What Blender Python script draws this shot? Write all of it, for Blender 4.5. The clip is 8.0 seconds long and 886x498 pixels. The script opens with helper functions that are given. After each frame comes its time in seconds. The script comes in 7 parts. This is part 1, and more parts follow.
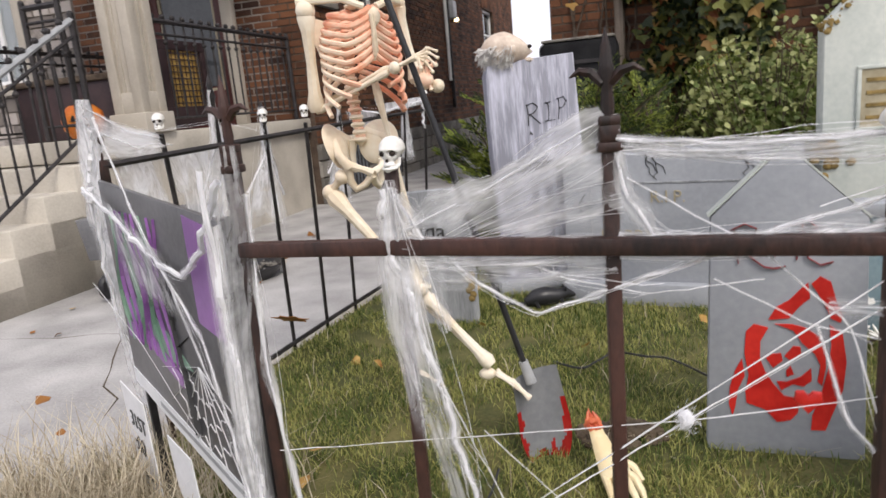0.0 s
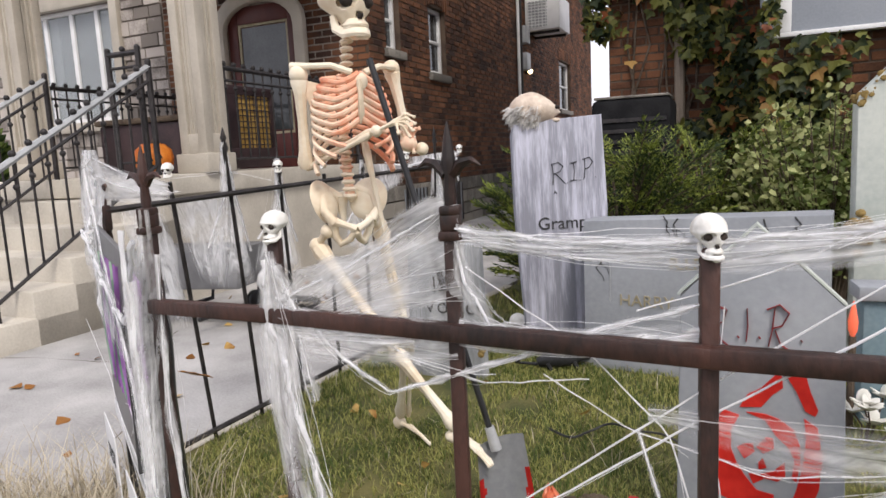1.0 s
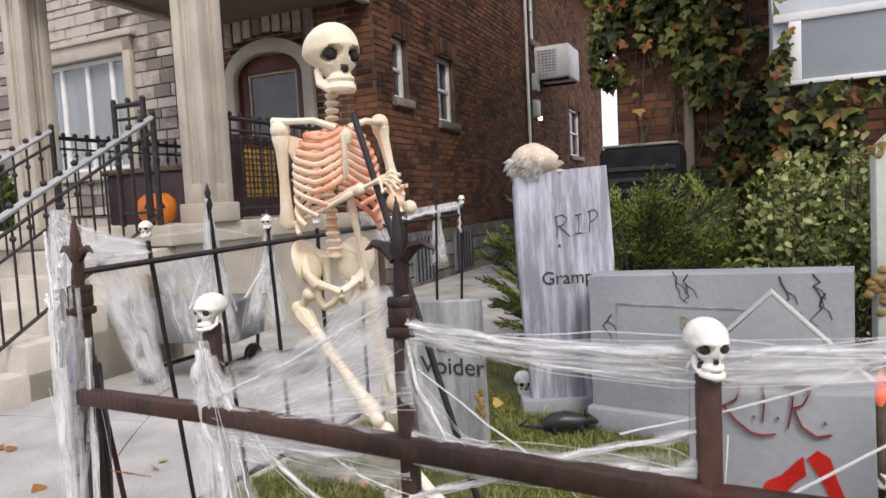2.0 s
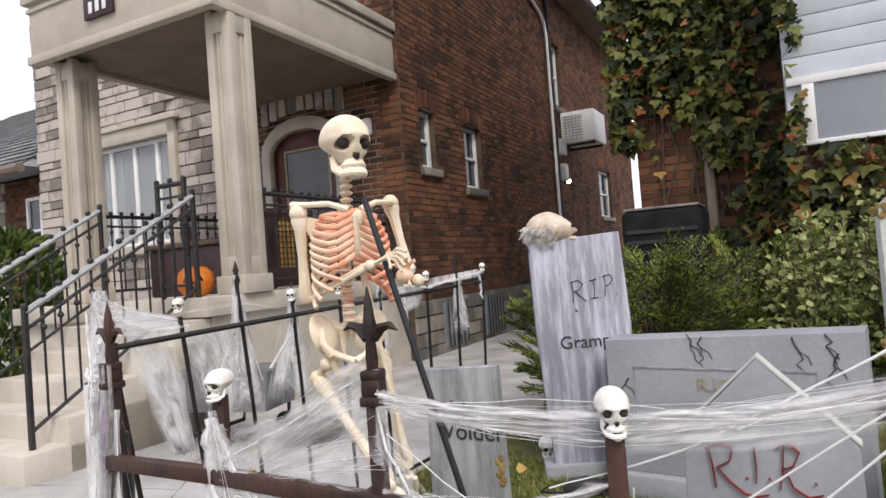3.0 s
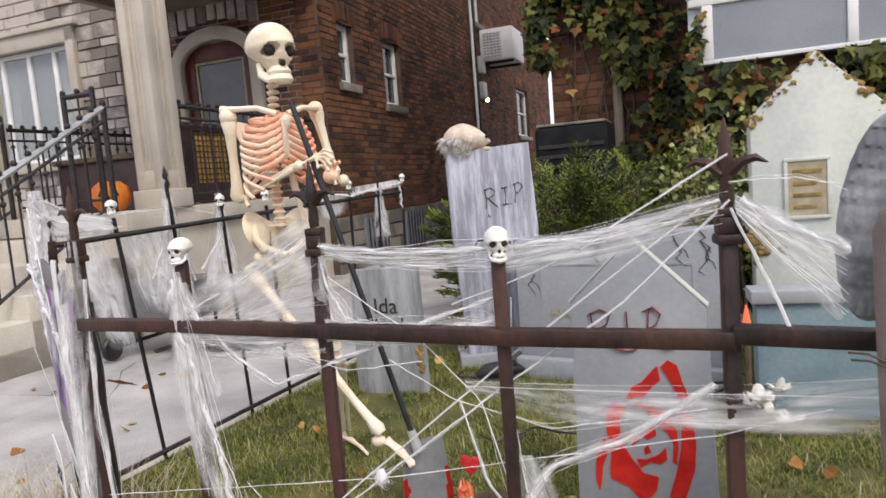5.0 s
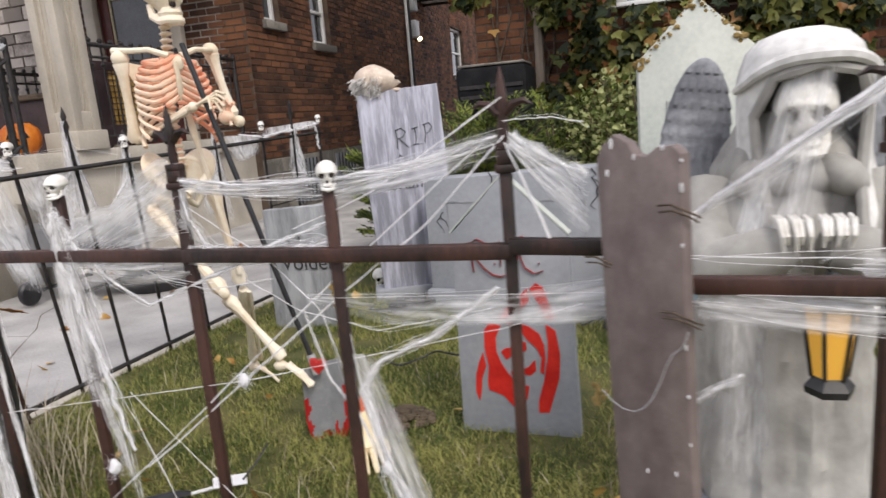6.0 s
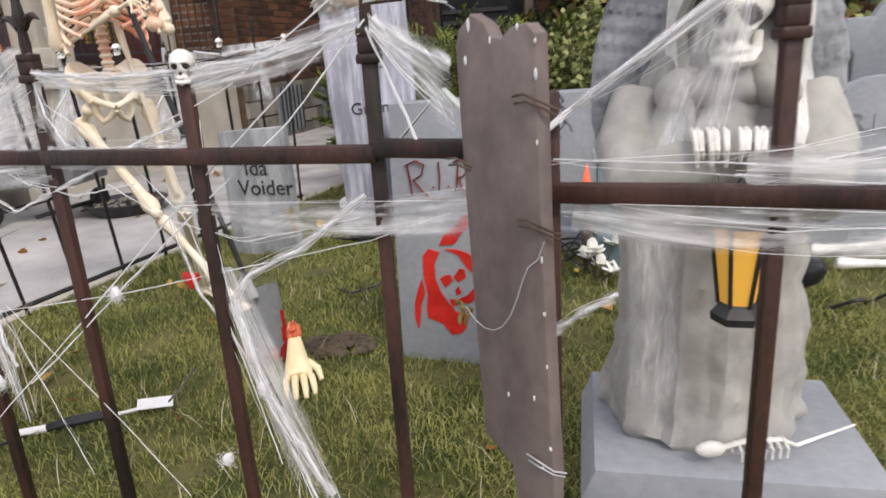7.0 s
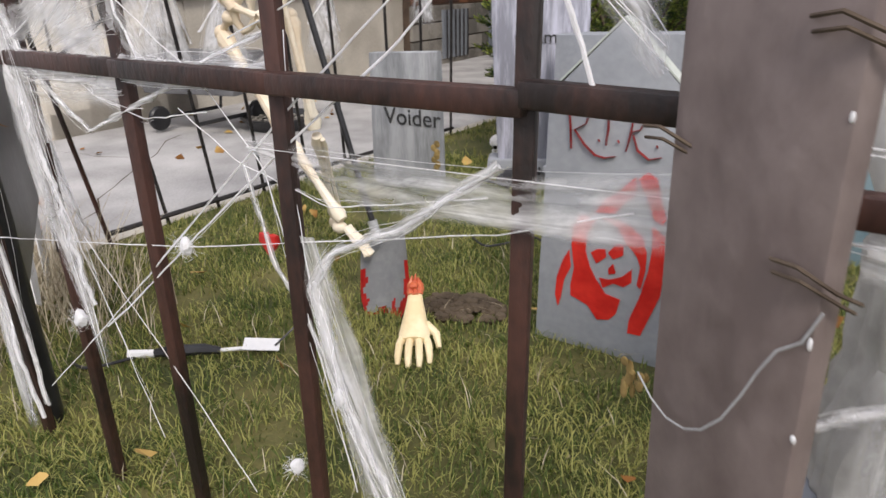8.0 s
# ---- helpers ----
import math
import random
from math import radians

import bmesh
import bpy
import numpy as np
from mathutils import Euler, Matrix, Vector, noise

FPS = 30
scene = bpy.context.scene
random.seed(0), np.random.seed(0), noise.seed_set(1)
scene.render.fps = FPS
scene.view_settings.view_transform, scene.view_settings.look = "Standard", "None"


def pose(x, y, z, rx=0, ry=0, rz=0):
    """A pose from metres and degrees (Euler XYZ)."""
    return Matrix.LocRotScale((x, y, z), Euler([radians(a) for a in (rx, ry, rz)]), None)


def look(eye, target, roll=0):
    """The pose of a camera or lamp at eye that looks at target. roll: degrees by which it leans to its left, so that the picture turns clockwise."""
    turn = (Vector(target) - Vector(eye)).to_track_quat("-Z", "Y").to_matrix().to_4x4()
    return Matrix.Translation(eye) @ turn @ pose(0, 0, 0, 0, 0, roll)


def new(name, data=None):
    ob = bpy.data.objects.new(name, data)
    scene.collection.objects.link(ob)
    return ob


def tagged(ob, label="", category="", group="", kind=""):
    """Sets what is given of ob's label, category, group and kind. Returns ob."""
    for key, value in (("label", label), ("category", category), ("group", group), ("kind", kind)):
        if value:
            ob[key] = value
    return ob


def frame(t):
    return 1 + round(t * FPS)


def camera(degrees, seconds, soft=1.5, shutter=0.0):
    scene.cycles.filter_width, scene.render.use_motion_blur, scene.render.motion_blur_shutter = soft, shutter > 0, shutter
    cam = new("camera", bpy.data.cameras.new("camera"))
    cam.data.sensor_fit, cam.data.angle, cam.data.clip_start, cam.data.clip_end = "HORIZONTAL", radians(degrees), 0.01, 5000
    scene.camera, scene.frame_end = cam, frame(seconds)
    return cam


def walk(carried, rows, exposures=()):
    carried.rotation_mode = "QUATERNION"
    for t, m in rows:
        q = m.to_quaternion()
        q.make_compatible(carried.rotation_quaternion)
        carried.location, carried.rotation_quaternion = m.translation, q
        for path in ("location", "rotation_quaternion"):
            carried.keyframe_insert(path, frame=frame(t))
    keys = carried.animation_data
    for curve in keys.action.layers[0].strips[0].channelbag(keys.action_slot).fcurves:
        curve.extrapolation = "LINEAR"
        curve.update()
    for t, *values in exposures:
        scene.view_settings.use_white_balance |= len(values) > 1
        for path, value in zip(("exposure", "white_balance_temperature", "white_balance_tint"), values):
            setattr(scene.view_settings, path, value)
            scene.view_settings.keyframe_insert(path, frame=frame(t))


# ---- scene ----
cam = camera(67.7, 8.0, 1.5, 0.25)
PATH = [
    (0, (0.128, 0.128, 0.96), (-0.04, 2.075, 0.536), -5.2),
    (0.5, (0.306, 0.113, 0.984), (-0.027, 2.055, 0.645), -2.2),
    (1, (0.407, 0.147, 0.99), (0.017, 2.089, 0.711), -2.8),
    (1.5, (0.433, 0.233, 1.002), (0.007, 2.176, 0.801), -3.1),
    (2, (0.448, 0.283, 1.024), (0.021, 2.232, 0.879), -2.9),
    (2.2, (0.46, 0.275, 1.037), (0.033, 2.228, 0.958), -3.4),
    (3.5, (0.618, 0.127, 1.047), (0.037, 2.04, 1.108), -3.7),
    (4, (0.64, 0.08, 1.029), (0.037, 1.987, 1.065), -2.5),
    (4.5, (0.617, 0.027, 1.009), (0.168, 1.973, 0.901), -2.8),
    (4.7, (0.596, 0.008, 0.994), (0.21, 1.966, 0.853), -3.4),
    (5.8, (0.682, -0.111, 0.976), (0.517, 1.846, 0.598), -5.6),
    (6, (0.774, -0.149, 0.97), (0.627, 1.807, 0.581), -4.8),
    (6.4, (0.901, -0.202, 0.964), (0.823, 1.753, 0.547), -4.0),
    (6.5, (0.92, -0.203, 0.96), (0.873, 1.744, 0.501), -4.4),
    (7, (0.94, -0.063, 0.899), (0.787, 1.847, 0.326), -3.6),
    (7.5, (0.919, 0.085, 0.867), (0.509, 1.909, 0.158), -4.7),
    (8, (0.899, 0.236, 0.868), (0.322, 2.002, 0.126), -0.8),
]
walk(cam, [(t, look(eye, target, roll)) for t, eye, target, roll in PATH])

# ---- light ----
world = bpy.data.worlds.new("overcast_sky")
scene.world = world
world.use_nodes = True
wn, wl = world.node_tree.nodes, world.node_tree.links
sky = wn.new("ShaderNodeTexSky")
sky.sky_type, sky.sun_disc = "NISHITA", False
sky.sun_elevation, sky.sun_rotation, sky.air_density, sky.dust_density = radians(48), radians(150), 1.0, 4.0
veil = wn.new("ShaderNodeMixRGB")
veil.inputs[0].default_value = 0.82
veil.inputs[2].default_value = (10.05, 9.85, 10.75, 1)
wl.new(sky.outputs[0], veil.inputs[1])
wl.new(veil.outputs[0], wn["Background"].inputs[0])
wn["Background"].inputs[1].default_value = 0.124
sun = new("sun", bpy.data.lights.new("sun", "SUN"))
sun.data.energy, sun.data.angle, sun.data.color = 2.0, radians(18), (1.0, 0.93, 0.85)
sun.matrix_world = look((2.5, -4.3, 5.5), (0, 0, 0))
scene.view_settings.exposure = 0.07


# ---- materials ----
def mat(name, c1, c2, scale=8.0, rough=0.8, bump=0.3, fine=60.0, metal=0.0, vary=0.0, stretch=(1, 1, 1), spec=0.4, blend=(0.35, 0.65), trans=0.0):
    """Two colours mixed by coarse and fine noise; vary: how far single pieces differ."""
    m = bpy.data.materials.new(name)
    m.use_nodes = True
    n, l = m.node_tree.nodes, m.node_tree.links
    b = n["Principled BSDF"]
    co = n.new("ShaderNodeTexCoord")
    mp = n.new("ShaderNodeMapping")
    mp.inputs["Scale"].default_value = stretch
    l.new(co.outputs["Object"], mp.inputs[0])
    n1, n2 = n.new("ShaderNodeTexNoise"), n.new("ShaderNodeTexNoise")
    for q, sc, de in ((n1, scale, 5), (n2, fine, 3)):
        l.new(mp.outputs[0], q.inputs["Vector"])
        q.inputs["Scale"].default_value, q.inputs["Detail"].default_value = sc, de
    add = n.new("ShaderNodeMath")
    add.operation = "MULTIPLY_ADD"
    add.inputs[1].default_value = 0.35
    l.new(n2.outputs[0], add.inputs[0])
    sub = n.new("ShaderNodeMath")
    sub.operation = "SUBTRACT"
    sub.inputs[1].default_value = 0.175
    l.new(n1.outputs[0], sub.inputs[0])
    l.new(sub.outputs[0], add.inputs[2])
    last = add.outputs[0]
    if vary:
        ge, oi = n.new("ShaderNodeNewGeometry"), n.new("ShaderNodeObjectInfo")
        s1 = n.new("ShaderNodeMath")
        s1.operation = "ADD"
        l.new(ge.outputs["Random Per Island"], s1.inputs[0])
        l.new(oi.outputs["Random"], s1.inputs[1])
        fr = n.new("ShaderNodeMath")
        fr.operation = "FRACT"
        l.new(s1.outputs[0], fr.inputs[0])
        v = n.new("ShaderNodeMath")
        v.operation = "MULTIPLY_ADD"
        v.inputs[1].default_value = vary
        l.new(fr.outputs[0], v.inputs[0])
        s2 = n.new("ShaderNodeMath")
        s2.operation = "SUBTRACT"
        s2.inputs[1].default_value = vary / 2
        l.new(last, s2.inputs[0])
        l.new(s2.outputs[0], v.inputs[2])
        last = v.outputs[0]
    r = n.new("ShaderNodeValToRGB")
    r.color_ramp.elements[0].position, r.color_ramp.elements[1].position = blend
    r.color_ramp.elements[0].color, r.color_ramp.elements[1].color = (*c1, 1), (*c2, 1)
    l.new(last, r.inputs[0])
    l.new(r.outputs[0], b.inputs["Base Color"])
    b.inputs["Roughness"].default_value, b.inputs["Metallic"].default_value = rough, metal
    b.inputs["Specular IOR Level"].default_value = spec
    if bump:
        bu = n.new("ShaderNodeBump")
        bu.inputs["Strength"].default_value, bu.inputs["Distance"].default_value = bump, 0.004
        l.new(n2.outputs[0], bu.inputs["Height"])
        l.new(bu.outputs[0], b.inputs["Normal"])
    if trans:
        tr, mx, out = n.new("ShaderNodeBsdfTranslucent"), n.new("ShaderNodeMixShader"), n["Material Output"]
        l.new(r.outputs[0], tr.inputs[0])
        mx.inputs[0].default_value = trans
        l.new(b.outputs[0], mx.inputs[1])
        l.new(tr.outputs[0], mx.inputs[2])
        l.new(mx.outputs[0], out.inputs[0])
    return m


def glass(name, tint, rough=0.03):
    m = bpy.data.materials.new(name)
    m.use_nodes = True
    b = m.node_tree.nodes["Principled BSDF"]
    b.inputs["Base Color"].default_value = (*tint, 1)
    b.inputs["Roughness"].default_value = rough
    b.inputs["Transmission Weight"].default_value = 0.75
    b.inputs["IOR"].default_value = 1.45
    return m


def gauze(name, base, lines, scale, colour=(0.95, 0.95, 0.96)):
    """Spun web: a thin haze with finer fibres running along v, thinning out in patches and at the sides."""
    m = bpy.data.materials.new(name)
    m.use_nodes = True
    n, l = m.node_tree.nodes, m.node_tree.links

    def calc(op, a, b):
        q = n.new("ShaderNodeMath")
        q.operation, q.use_clamp = op, True
        for k, v in enumerate((a, b)):
            if isinstance(v, (int, float)):
                q.inputs[k].default_value = v
            else:
                l.new(v, q.inputs[k])
        return q.outputs[0]

    def noisy(stretch, sc, lo, hi, warp, turn):
        mp, no, rg = n.new("ShaderNodeMapping"), n.new("ShaderNodeTexNoise"), n.new("ShaderNodeMapRange")
        l.new(uv.outputs[0], mp.inputs[0])
        mp.inputs["Scale"].default_value = stretch
        mp.inputs["Rotation"].default_value = (0, 0, turn)
        l.new(mp.outputs[0], no.inputs["Vector"])
        no.inputs["Scale"].default_value, no.inputs["Detail"].default_value, no.inputs["Roughness"].default_value = sc, 5, 0.65
        no.inputs["Distortion"].default_value = warp
        l.new(no.outputs[0], rg.inputs[0])
        rg.inputs[1].default_value, rg.inputs[2].default_value = lo, hi
        return rg.outputs[0]

    uv, ed = n.new("ShaderNodeUVMap"), n.new("ShaderNodeUVMap")
    uv.uv_map, ed.uv_map = "uv", "edge"
    sp = n.new("ShaderNodeSeparateXYZ")
    l.new(ed.outputs[0], sp.inputs[0])
    fade = calc("MULTIPLY", calc("MULTIPLY", sp.outputs[0], calc("SUBTRACT", 1.0, sp.outputs[0])), 5.5)
    tail = calc("MULTIPLY", calc("SUBTRACT", 1.0, sp.outputs[1]), 5.0)
    fine = noisy((4, 0.9, 1), scale, 0.4, 0.75, 0.9, 0.12)
    finer = noisy((15, 1.4, 1), scale, 0.52, 0.8, 0.8, -0.1)
    patchy = noisy((2.4, 1.4, 1), 2.0, 0.28, 0.62, 0.8, 0.0)
    alpha = calc("MULTIPLY", calc("ADD", calc("MULTIPLY", calc("ADD", fine, finer), lines), base), calc("MULTIPLY", patchy, calc("MULTIPLY", fade, tail)))
    d, tl, tr, mx, mx2 = n.new("ShaderNodeBsdfDiffuse"), n.new("ShaderNodeBsdfTranslucent"), n.new("ShaderNodeBsdfTransparent"), n.new("ShaderNodeMixShader"), n.new("ShaderNodeMixShader")
    d.inputs[0].default_value = tl.inputs[0].default_value = (*colour, 1)
    mx2.inputs[0].default_value = 0.4
    l.new(d.outputs[0], mx2.inputs[1])
    l.new(tl.outputs[0], mx2.inputs[2])
    l.new(calc("MINIMUM", alpha, 0.93), mx.inputs[0])
    l.new(tr.outputs[0], mx.inputs[1])
    l.new(mx2.outputs[0], mx.inputs[2])
    l.new(mx.outputs[0], n["Material Output"].inputs[0])
    return m


def glow(name, colour, strength):
    m = bpy.data.materials.new(name)
    m.use_nodes = True
    b = m.node_tree.nodes["Principled BSDF"]
    b.inputs["Base Color"].default_value = b.inputs["Emission Color"].default_value = (*colour, 1)
    b.inputs["Emission Strength"].default_value = strength
    return m


BRICK = mat("red_brick", (0.03, 0.012, 0.007), (0.2, 0.083, 0.038), 2.2, 0.9, 0.5, 70, vary=0.42, blend=(0.25, 0.8))
MORTAR = mat("mortar", (0.06, 0.04, 0.03), (0.12, 0.085, 0.06), 6, 0.95, 0.4)
STONE_MORTAR = mat("pale_mortar", (0.17, 0.145, 0.125), (0.29, 0.255, 0.225), 6, 0.95, 0.4)
ASHLAR = mat("grey_stone", (0.2, 0.175, 0.155), (0.48, 0.43, 0.39), 4.0, 0.9, 0.8, 40, vary=0.7)
BASESTONE = mat("foundation_stone", (0.13, 0.12, 0.105), (0.27, 0.25, 0.22), 5.0, 0.9, 0.7, 40, vary=0.6)
CONCRETE = mat("concrete", (0.4, 0.365, 0.31), (0.54, 0.5, 0.43), 2.5, 0.9, 0.35, 70)
CREAM = mat("cream_paint", (0.41, 0.37, 0.31), (0.5, 0.455, 0.385), 3.0, 0.6, 0.15, 50)
SOFFIT = mat("soffit_brown", (0.16, 0.13, 0.1), (0.21, 0.17, 0.135), 3.0, 0.7, 0.1)
WHITE = mat("white_paint", (0.72, 0.72, 0.72), (0.82, 0.82, 0.82), 4, 0.45, 0.05)
IRON = mat("black_iron", (0.012, 0.011, 0.012), (0.035, 0.03, 0.03), 20, 0.5, 0.2, 120)
RUST = mat("rusty_brown_paint", (0.014, 0.009, 0.008), (0.066, 0.029, 0.022), 9, 0.5, 0.4, 130, stretch=(1, 1, 0.4))
ASPHALT = mat("asphalt", (0.25, 0.243, 0.238), (0.49, 0.477, 0.467), 2.6, 0.95, 1.0, 85, blend=(0.25, 0.72))
SOIL = mat("soil", (0.045, 0.032, 0.02), (0.1, 0.075, 0.05), 9, 1.0, 1.0, 60)
TURF = mat("turf", (0.045, 0.055, 0.016), (0.14, 0.125, 0.045), 4, 1.0, 1.0, 80)
GRASS = mat("grass_blades", (0.075, 0.115, 0.02), (0.4, 0.39, 0.125), 3.4, 0.6, 0, 30, vary=0.6, trans=0.35)
STRAW = mat("dry_straw", (0.3, 0.25, 0.17), (0.6, 0.53, 0.4), 4, 0.8, 0, 30, vary=0.6, trans=0.2)
FOAM = mat("grey_painted_foam", (0.26, 0.275, 0.3), (0.35, 0.365, 0.392), 2.2, 0.7, 0.25, 45)
FOAM_WASHED = mat("streaked_grey_foam", (0.25, 0.255, 0.3), (0.54, 0.545, 0.64), 9, 0.7, 0.2, 60, stretch=(3.2, 1, 0.28), blend=(0.42, 0.68))
FOAM_SPIDER = mat("weathered_grey_foam", (0.2, 0.21, 0.22), (0.4, 0.41, 0.43), 7, 0.75, 0.2, 60, stretch=(2.4, 1, 0.35))
FOAM_GREEN = mat("greenish_white_foam", (0.42, 0.46, 0.43), (0.6, 0.62, 0.57), 2.2, 0.75, 0.2, 40)
FOAM_BLUE = mat("teal_grey_foam", (0.13, 0.2, 0.24), (0.22, 0.3, 0.33), 3, 0.7, 0.2)
MOSS = mat("dry_moss", (0.13, 0.09, 0.03), (0.34, 0.24, 0.09), 18, 1.0, 1.0, 90)
RED = mat("red_gloss_paint", (0.42, 0.012, 0.01), (0.62, 0.03, 0.022), 8, 0.35, 0.15, 50)
DARKRED = mat("dark_red_paint", (0.1, 0.006, 0.006), (0.26, 0.011, 0.01), 12, 0.4, 0.1)
INK = mat("black_paint", (0.02, 0.02, 0.022), (0.05, 0.05, 0.052), 10, 0.6, 0)
GOLDINK = mat("dull_gold_paint", (0.3, 0.26, 0.17), (0.42, 0.37, 0.26), 14, 0.6, 0)
BONE = mat("bone_plastic", (0.72, 0.6, 0.44), (0.83, 0.76, 0.62), 7, 0.5, 0.15, 60)
# the red glow on the bones is put into their colour
BONE_RED = mat("bone_painted_red_glow", (0.84, 0.34, 0.2), (0.83, 0.68, 0.52), 5.5, 0.5, 0.15, 40, blend=(0.38, 0.64))
BONE_WHITE = mat("white_bone_plastic", (0.62, 0.6, 0.55), (0.84, 0.83, 0.8), 18, 0.55, 0.3, 80)
SOCKET = mat("dark_socket", (0.012, 0.01, 0.009), (0.04, 0.03, 0.025), 20, 0.9, 0)
MASK = mat("grey_pink_latex", (0.5, 0.4, 0.32), (0.68, 0.58, 0.48), 14, 0.55, 0.3, 60)
LATEX = mat("pale_latex", (0.72, 0.58, 0.34), (0.82, 0.72, 0.48), 14, 0.5, 0.3, 60)
GORE = mat("bloody_latex", (0.4, 0.05, 0.02), (0.66, 0.2, 0.08), 20, 0.35, 0.5)
HAIR = mat("grey_hair", (0.4, 0.38, 0.36), (0.68, 0.66, 0.63), 20, 0.7, 0)
STEEL = mat("grey_plastic_steel", (0.3, 0.31, 0.32), (0.42, 0.43, 0.44), 5, 0.4, 0.1)
BLACK = mat("black_plastic", (0.012, 0.012, 0.014), (0.03, 0.03, 0.032), 8, 0.35, 0.05)
WOOD = mat("taupe_board", (0.125, 0.096, 0.09), (0.205, 0.165, 0.155), 9, 0.55, 0.45, 55, stretch=(1.2, 1, 0.7))
STATUE = mat("cast_grey_stone", (0.36, 0.36, 0.35), (0.56, 0.55, 0.53), 6, 0.85, 0.5, 60)
WING = mat("dark_grey_feathers", (0.14, 0.145, 0.16), (0.32, 0.33, 0.35), 9, 0.8, 0.6, 70)
CLOTH = mat("grey_gauze_cloth", (0.26, 0.25, 0.235), (0.44, 0.43, 0.4), 4, 0.95, 0.6, 26)
VEILCLOTH = mat("pale_gauze_cloth", (0.5, 0.495, 0.48), (0.8, 0.79, 0.77), 5, 0.95, 0.6, 40)
AMBER = glow("amber_pane", (0.75, 0.4, 0.06), 0.25)
ORANGE = mat("orange_pumpkin", (0.6, 0.14, 0.015), (0.78, 0.26, 0.03), 6, 0.5, 0.2)
DOORRED = mat("dark_red_door", (0.07, 0.016, 0.014), (0.11, 0.026, 0.02), 4, 0.45, 0.1)
MAROON = mat("dark_planter", (0.025, 0.015, 0.018), (0.05, 0.028, 0.03), 6, 0.6, 0.1)
BLIND = mat("white_curtain", (0.55, 0.55, 0.54), (0.75, 0.75, 0.74), 5, 0.9, 0.1, stretch=(6, 1, 0.3))
GLASS = glass("window_glass", (0.75, 0.8, 0.82))
DARKGLASS = mat("dark_window_glass", (0.03, 0.035, 0.04), (0.07, 0.075, 0.08), 2, 0.06, 0, spec=0.6)
PALEGLASS = mat("blue_grey_window", (0.2, 0.22, 0.25), (0.26, 0.28, 0.31), 1.2, 0.1, 0, spec=0.6)
SIDING = mat("pale_blue_siding", (0.5, 0.54, 0.6), (0.6, 0.64, 0.7), 2, 0.5, 0.05)
ROOF = mat("grey_shingle", (0.13, 0.135, 0.14), (0.26, 0.265, 0.27), 6, 0.95, 0.8, 60, vary=0.6)
IVY = mat("ivy_leaf", (0.016, 0.028, 0.007), (0.15, 0.155, 0.034), 1.1, 0.6, 0, 20, vary=0.8, trans=0.25)
IVY_RED = mat("autumn_ivy_leaf", (0.2, 0.06, 0.02), (0.34, 0.2, 0.06), 2, 0.5, 0, 20, vary=0.7, trans=0.25)
JUNIPER = mat("juniper_needles", (0.02, 0.042, 0.01), (0.3, 0.35, 0.06), 3.2, 0.6, 0, 9, vary=0.4, trans=0.2, blend=(0.42, 0.68))
SHRUB = mat("shrub_leaf", (0.11, 0.15, 0.035), (0.42, 0.44, 0.19), 1.8, 0.5, 0, 20, vary=0.6, trans=0.3)
CEDAR = mat("cedar_leaf", (0.03, 0.06, 0.014), (0.12, 0.17, 0.035), 1.6, 0.6, 0, 20, vary=0.55, trans=0.2)
BARK = mat("bark", (0.05, 0.035, 0.025), (0.12, 0.09, 0.065), 12, 0.95, 0.8)
DEADLEAF = mat("fallen_leaf", (0.24, 0.1, 0.02), (0.5, 0.33, 0.1), 8, 0.7, 0, vary=0.8)
FLOWER = mat("white_petals", (0.75, 0.74, 0.68), (0.85, 0.84, 0.8), 8, 0.6, 0, trans=0.2)
SILK = gauze("web_gauze", 0.4, 0.55, 2.4)
SILK_THICK = gauze("dense_web_gauze", 0.95, 0.35, 2.4)
FIBRE = mat("web_fibre", (0.9, 0.9, 0.92), (0.95, 0.95, 0.96), 8, 0.9, 0, trans=0.4)
SIGNGREY = mat("printed_dark_grey", (0.045, 0.045, 0.05), (0.13, 0.13, 0.135), 3, 0.35, 0.03)
PURPLE = mat("printed_purple", (0.2, 0.08, 0.28), (0.3, 0.13, 0.38), 6, 0.35, 0)
MINT = mat("printed_green", (0.12, 0.22, 0.16), (0.2, 0.32, 0.24), 6, 0.35, 0)
PAPER = mat("white_paper", (0.68, 0.68, 0.69), (0.78, 0.78, 0.79), 5, 0.7, 0.1)


# ---- builders ----
def part(name, bm, material, parent=None, label="", smooth=True):
    """Links a bmesh as one mesh object."""
    me = bpy.data.meshes.new(name)
    bm.to_mesh(me)
    bm.free()
    for m in material if isinstance(material, (list, tuple)) else (material,):
        me.materials.append(m)
    if smooth:
        me.shade_smooth()
        me.set_sharp_from_angle(angle=radians(38))
    ob = new(name, me)
    ob.parent = parent
    return tagged(ob, label)


def thing(name, m, label, category, group="", kind=""):
    ob = new(name)
    ob.empty_display_size = 0.05
    ob.matrix_world = m
    return tagged(ob, label, category, group, kind)


def B():
    return bmesh.new()


def box(bm, x0, y0, z0, x1, y1, z1, bevel=0.0, m=None, mi=0):
    r = bmesh.ops.create_cube(bm, size=1)
    mm = Matrix.Translation(((x0 + x1) / 2, (y0 + y1) / 2, (z0 + z1) / 2)) @ Matrix.Diagonal((x1 - x0, y1 - y0, z1 - z0, 1))
    bmesh.ops.transform(bm, matrix=(m @ mm) if m else mm, verts=r["verts"])
    fs = {f for v in r["verts"] for f in v.link_faces}
    for f in fs:
        f.material_index = mi
    if bevel:
        bmesh.ops.bevel(bm, geom=list({e for v in r["verts"] for e in v.link_edges}), offset=bevel, segments=2, affect="EDGES", profile=0.5, material=-1)
    return bm


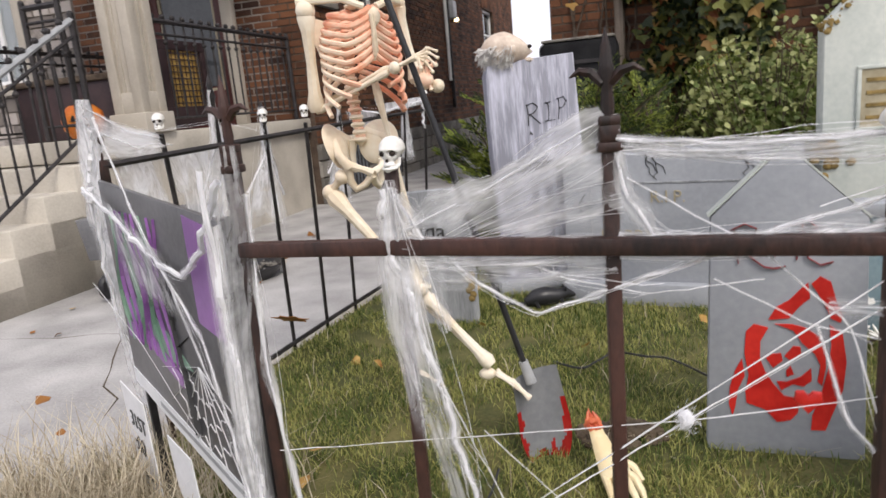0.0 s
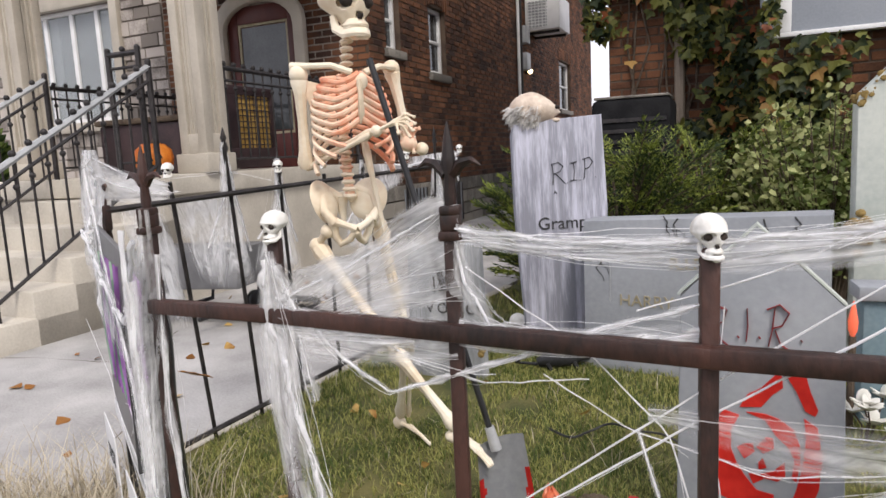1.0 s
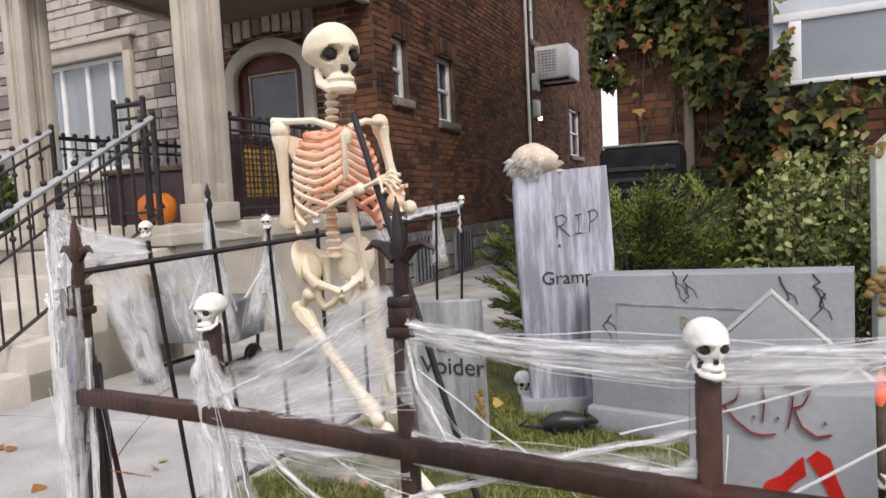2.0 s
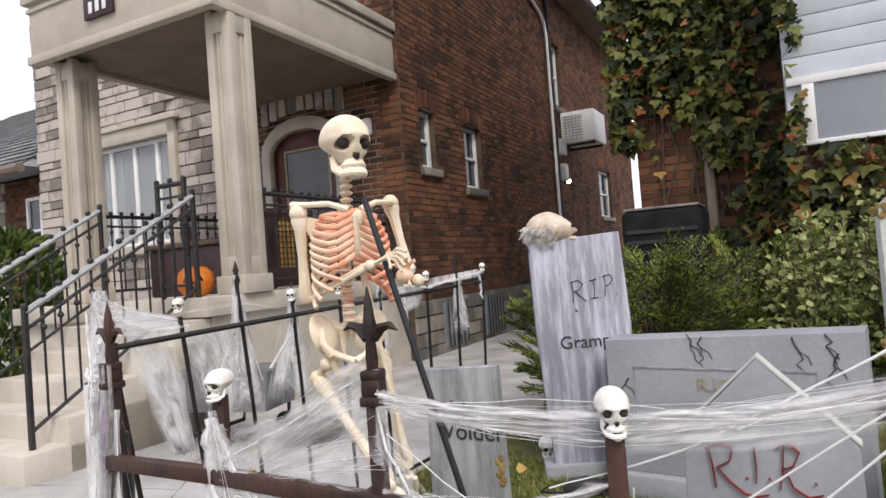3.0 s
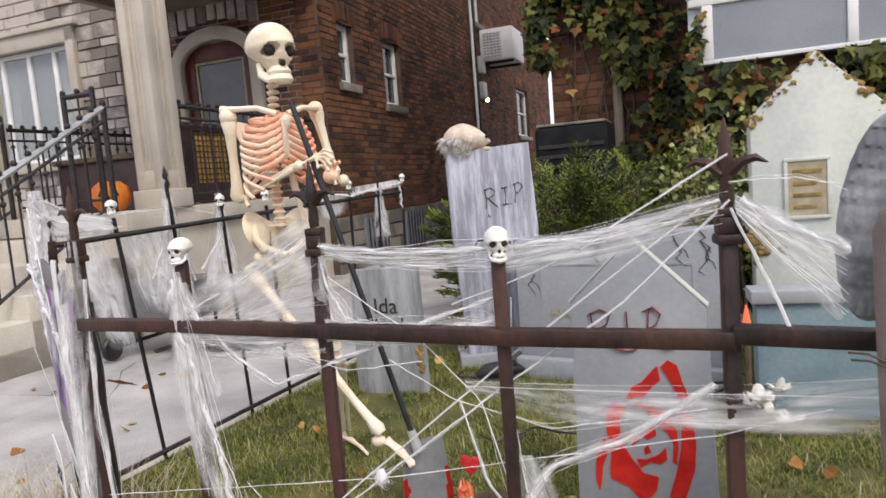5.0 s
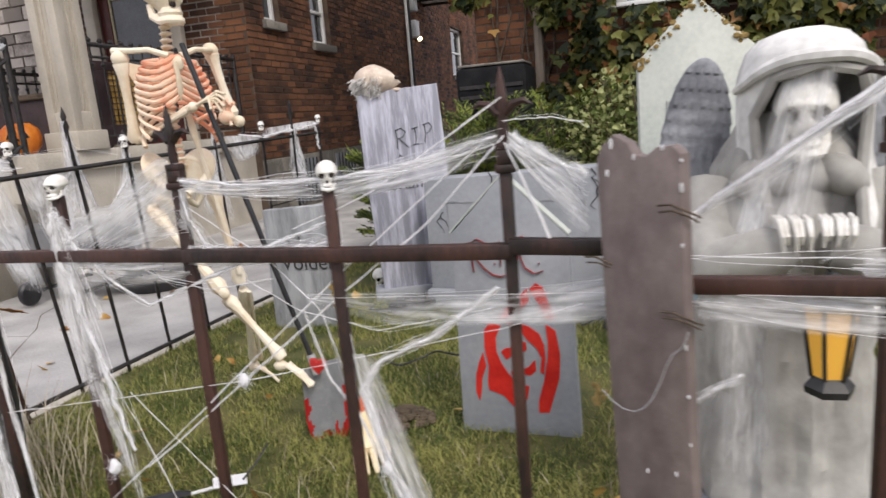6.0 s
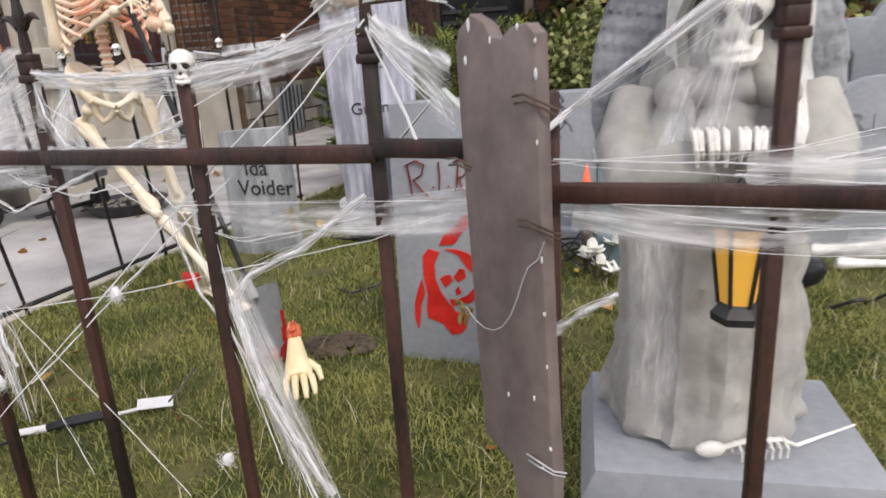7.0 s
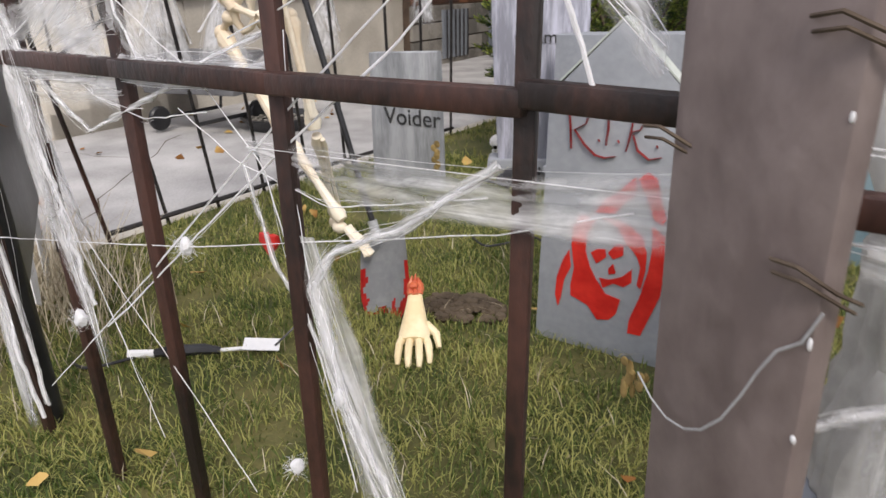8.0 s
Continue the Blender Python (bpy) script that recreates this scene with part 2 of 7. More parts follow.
def tube(bm, pts, radii, n=8, mi=0, flat=1.0):
    """A swept tube through pts; radii: one number or one for each point."""
    pts = [Vector(p) for p in pts]
    if not isinstance(radii, (list, tuple)):
        radii = [radii] * len(pts)
    rings, up = [], None
    for i, p in enumerate(pts):
        d = (pts[min(i + 1, len(pts) - 1)] - pts[max(i - 1, 0)]).normalized()
        if up is None:
            up = Vector((0, 0, 1)) if abs(d.z) < 0.9 else Vector((1, 0, 0))
        a = d.cross(up).normalized()
        b = a.cross(d).normalized()
        up = b
        rings.append([bm.verts.new(p + radii[i] * (math.cos(k * math.tau / n) * a + flat * math.sin(k * math.tau / n) * b)) for k in range(n)])
    for r0, r1 in zip(rings, rings[1:]):
        for k in range(n):
            bm.faces.new((r0[k], r0[(k + 1) % n], r1[(k + 1) % n], r1[k])).material_index = mi
    if n > 3:
        bm.faces.new(rings[0][::-1]).material_index = mi
        bm.faces.new(rings[-1]).material_index = mi
    return bm


def ball(bm, c, r, m=None, mi=0, u=14, v=9):
    """An ellipsoid; r: one radius or three."""
    r = (r, r, r) if isinstance(r, (int, float)) else r
    o = bmesh.ops.create_uvsphere(bm, u_segments=u, v_segments=v, radius=1)
    mm = Matrix.Translation(c) @ (m or Matrix()) @ Matrix.Diagonal((*r, 1))
    bmesh.ops.transform(bm, matrix=mm, verts=o["verts"])
    for f in {f for w in o["verts"] for f in w.link_faces}:
        f.material_index = mi
    return o["verts"]


def prism(bm, outline, y0, y1, bevel=0.0, m=None, mi=0):
    """An outline in x and z, given depth along y."""
    a = [bm.verts.new((x, y0, z)) for x, z in outline]
    b = [bm.verts.new((x, y1, z)) for x, z in outline]
    fs = [bm.faces.new(a), bm.faces.new(b[::-1])]
    k = len(a)
    for i in range(k):
        fs.append(bm.faces.new((a[(i + 1) % k], a[i], b[i], b[(i + 1) % k])))
    bmesh.ops.recalc_face_normals(bm, faces=fs)
    for f in fs:
        f.material_index = mi
    if m:
        bmesh.ops.transform(bm, matrix=m, verts=a + b)
    if bevel:
        bmesh.ops.bevel(bm, geom=list({e for f in fs[:2] for e in f.edges}), offset=bevel, segments=2, affect="EDGES", profile=0.5, material=-1)
    return bm


def lathe(bm, profile, n=20, m=None, mi=0, bulge=None):
    """Profile of (radius, height); bulge(angle) scales the radius."""
    rings = []
    for r, z in profile:
        ring = []
        for k in range(n):
            a = k * math.tau / n
            s = bulge(a) if bulge else 1
            p = Vector((r * s * math.cos(a), r * s * math.sin(a), z))
            ring.append(bm.verts.new(m @ p if m else p))
        rings.append(ring)
    for r0, r1 in zip(rings, rings[1:]):
        for k in range(n):
            bm.faces.new((r0[k], r0[(k + 1) % n], r1[(k + 1) % n], r1[k])).material_index = mi
    bm.faces.new(rings[0][::-1]).material_index = mi
    bm.faces.new(rings[-1]).material_index = mi
    return bm


def raw(name, verts, faces, material, parent=None, label="", kind="", smooth=False, uvs=None, edges=None):
    me = bpy.data.meshes.new(name)
    me.from_pydata(verts, [], faces)
    for m in material if isinstance(material, (list, tuple)) else (material,):
        me.materials.append(m)
    if uvs is not None:
        lay = me.uv_layers.new(name="uv")
        for loop in me.loops:
            lay.data[loop.index].uv = uvs[loop.vertex_index]
        lay = me.uv_layers.new(name="edge")
        for loop in me.loops:
            lay.data[loop.index].uv = edges[loop.vertex_index]
    if smooth:
        me.shade_smooth()
    ob = new(name, me)
    ob.parent = parent
    return tagged(ob, label, kind=kind)


def text_on(name, words, size, m, material, parent, depth=0.0015):
    """Lettering as a mesh, its baseline start at m, reading along x, facing -y before m."""
    cu = bpy.data.curves.new(name, "FONT")
    cu.body, cu.size, cu.extrude = words, size, depth
    tmp = new("lettering_source", cu)
    me = bpy.data.meshes.new_from_object(tmp.evaluated_get(bpy.context.evaluated_depsgraph_get()))
    bpy.data.objects.remove(tmp)
    me.transform(m @ pose(0, 0, 0, 90))
    me.materials.clear()
    me.materials.append(material)
    ob = new(name, me)
    ob.parent = parent
    return ob


rnd = random.Random(7)
HOUSE = pose(0, 0, 0, 0, 0, -12)
# the side fence's own line: y along it from the first picket's foot, x to the lawn
SIDE = HOUSE @ pose(-1.355, 2.02, 0, 0, 0, -5.1)

# ---- large structure ----
def cells(bm, a0, a1, z0, z1, holes, put):
    """Fills a wall's rectangle round its openings with blocks; put(bm, a, b, z, w)."""
    xs = sorted({a0, a1, *(c for h in holes for c in h[:2])})
    zs = sorted({z0, z1, *(c for h in holes for c in h[2:])})
    for xa, xb in zip(xs, xs[1:]):
        for za, zb in zip(zs, zs[1:]):
            mx, mz = (xa + xb) / 2, (za + zb) / 2
            if not any(h[0] < mx < h[1] and h[2] < mz < h[3] for h in holes):
                put(bm, xa, xb, za, zb)


def courses(a0, a1, z0, z1, holes, length, height, gap, seed, ragged=0.0):
    """Rectangles of pieces laid in courses round the openings."""
    r = random.Random(seed)
    out, z, row = [], z0, 0
    while z < z1 - 0.02:
        h = height * (1 + ragged * r.uniform(-0.5, 0.5))
        a = a0 - (length / 2 if row % 2 else 0)
        while a < a1:
            w = length * (1 + ragged * r.uniform(-0.6, 0.6))
            p, q = max(a, a0) + gap / 2, min(a + w, a1) - gap / 2
            t, u = z + gap / 2, min(z + h, z1) - gap / 2
            for hl in holes:
                if t < hl[3] and u > hl[2]:
                    if hl[0] <= p < hl[1]:
                        p = hl[1] + gap / 2
                    if hl[0] < q <= hl[1]:
                        q = hl[0] - gap / 2
            if q - p > 0.03 and u - t > 0.02:
                out.append((p, q, t, u))
            a += w
        z += h
        row += 1
    return out


def piece_mesh(rects, to_world, proud, back, seed, jitter=0.002):
    """Blocks for the rectangles: front faces set proud, sides running back."""
    r = random.Random(seed)
    vs, fs = [], []
    for p, q, t, u in rects:
        i, d, c = len(vs), proud + r.uniform(-jitter, jitter), 0.004
        for a, z, k in ((p, t, back), (q, t, back), (q, u, back), (p, u, back), (p + c, t + c, d), (q - c, t + c, d), (q - c, u - c, d), (p + c, u - c, d)):
            vs.append(to_world(a, z, k))
        fs += [(i + 4, i + 5, i + 6, i + 7), (i, i + 1, i + 5, i + 4), (i + 1, i + 2, i + 6, i + 5), (i + 2, i + 3, i + 7, i + 6), (i + 3, i, i + 4, i + 7)]
    return vs, fs


ground = raw("ground", [(-900, -900, -0.05), (900, -900, -0.05), (900, 900, -0.05), (-900, 900, -0.05)], [(0, 1, 2, 3)], SOIL, None, "bare ground reaching to the horizon", "structure")
tagged(ground, category="ground")
bm = B()
box(bm, -14, -9, -0.3, -0.07, 30, -0.012, 0.0)
driveway = part("driveway", bm, ASPHALT, None, "worn grey asphalt driveway beside the lawn")
driveway.matrix_world = SIDE
tagged(driveway, category="driveway", kind="structure")
for k, (x0, y0, dx, dy) in enumerate(((-0.5, -1.3, -0.16, 0.07), (-0.35, -0.2, -0.12, 0.13), (-1.1, 0.6, -0.15, -0.04))):
    r_ = random.Random(40 + k)
    pts = [(x0 + dx * j + r_.gauss(0, 0.018), y0 + dy * j + r_.gauss(0, 0.018), -0.0125) for j in range(11)]
    bm = B()
    tube(bm, pts, [0.002 + 0.0035 * r_.random() for _ in pts], 5, 0, 0.3)
    part("crack", bm, SOIL, driveway, "dark crack in the asphalt")
bm = B()
box(bm, -0.07, -4.2, -0.3, 0.0, 2.9, 0.004, 0.008)
kerb = part("kerb", bm, CONCRETE, None, "low pale concrete edging of the lawn")
kerb.matrix_world = SIDE
tagged(kerb, category="kerb", kind="structure")
bm = B()
box(bm, 0.0, -5.0, -0.3, 10.0, 4.9, 0.0, 0.0)
lawn = part("lawn", bm, TURF, None, "patchy green and yellow autumn lawn")
lawn.matrix_world = SIDE
tagged(lawn, category="lawn", kind="structure")

# brick house: side wall on u = -3.28, front wall on v = 6.88
UW, VF, TOP = -3.28, 6.88, 6.4
house = thing("house", HOUSE, "two-storey house of dark red brick and grey stone with a porch", "house")
side_holes = [(7.3, 7.68, 2.26, 2.98), (8.55, 9.12, 2.1, 2.98), (12.75, 13.5, 4.05, 5.35), (16.1, 17.3, 1.95, 3.1)]
front_holes = [(-8.85, -7.04, 1.68, 3.2), (-5.2, -4.2, 0.95, 2.86)]
bm = B()
cells(bm, VF, 20.2, -0.05, TOP, side_holes, lambda b, v0, v1, z0, z1: box(b, UW - 0.3, v0, z0, UW, v1, z1))
bmesh.ops.remove_doubles(bm, verts=bm.verts, dist=0.0005)
wall = part("side_wall", bm, MORTAR, house, "dark red brick wall with pale mortar", False)
bm = B()
cells(bm, -10.1, UW - 0.3, -0.05, TOP, front_holes, lambda b, u0, u1, z0, z1: box(b, u0, VF, z0, u1, VF + 0.3, z1))
bmesh.ops.remove_doubles(bm, verts=bm.verts, dist=0.0005)
front = part("front_wall", bm, STONE_MORTAR, house, "front wall of brick and rough grey stone", False)
bm = B()
box(bm, -10.1, VF + 0.3, -0.05, -9.8, 20.2, TOP)
box(bm, -9.8, 19.9, -0.05, UW - 0.3, 20.2, TOP)
part("back_walls", bm, MORTAR, house, smooth=False)
bm = B()
box(bm, -9.8, VF + 0.9, 0.9, UW - 0.3, VF + 1.0, TOP)
part("inner_partition", bm, BLIND, house, smooth=False)

rects = courses(VF - 0.006, 20.2, 0.66, TOP, side_holes, 0.222, 0.076, 0.012, 3)
near = [r for r in rects if 6.8 < r[0] < 8.6 and 1.3 < r[2] < 3.4]
near_ids = set(near[:300])
to_side = lambda a, z, k: (UW + k, a, z)
vs, fs = piece_mesh([r for r in rects if r not in near_ids], to_side, 0.007, -0.01, 4)
raw("brickwork", vs, fs, BRICK, wall, kind="stuff")
for r_ in sorted(near_ids, key=lambda q: (q[2], q[0])):
    vs, fs = piece_mesh([r_], to_side, 0.007, -0.01, int(r_[0] * 1000 + r_[2] * 77))
    raw("brick", vs, fs, BRICK, wall)
to_front = lambda a, z, k: (a, VF - k, z)
vs, fs = piece_mesh(courses(-6.2, UW + 0.006, 0.95, TOP, front_holes, 0.222, 0.076, 0.012, 5), to_front, 0.007, -0.01, 6)
raw("brickwork", vs, fs, BRICK, front, kind="stuff")
stones = courses(-10.12, -6.2, 0.0, TOP, front_holes, 0.36, 0.15, 0.014, 8, 0.7)
vs, fs = piece_mesh(stones, to_front, 0.03, -0.01, 9, 0.016)
raw("stonework", vs, fs, ASHLAR, front, "rough-faced grey and tan stone blocks", kind="stuff")
vs, fs = piece_mesh(courses(VF + 0.3, 9.0, 1.0, TOP, [], 0.36, 0.15, 0.014, 10, 0.7), lambda a, z, k: (-10.1 - k, a, z), 0.03, -0.01, 9, 0.016)
vs2 = [(x, VF + 0.0 + (y - VF) * 0.25, z) for x, y, z in vs]
raw("stone_corner", vs2, fs, ASHLAR, front, kind="stuff")
vs, fs = piece_mesh(courses(VF - 0.02, 20.2, -0.05, 0.66, [], 0.42, 0.17, 0.012, 11, 0.4), lambda a, z, k: (UW + k, a, z), 0.03, -0.01, 12, 0.012)
raw("foundation", vs, fs, BASESTONE, wall, "rough grey foundation stone", kind="stuff")

# eaves and roof
bm = B()
box(bm, -10.5, VF - 0.5, TOP, UW + 0.45, 20.6, TOP + 0.06)
part("soffit", bm, SOFFIT, house, smooth=False)
bm = B()
tube(bm, [(UW + 0.48, VF - 0.5, TOP + 0.08), (UW + 0.48, 20.6, TOP + 0.08)], 0.07, 8)
part("gutter", bm, SOFFIT, house, "brown eaves gutter")
bm = B()
ym = (VF + 20.2) / 2
rv = [bm.verts.new(p) for p in ((-10.6, VF - 0.6, TOP + 0.06), (UW + 0.55, VF - 0.6, TOP + 0.06), (UW + 0.55, 20.7, TOP + 0.06), (-10.6, 20.7, TOP + 0.06), (-6.7, VF + 2.6, TOP + 2.2), (-6.7, 17.6, TOP + 2.2))]
for f in ((0, 1, 4), (1, 2, 5, 4), (2, 3, 5), (3, 0, 4, 5), (3, 2, 1, 0)):
    bm.faces.new([rv[i] for i in f])
part("roof", bm, ROOF, house, "dark grey shingle roof", False)


def sash(parent, m, w, h, name="window", rail=True, pane_mat=None, frame_mat=None, depth=0.06):
    """A sash window in its opening: x along the wall, y outward, z up, from its lower left corner."""
    fm = frame_mat or WHITE
    bm = B()
    t = 0.055
    for a in ((0, 0, t, h), (w - t, 0, w, h), (t, 0, w - t, t), (t, h - t, w - t, h)):
        box(bm, a[0], 0, a[1], a[2], depth, a[3], 0.004)
    if rail:
        box(bm, t, 0.004, h * 0.5 - 0.02, w - t, depth - 0.004, h * 0.5 + 0.02, 0.003)
    fr = part(name, bm, fm, parent)
    fr.matrix_parent_inverse = Matrix()
    fr.matrix_local = m
    bm = B()
    box(bm, t, 0.012, t, w - t, 0.02, h - t)
    part("pane", bm, pane_mat or DARKGLASS, fr, smooth=False)
    return fr


for i, (v0, v1, z0, z1) in enumerate(side_holes):
    m = Matrix.Translation((UW - 0.13, v0, z0)) @ Matrix(((0, 1, 0, 0), (1, 0, 0, 0), (0, 0, 1, 0), (0, 0, 0, 1)))
    w_ = sash(house, m, v1 - v0, z1 - z0)
    bm = B()
    box(bm, UW - 0.2, v0 - 0.06, z0 - 0.1, UW + 0.06, v1 + 0.06, z0, 0.012)
    part("sill", bm, BASESTONE, house, "rough stone window sill")
    bm = B()
    k = max(4, int((v1 - v0 + 0.2) / 0.075))
    for j in range(k):
        a = -0.1 + (v1 - v0 + 0.2) * (j + 0.5) / k
        rise = 0.07 * (1 - ((a / (v1 - v0) - 0.5) * 1.7) ** 2)
        box(bm, UW - 0.05, v0 + a - 0.031, z1 - 0.03 + rise, UW + 0.014, v0 + a + 0.031, z1 + 0.19 + rise, 0.004)
    part("brick_arch", bm, BRICK, house, "segmental arch of upright bricks")

# wide front window with curtains
m = Matrix.Translation((-8.85, VF + 0.1, 1.68)) @ Matrix.Diagonal((1, -1, 1, 1))
wide = sash(house, m, 1.81, 1.52, "front_window", False, GLASS)
for k in (0.42, 0.94, 1.42):
    bm = B()
    box(bm, k - 0.035, 0.0, 0.05, k + 0.035, 0.05, 1.47, 0.005)
    part("mullion", bm, WHITE, wide)
for k, (a, b_) in enumerate(((0.06, 0.5), (1.2, 1.75))):
    bm = B()
    n = 26
    top = [bm.verts.new((a + (b_ - a) * i / n, -0.12 - 0.025 * math.sin(i * 1.9), 1.46)) for i in range(n + 1)]
    bot = [bm.verts.new((a + (b_ - a) * i / n, -0.12 - 0.035 * math.sin(i * 1.9), 0.06)) for i in range(n + 1)]
    for i in range(n):
        bm.faces.new((bot[i], bot[i + 1], top[i + 1], top[i]))
    part("curtain", bm, BLIND, wide, "white pleated curtain")
bm = B()
for a in ((-8.98, 1.6, -8.85, 3.36), (-7.04, 1.6, -6.9, 3.36), (-8.98, 3.2, -6.9, 3.4), (-9.02, 1.55, -6.86, 1.68)):
    box(bm, a[0], VF - 0.09, a[1], a[2], VF + 0.0, a[3], 0.012)
box(bm, -9.06, VF - 0.13, 3.4, -6.82, VF, 3.46, 0.01)
part("window_surround", bm, CREAM, house, "taupe painted window surround")

# front door under an arched surround
bm = B()
arch = [(-5.34, 0.95), (-5.34, 2.62)] + [(-4.7 - 0.64 * math.cos(radians(a)), 2.62 + 0.42 * math.sin(radians(a))) for a in range(15, 180, 15)] + [(-4.06, 2.62), (-4.06, 0.95)]
inner = [(-4.2, 0.95), (-4.2, 2.58)] + [(-4.7 + 0.5 * math.cos(radians(a)), 2.58 + 0.3 * math.sin(radians(a))) for a in range(15, 180, 15)] + [(-5.2, 2.58), (-5.2, 0.95)]
prism(bm, arch + inner, VF - 0.1, VF - 0.012, 0.012)
part("door_surround", bm, CREAM, house, "cream arched door surround")
bm = B()
box(bm, -5.2, VF + 0.04, 0.95, -4.2, VF + 0.1, 2.86, 0.0)
door = part("front_door", bm, DOORRED, house, "dark red panelled front door, shut")
bm = B()
for a in ((-5.2, 0.95, -5.06, 2.86), (-4.34, 0.95, -4.2, 2.86), (-5.06, 2.66, -4.34, 2.86), (-5.06, 0.95, -4.34, 1.35)):
    box(bm, a[0], VF - 0.0, a[1], a[2], VF + 0.036, a[3], 0.01)
part("door_frame", bm, DOORRED, door)
bm = B()
box(bm, -5.02, VF + 0.03, 1.4, -4.38, VF + 0.038, 2.62)
part("pane", bm, DARKGLASS, door, smooth=False)
bm = B()
for a in ((-5.06, 1.35, -5.03, 2.66), (-4.37, 1.35, -4.34, 2.66), (-5.03, 2.63, -4.37, 2.66), (-5.03, 1.35, -4.37, 1.38)):
    box(bm, a[0], VF + 0.012, a[1], a[2], VF + 0.035, a[3], 0.004)
part("glazing_bead", bm, GOLDINK, door, "brass-coloured bead round the glass")
for k in range(9):
    bm = B()
    a = -5.36 + 1.32 * (k + 0.5) / 9
    h = 2.98 + 0.14 * math.cos((k - 4) * 0.33)
    box(bm, a - 0.06, VF - 0.05, h, a + 0.06, VF, h + 0.34, 0.012)
    part("voussoir", bm, ASHLAR, house)

# porch: floor, steps, roof and columns
porch = thing("porch", HOUSE, "raised concrete porch with panelled taupe columns and flat roof", "porch")
bm = B()
box(bm, -5.75, 3.93, -0.05, -3.36, VF - 0.04, 0.8, 0.0)
part("base", bm, CONCRETE, porch, "rendered concrete porch wall")
bm = B()
box(bm, -5.8, 3.85, 0.8, -3.31, VF - 0.04, 0.95, 0.012)
part("floor_slab", bm, CONCRETE, porch, "grey concrete floor slab")
for k in range(1, 6):
    bm = B()
    f = 3.85 - 0.27 * (6 - k)
    box(bm, -4.65, f, -0.05, -3.36, 3.93, 0.158 * k, 0.012)
    part("step", bm, CONCRETE, porch)
bm = B()
box(bm, -7.2, 1.75, -0.05, -3.7, 2.5, 0.07, 0.01)
part("landing", bm, MORTAR, porch, "low brick-edged landing")
bm = B()
box(bm, -5.6, 4.18, 3.3, -3.4, VF - 0.012, 3.34)
part("ceiling", bm, SOFFIT, porch, "brown panelled porch ceiling", False)
for (u0, v0, u1, v1) in ((-5.66, 4.1, -3.32, 4.22), (-3.44, 4.22, -3.32, VF - 0.012), (-5.66, 4.22, -5.54, VF - 0.012)):
    bm = B()
    box(bm, u0, v0, 3.26, u1, v1, 3.86, 0.006)
    part("fascia", bm, CREAM, porch, "taupe painted fascia")
for z0, z1, d in ((3.23, 3.31, 0.025), (3.72, 3.76, 0.02), (3.8, 3.9, 0.05)):
    bm = B()
    box(bm, -5.66 - d, 4.1 - d, z0, -3.32 + d, 4.16, z1, 0.006)
    part("moulding", bm, CREAM, porch)
    bm = B()
    box(bm, -3.38, 4.163, z0, -3.32 + d, VF - 0.012, z1, 0.006)
    part("moulding", bm, CREAM, porch)
bm = B()
box(bm, -5.64, 4.12, 3.86, -3.34, VF - 0.012, 3.92)
part("roof", bm, ROOF, porch, smooth=False)
VC = 4.38
for u in (-5.42, -3.43):
    bm = B()
    box(bm, u - 0.1, VC - 0.1, 1.0, u + 0.1, VC + 0.1, 3.26)
    col = part("column", bm, CREAM, porch, "square taupe column with sunk panels")
    for du in (-1, 1):
        for dv in (-1, 1):
            bm = B()
            box(bm, u + du * 0.09 - 0.04, VC + dv * 0.09 - 0.04, 0.97, u + du * 0.09 + 0.04, VC + dv * 0.09 + 0.04, 3.27, 0.006)
            part("corner_strip", bm, CREAM, col)
    for z0, z1 in ((1.1, 1.25), (3.08, 3.25)):
        bm = B()
        box(bm, u - 0.124, VC - 0.124, z0, u + 0.124, VC + 0.124, z1, 0.006)
        part("cross_strip", bm, CREAM, col)
    for a in (-0.022, 0.022):
        for du, dv in ((0, -1), (1, 0)):
            cx, cy = u + du * 0.1 + (a if dv else 0), VC + dv * 0.1 + (a if du else 0)
            bm = B()
            box(bm, cx - 0.01, cy - 0.01, 1.25, cx + 0.01, cy + 0.01, 3.08, 0.003)
            part("flute", bm, CREAM, col)
    bm = B()
    box(bm, u - 0.16, VC - 0.16, 0.951, u + 0.16, VC + 0.16, 1.1, 0.01)
    part("plinth", bm, CREAM, col)
plaque = thing("house_number_plaque", HOUSE @ pose(-4.62, 4.06, 3.54), "small black plaque with pale marks on the porch fascia", "sign")
bm = B()
box(bm, -0.19, 0, -0.095, 0.19, 0.03, 0.095, 0.008)
part("plate", bm, MAROON, plaque)
for k in (-0.09, 0.0, 0.09):
    bm = B()
    box(bm, k - 0.025, -0.006, -0.05, k + 0.025, 0.0, 0.05, 0.004)
    part("plain_bar", bm, WHITE, plaque)


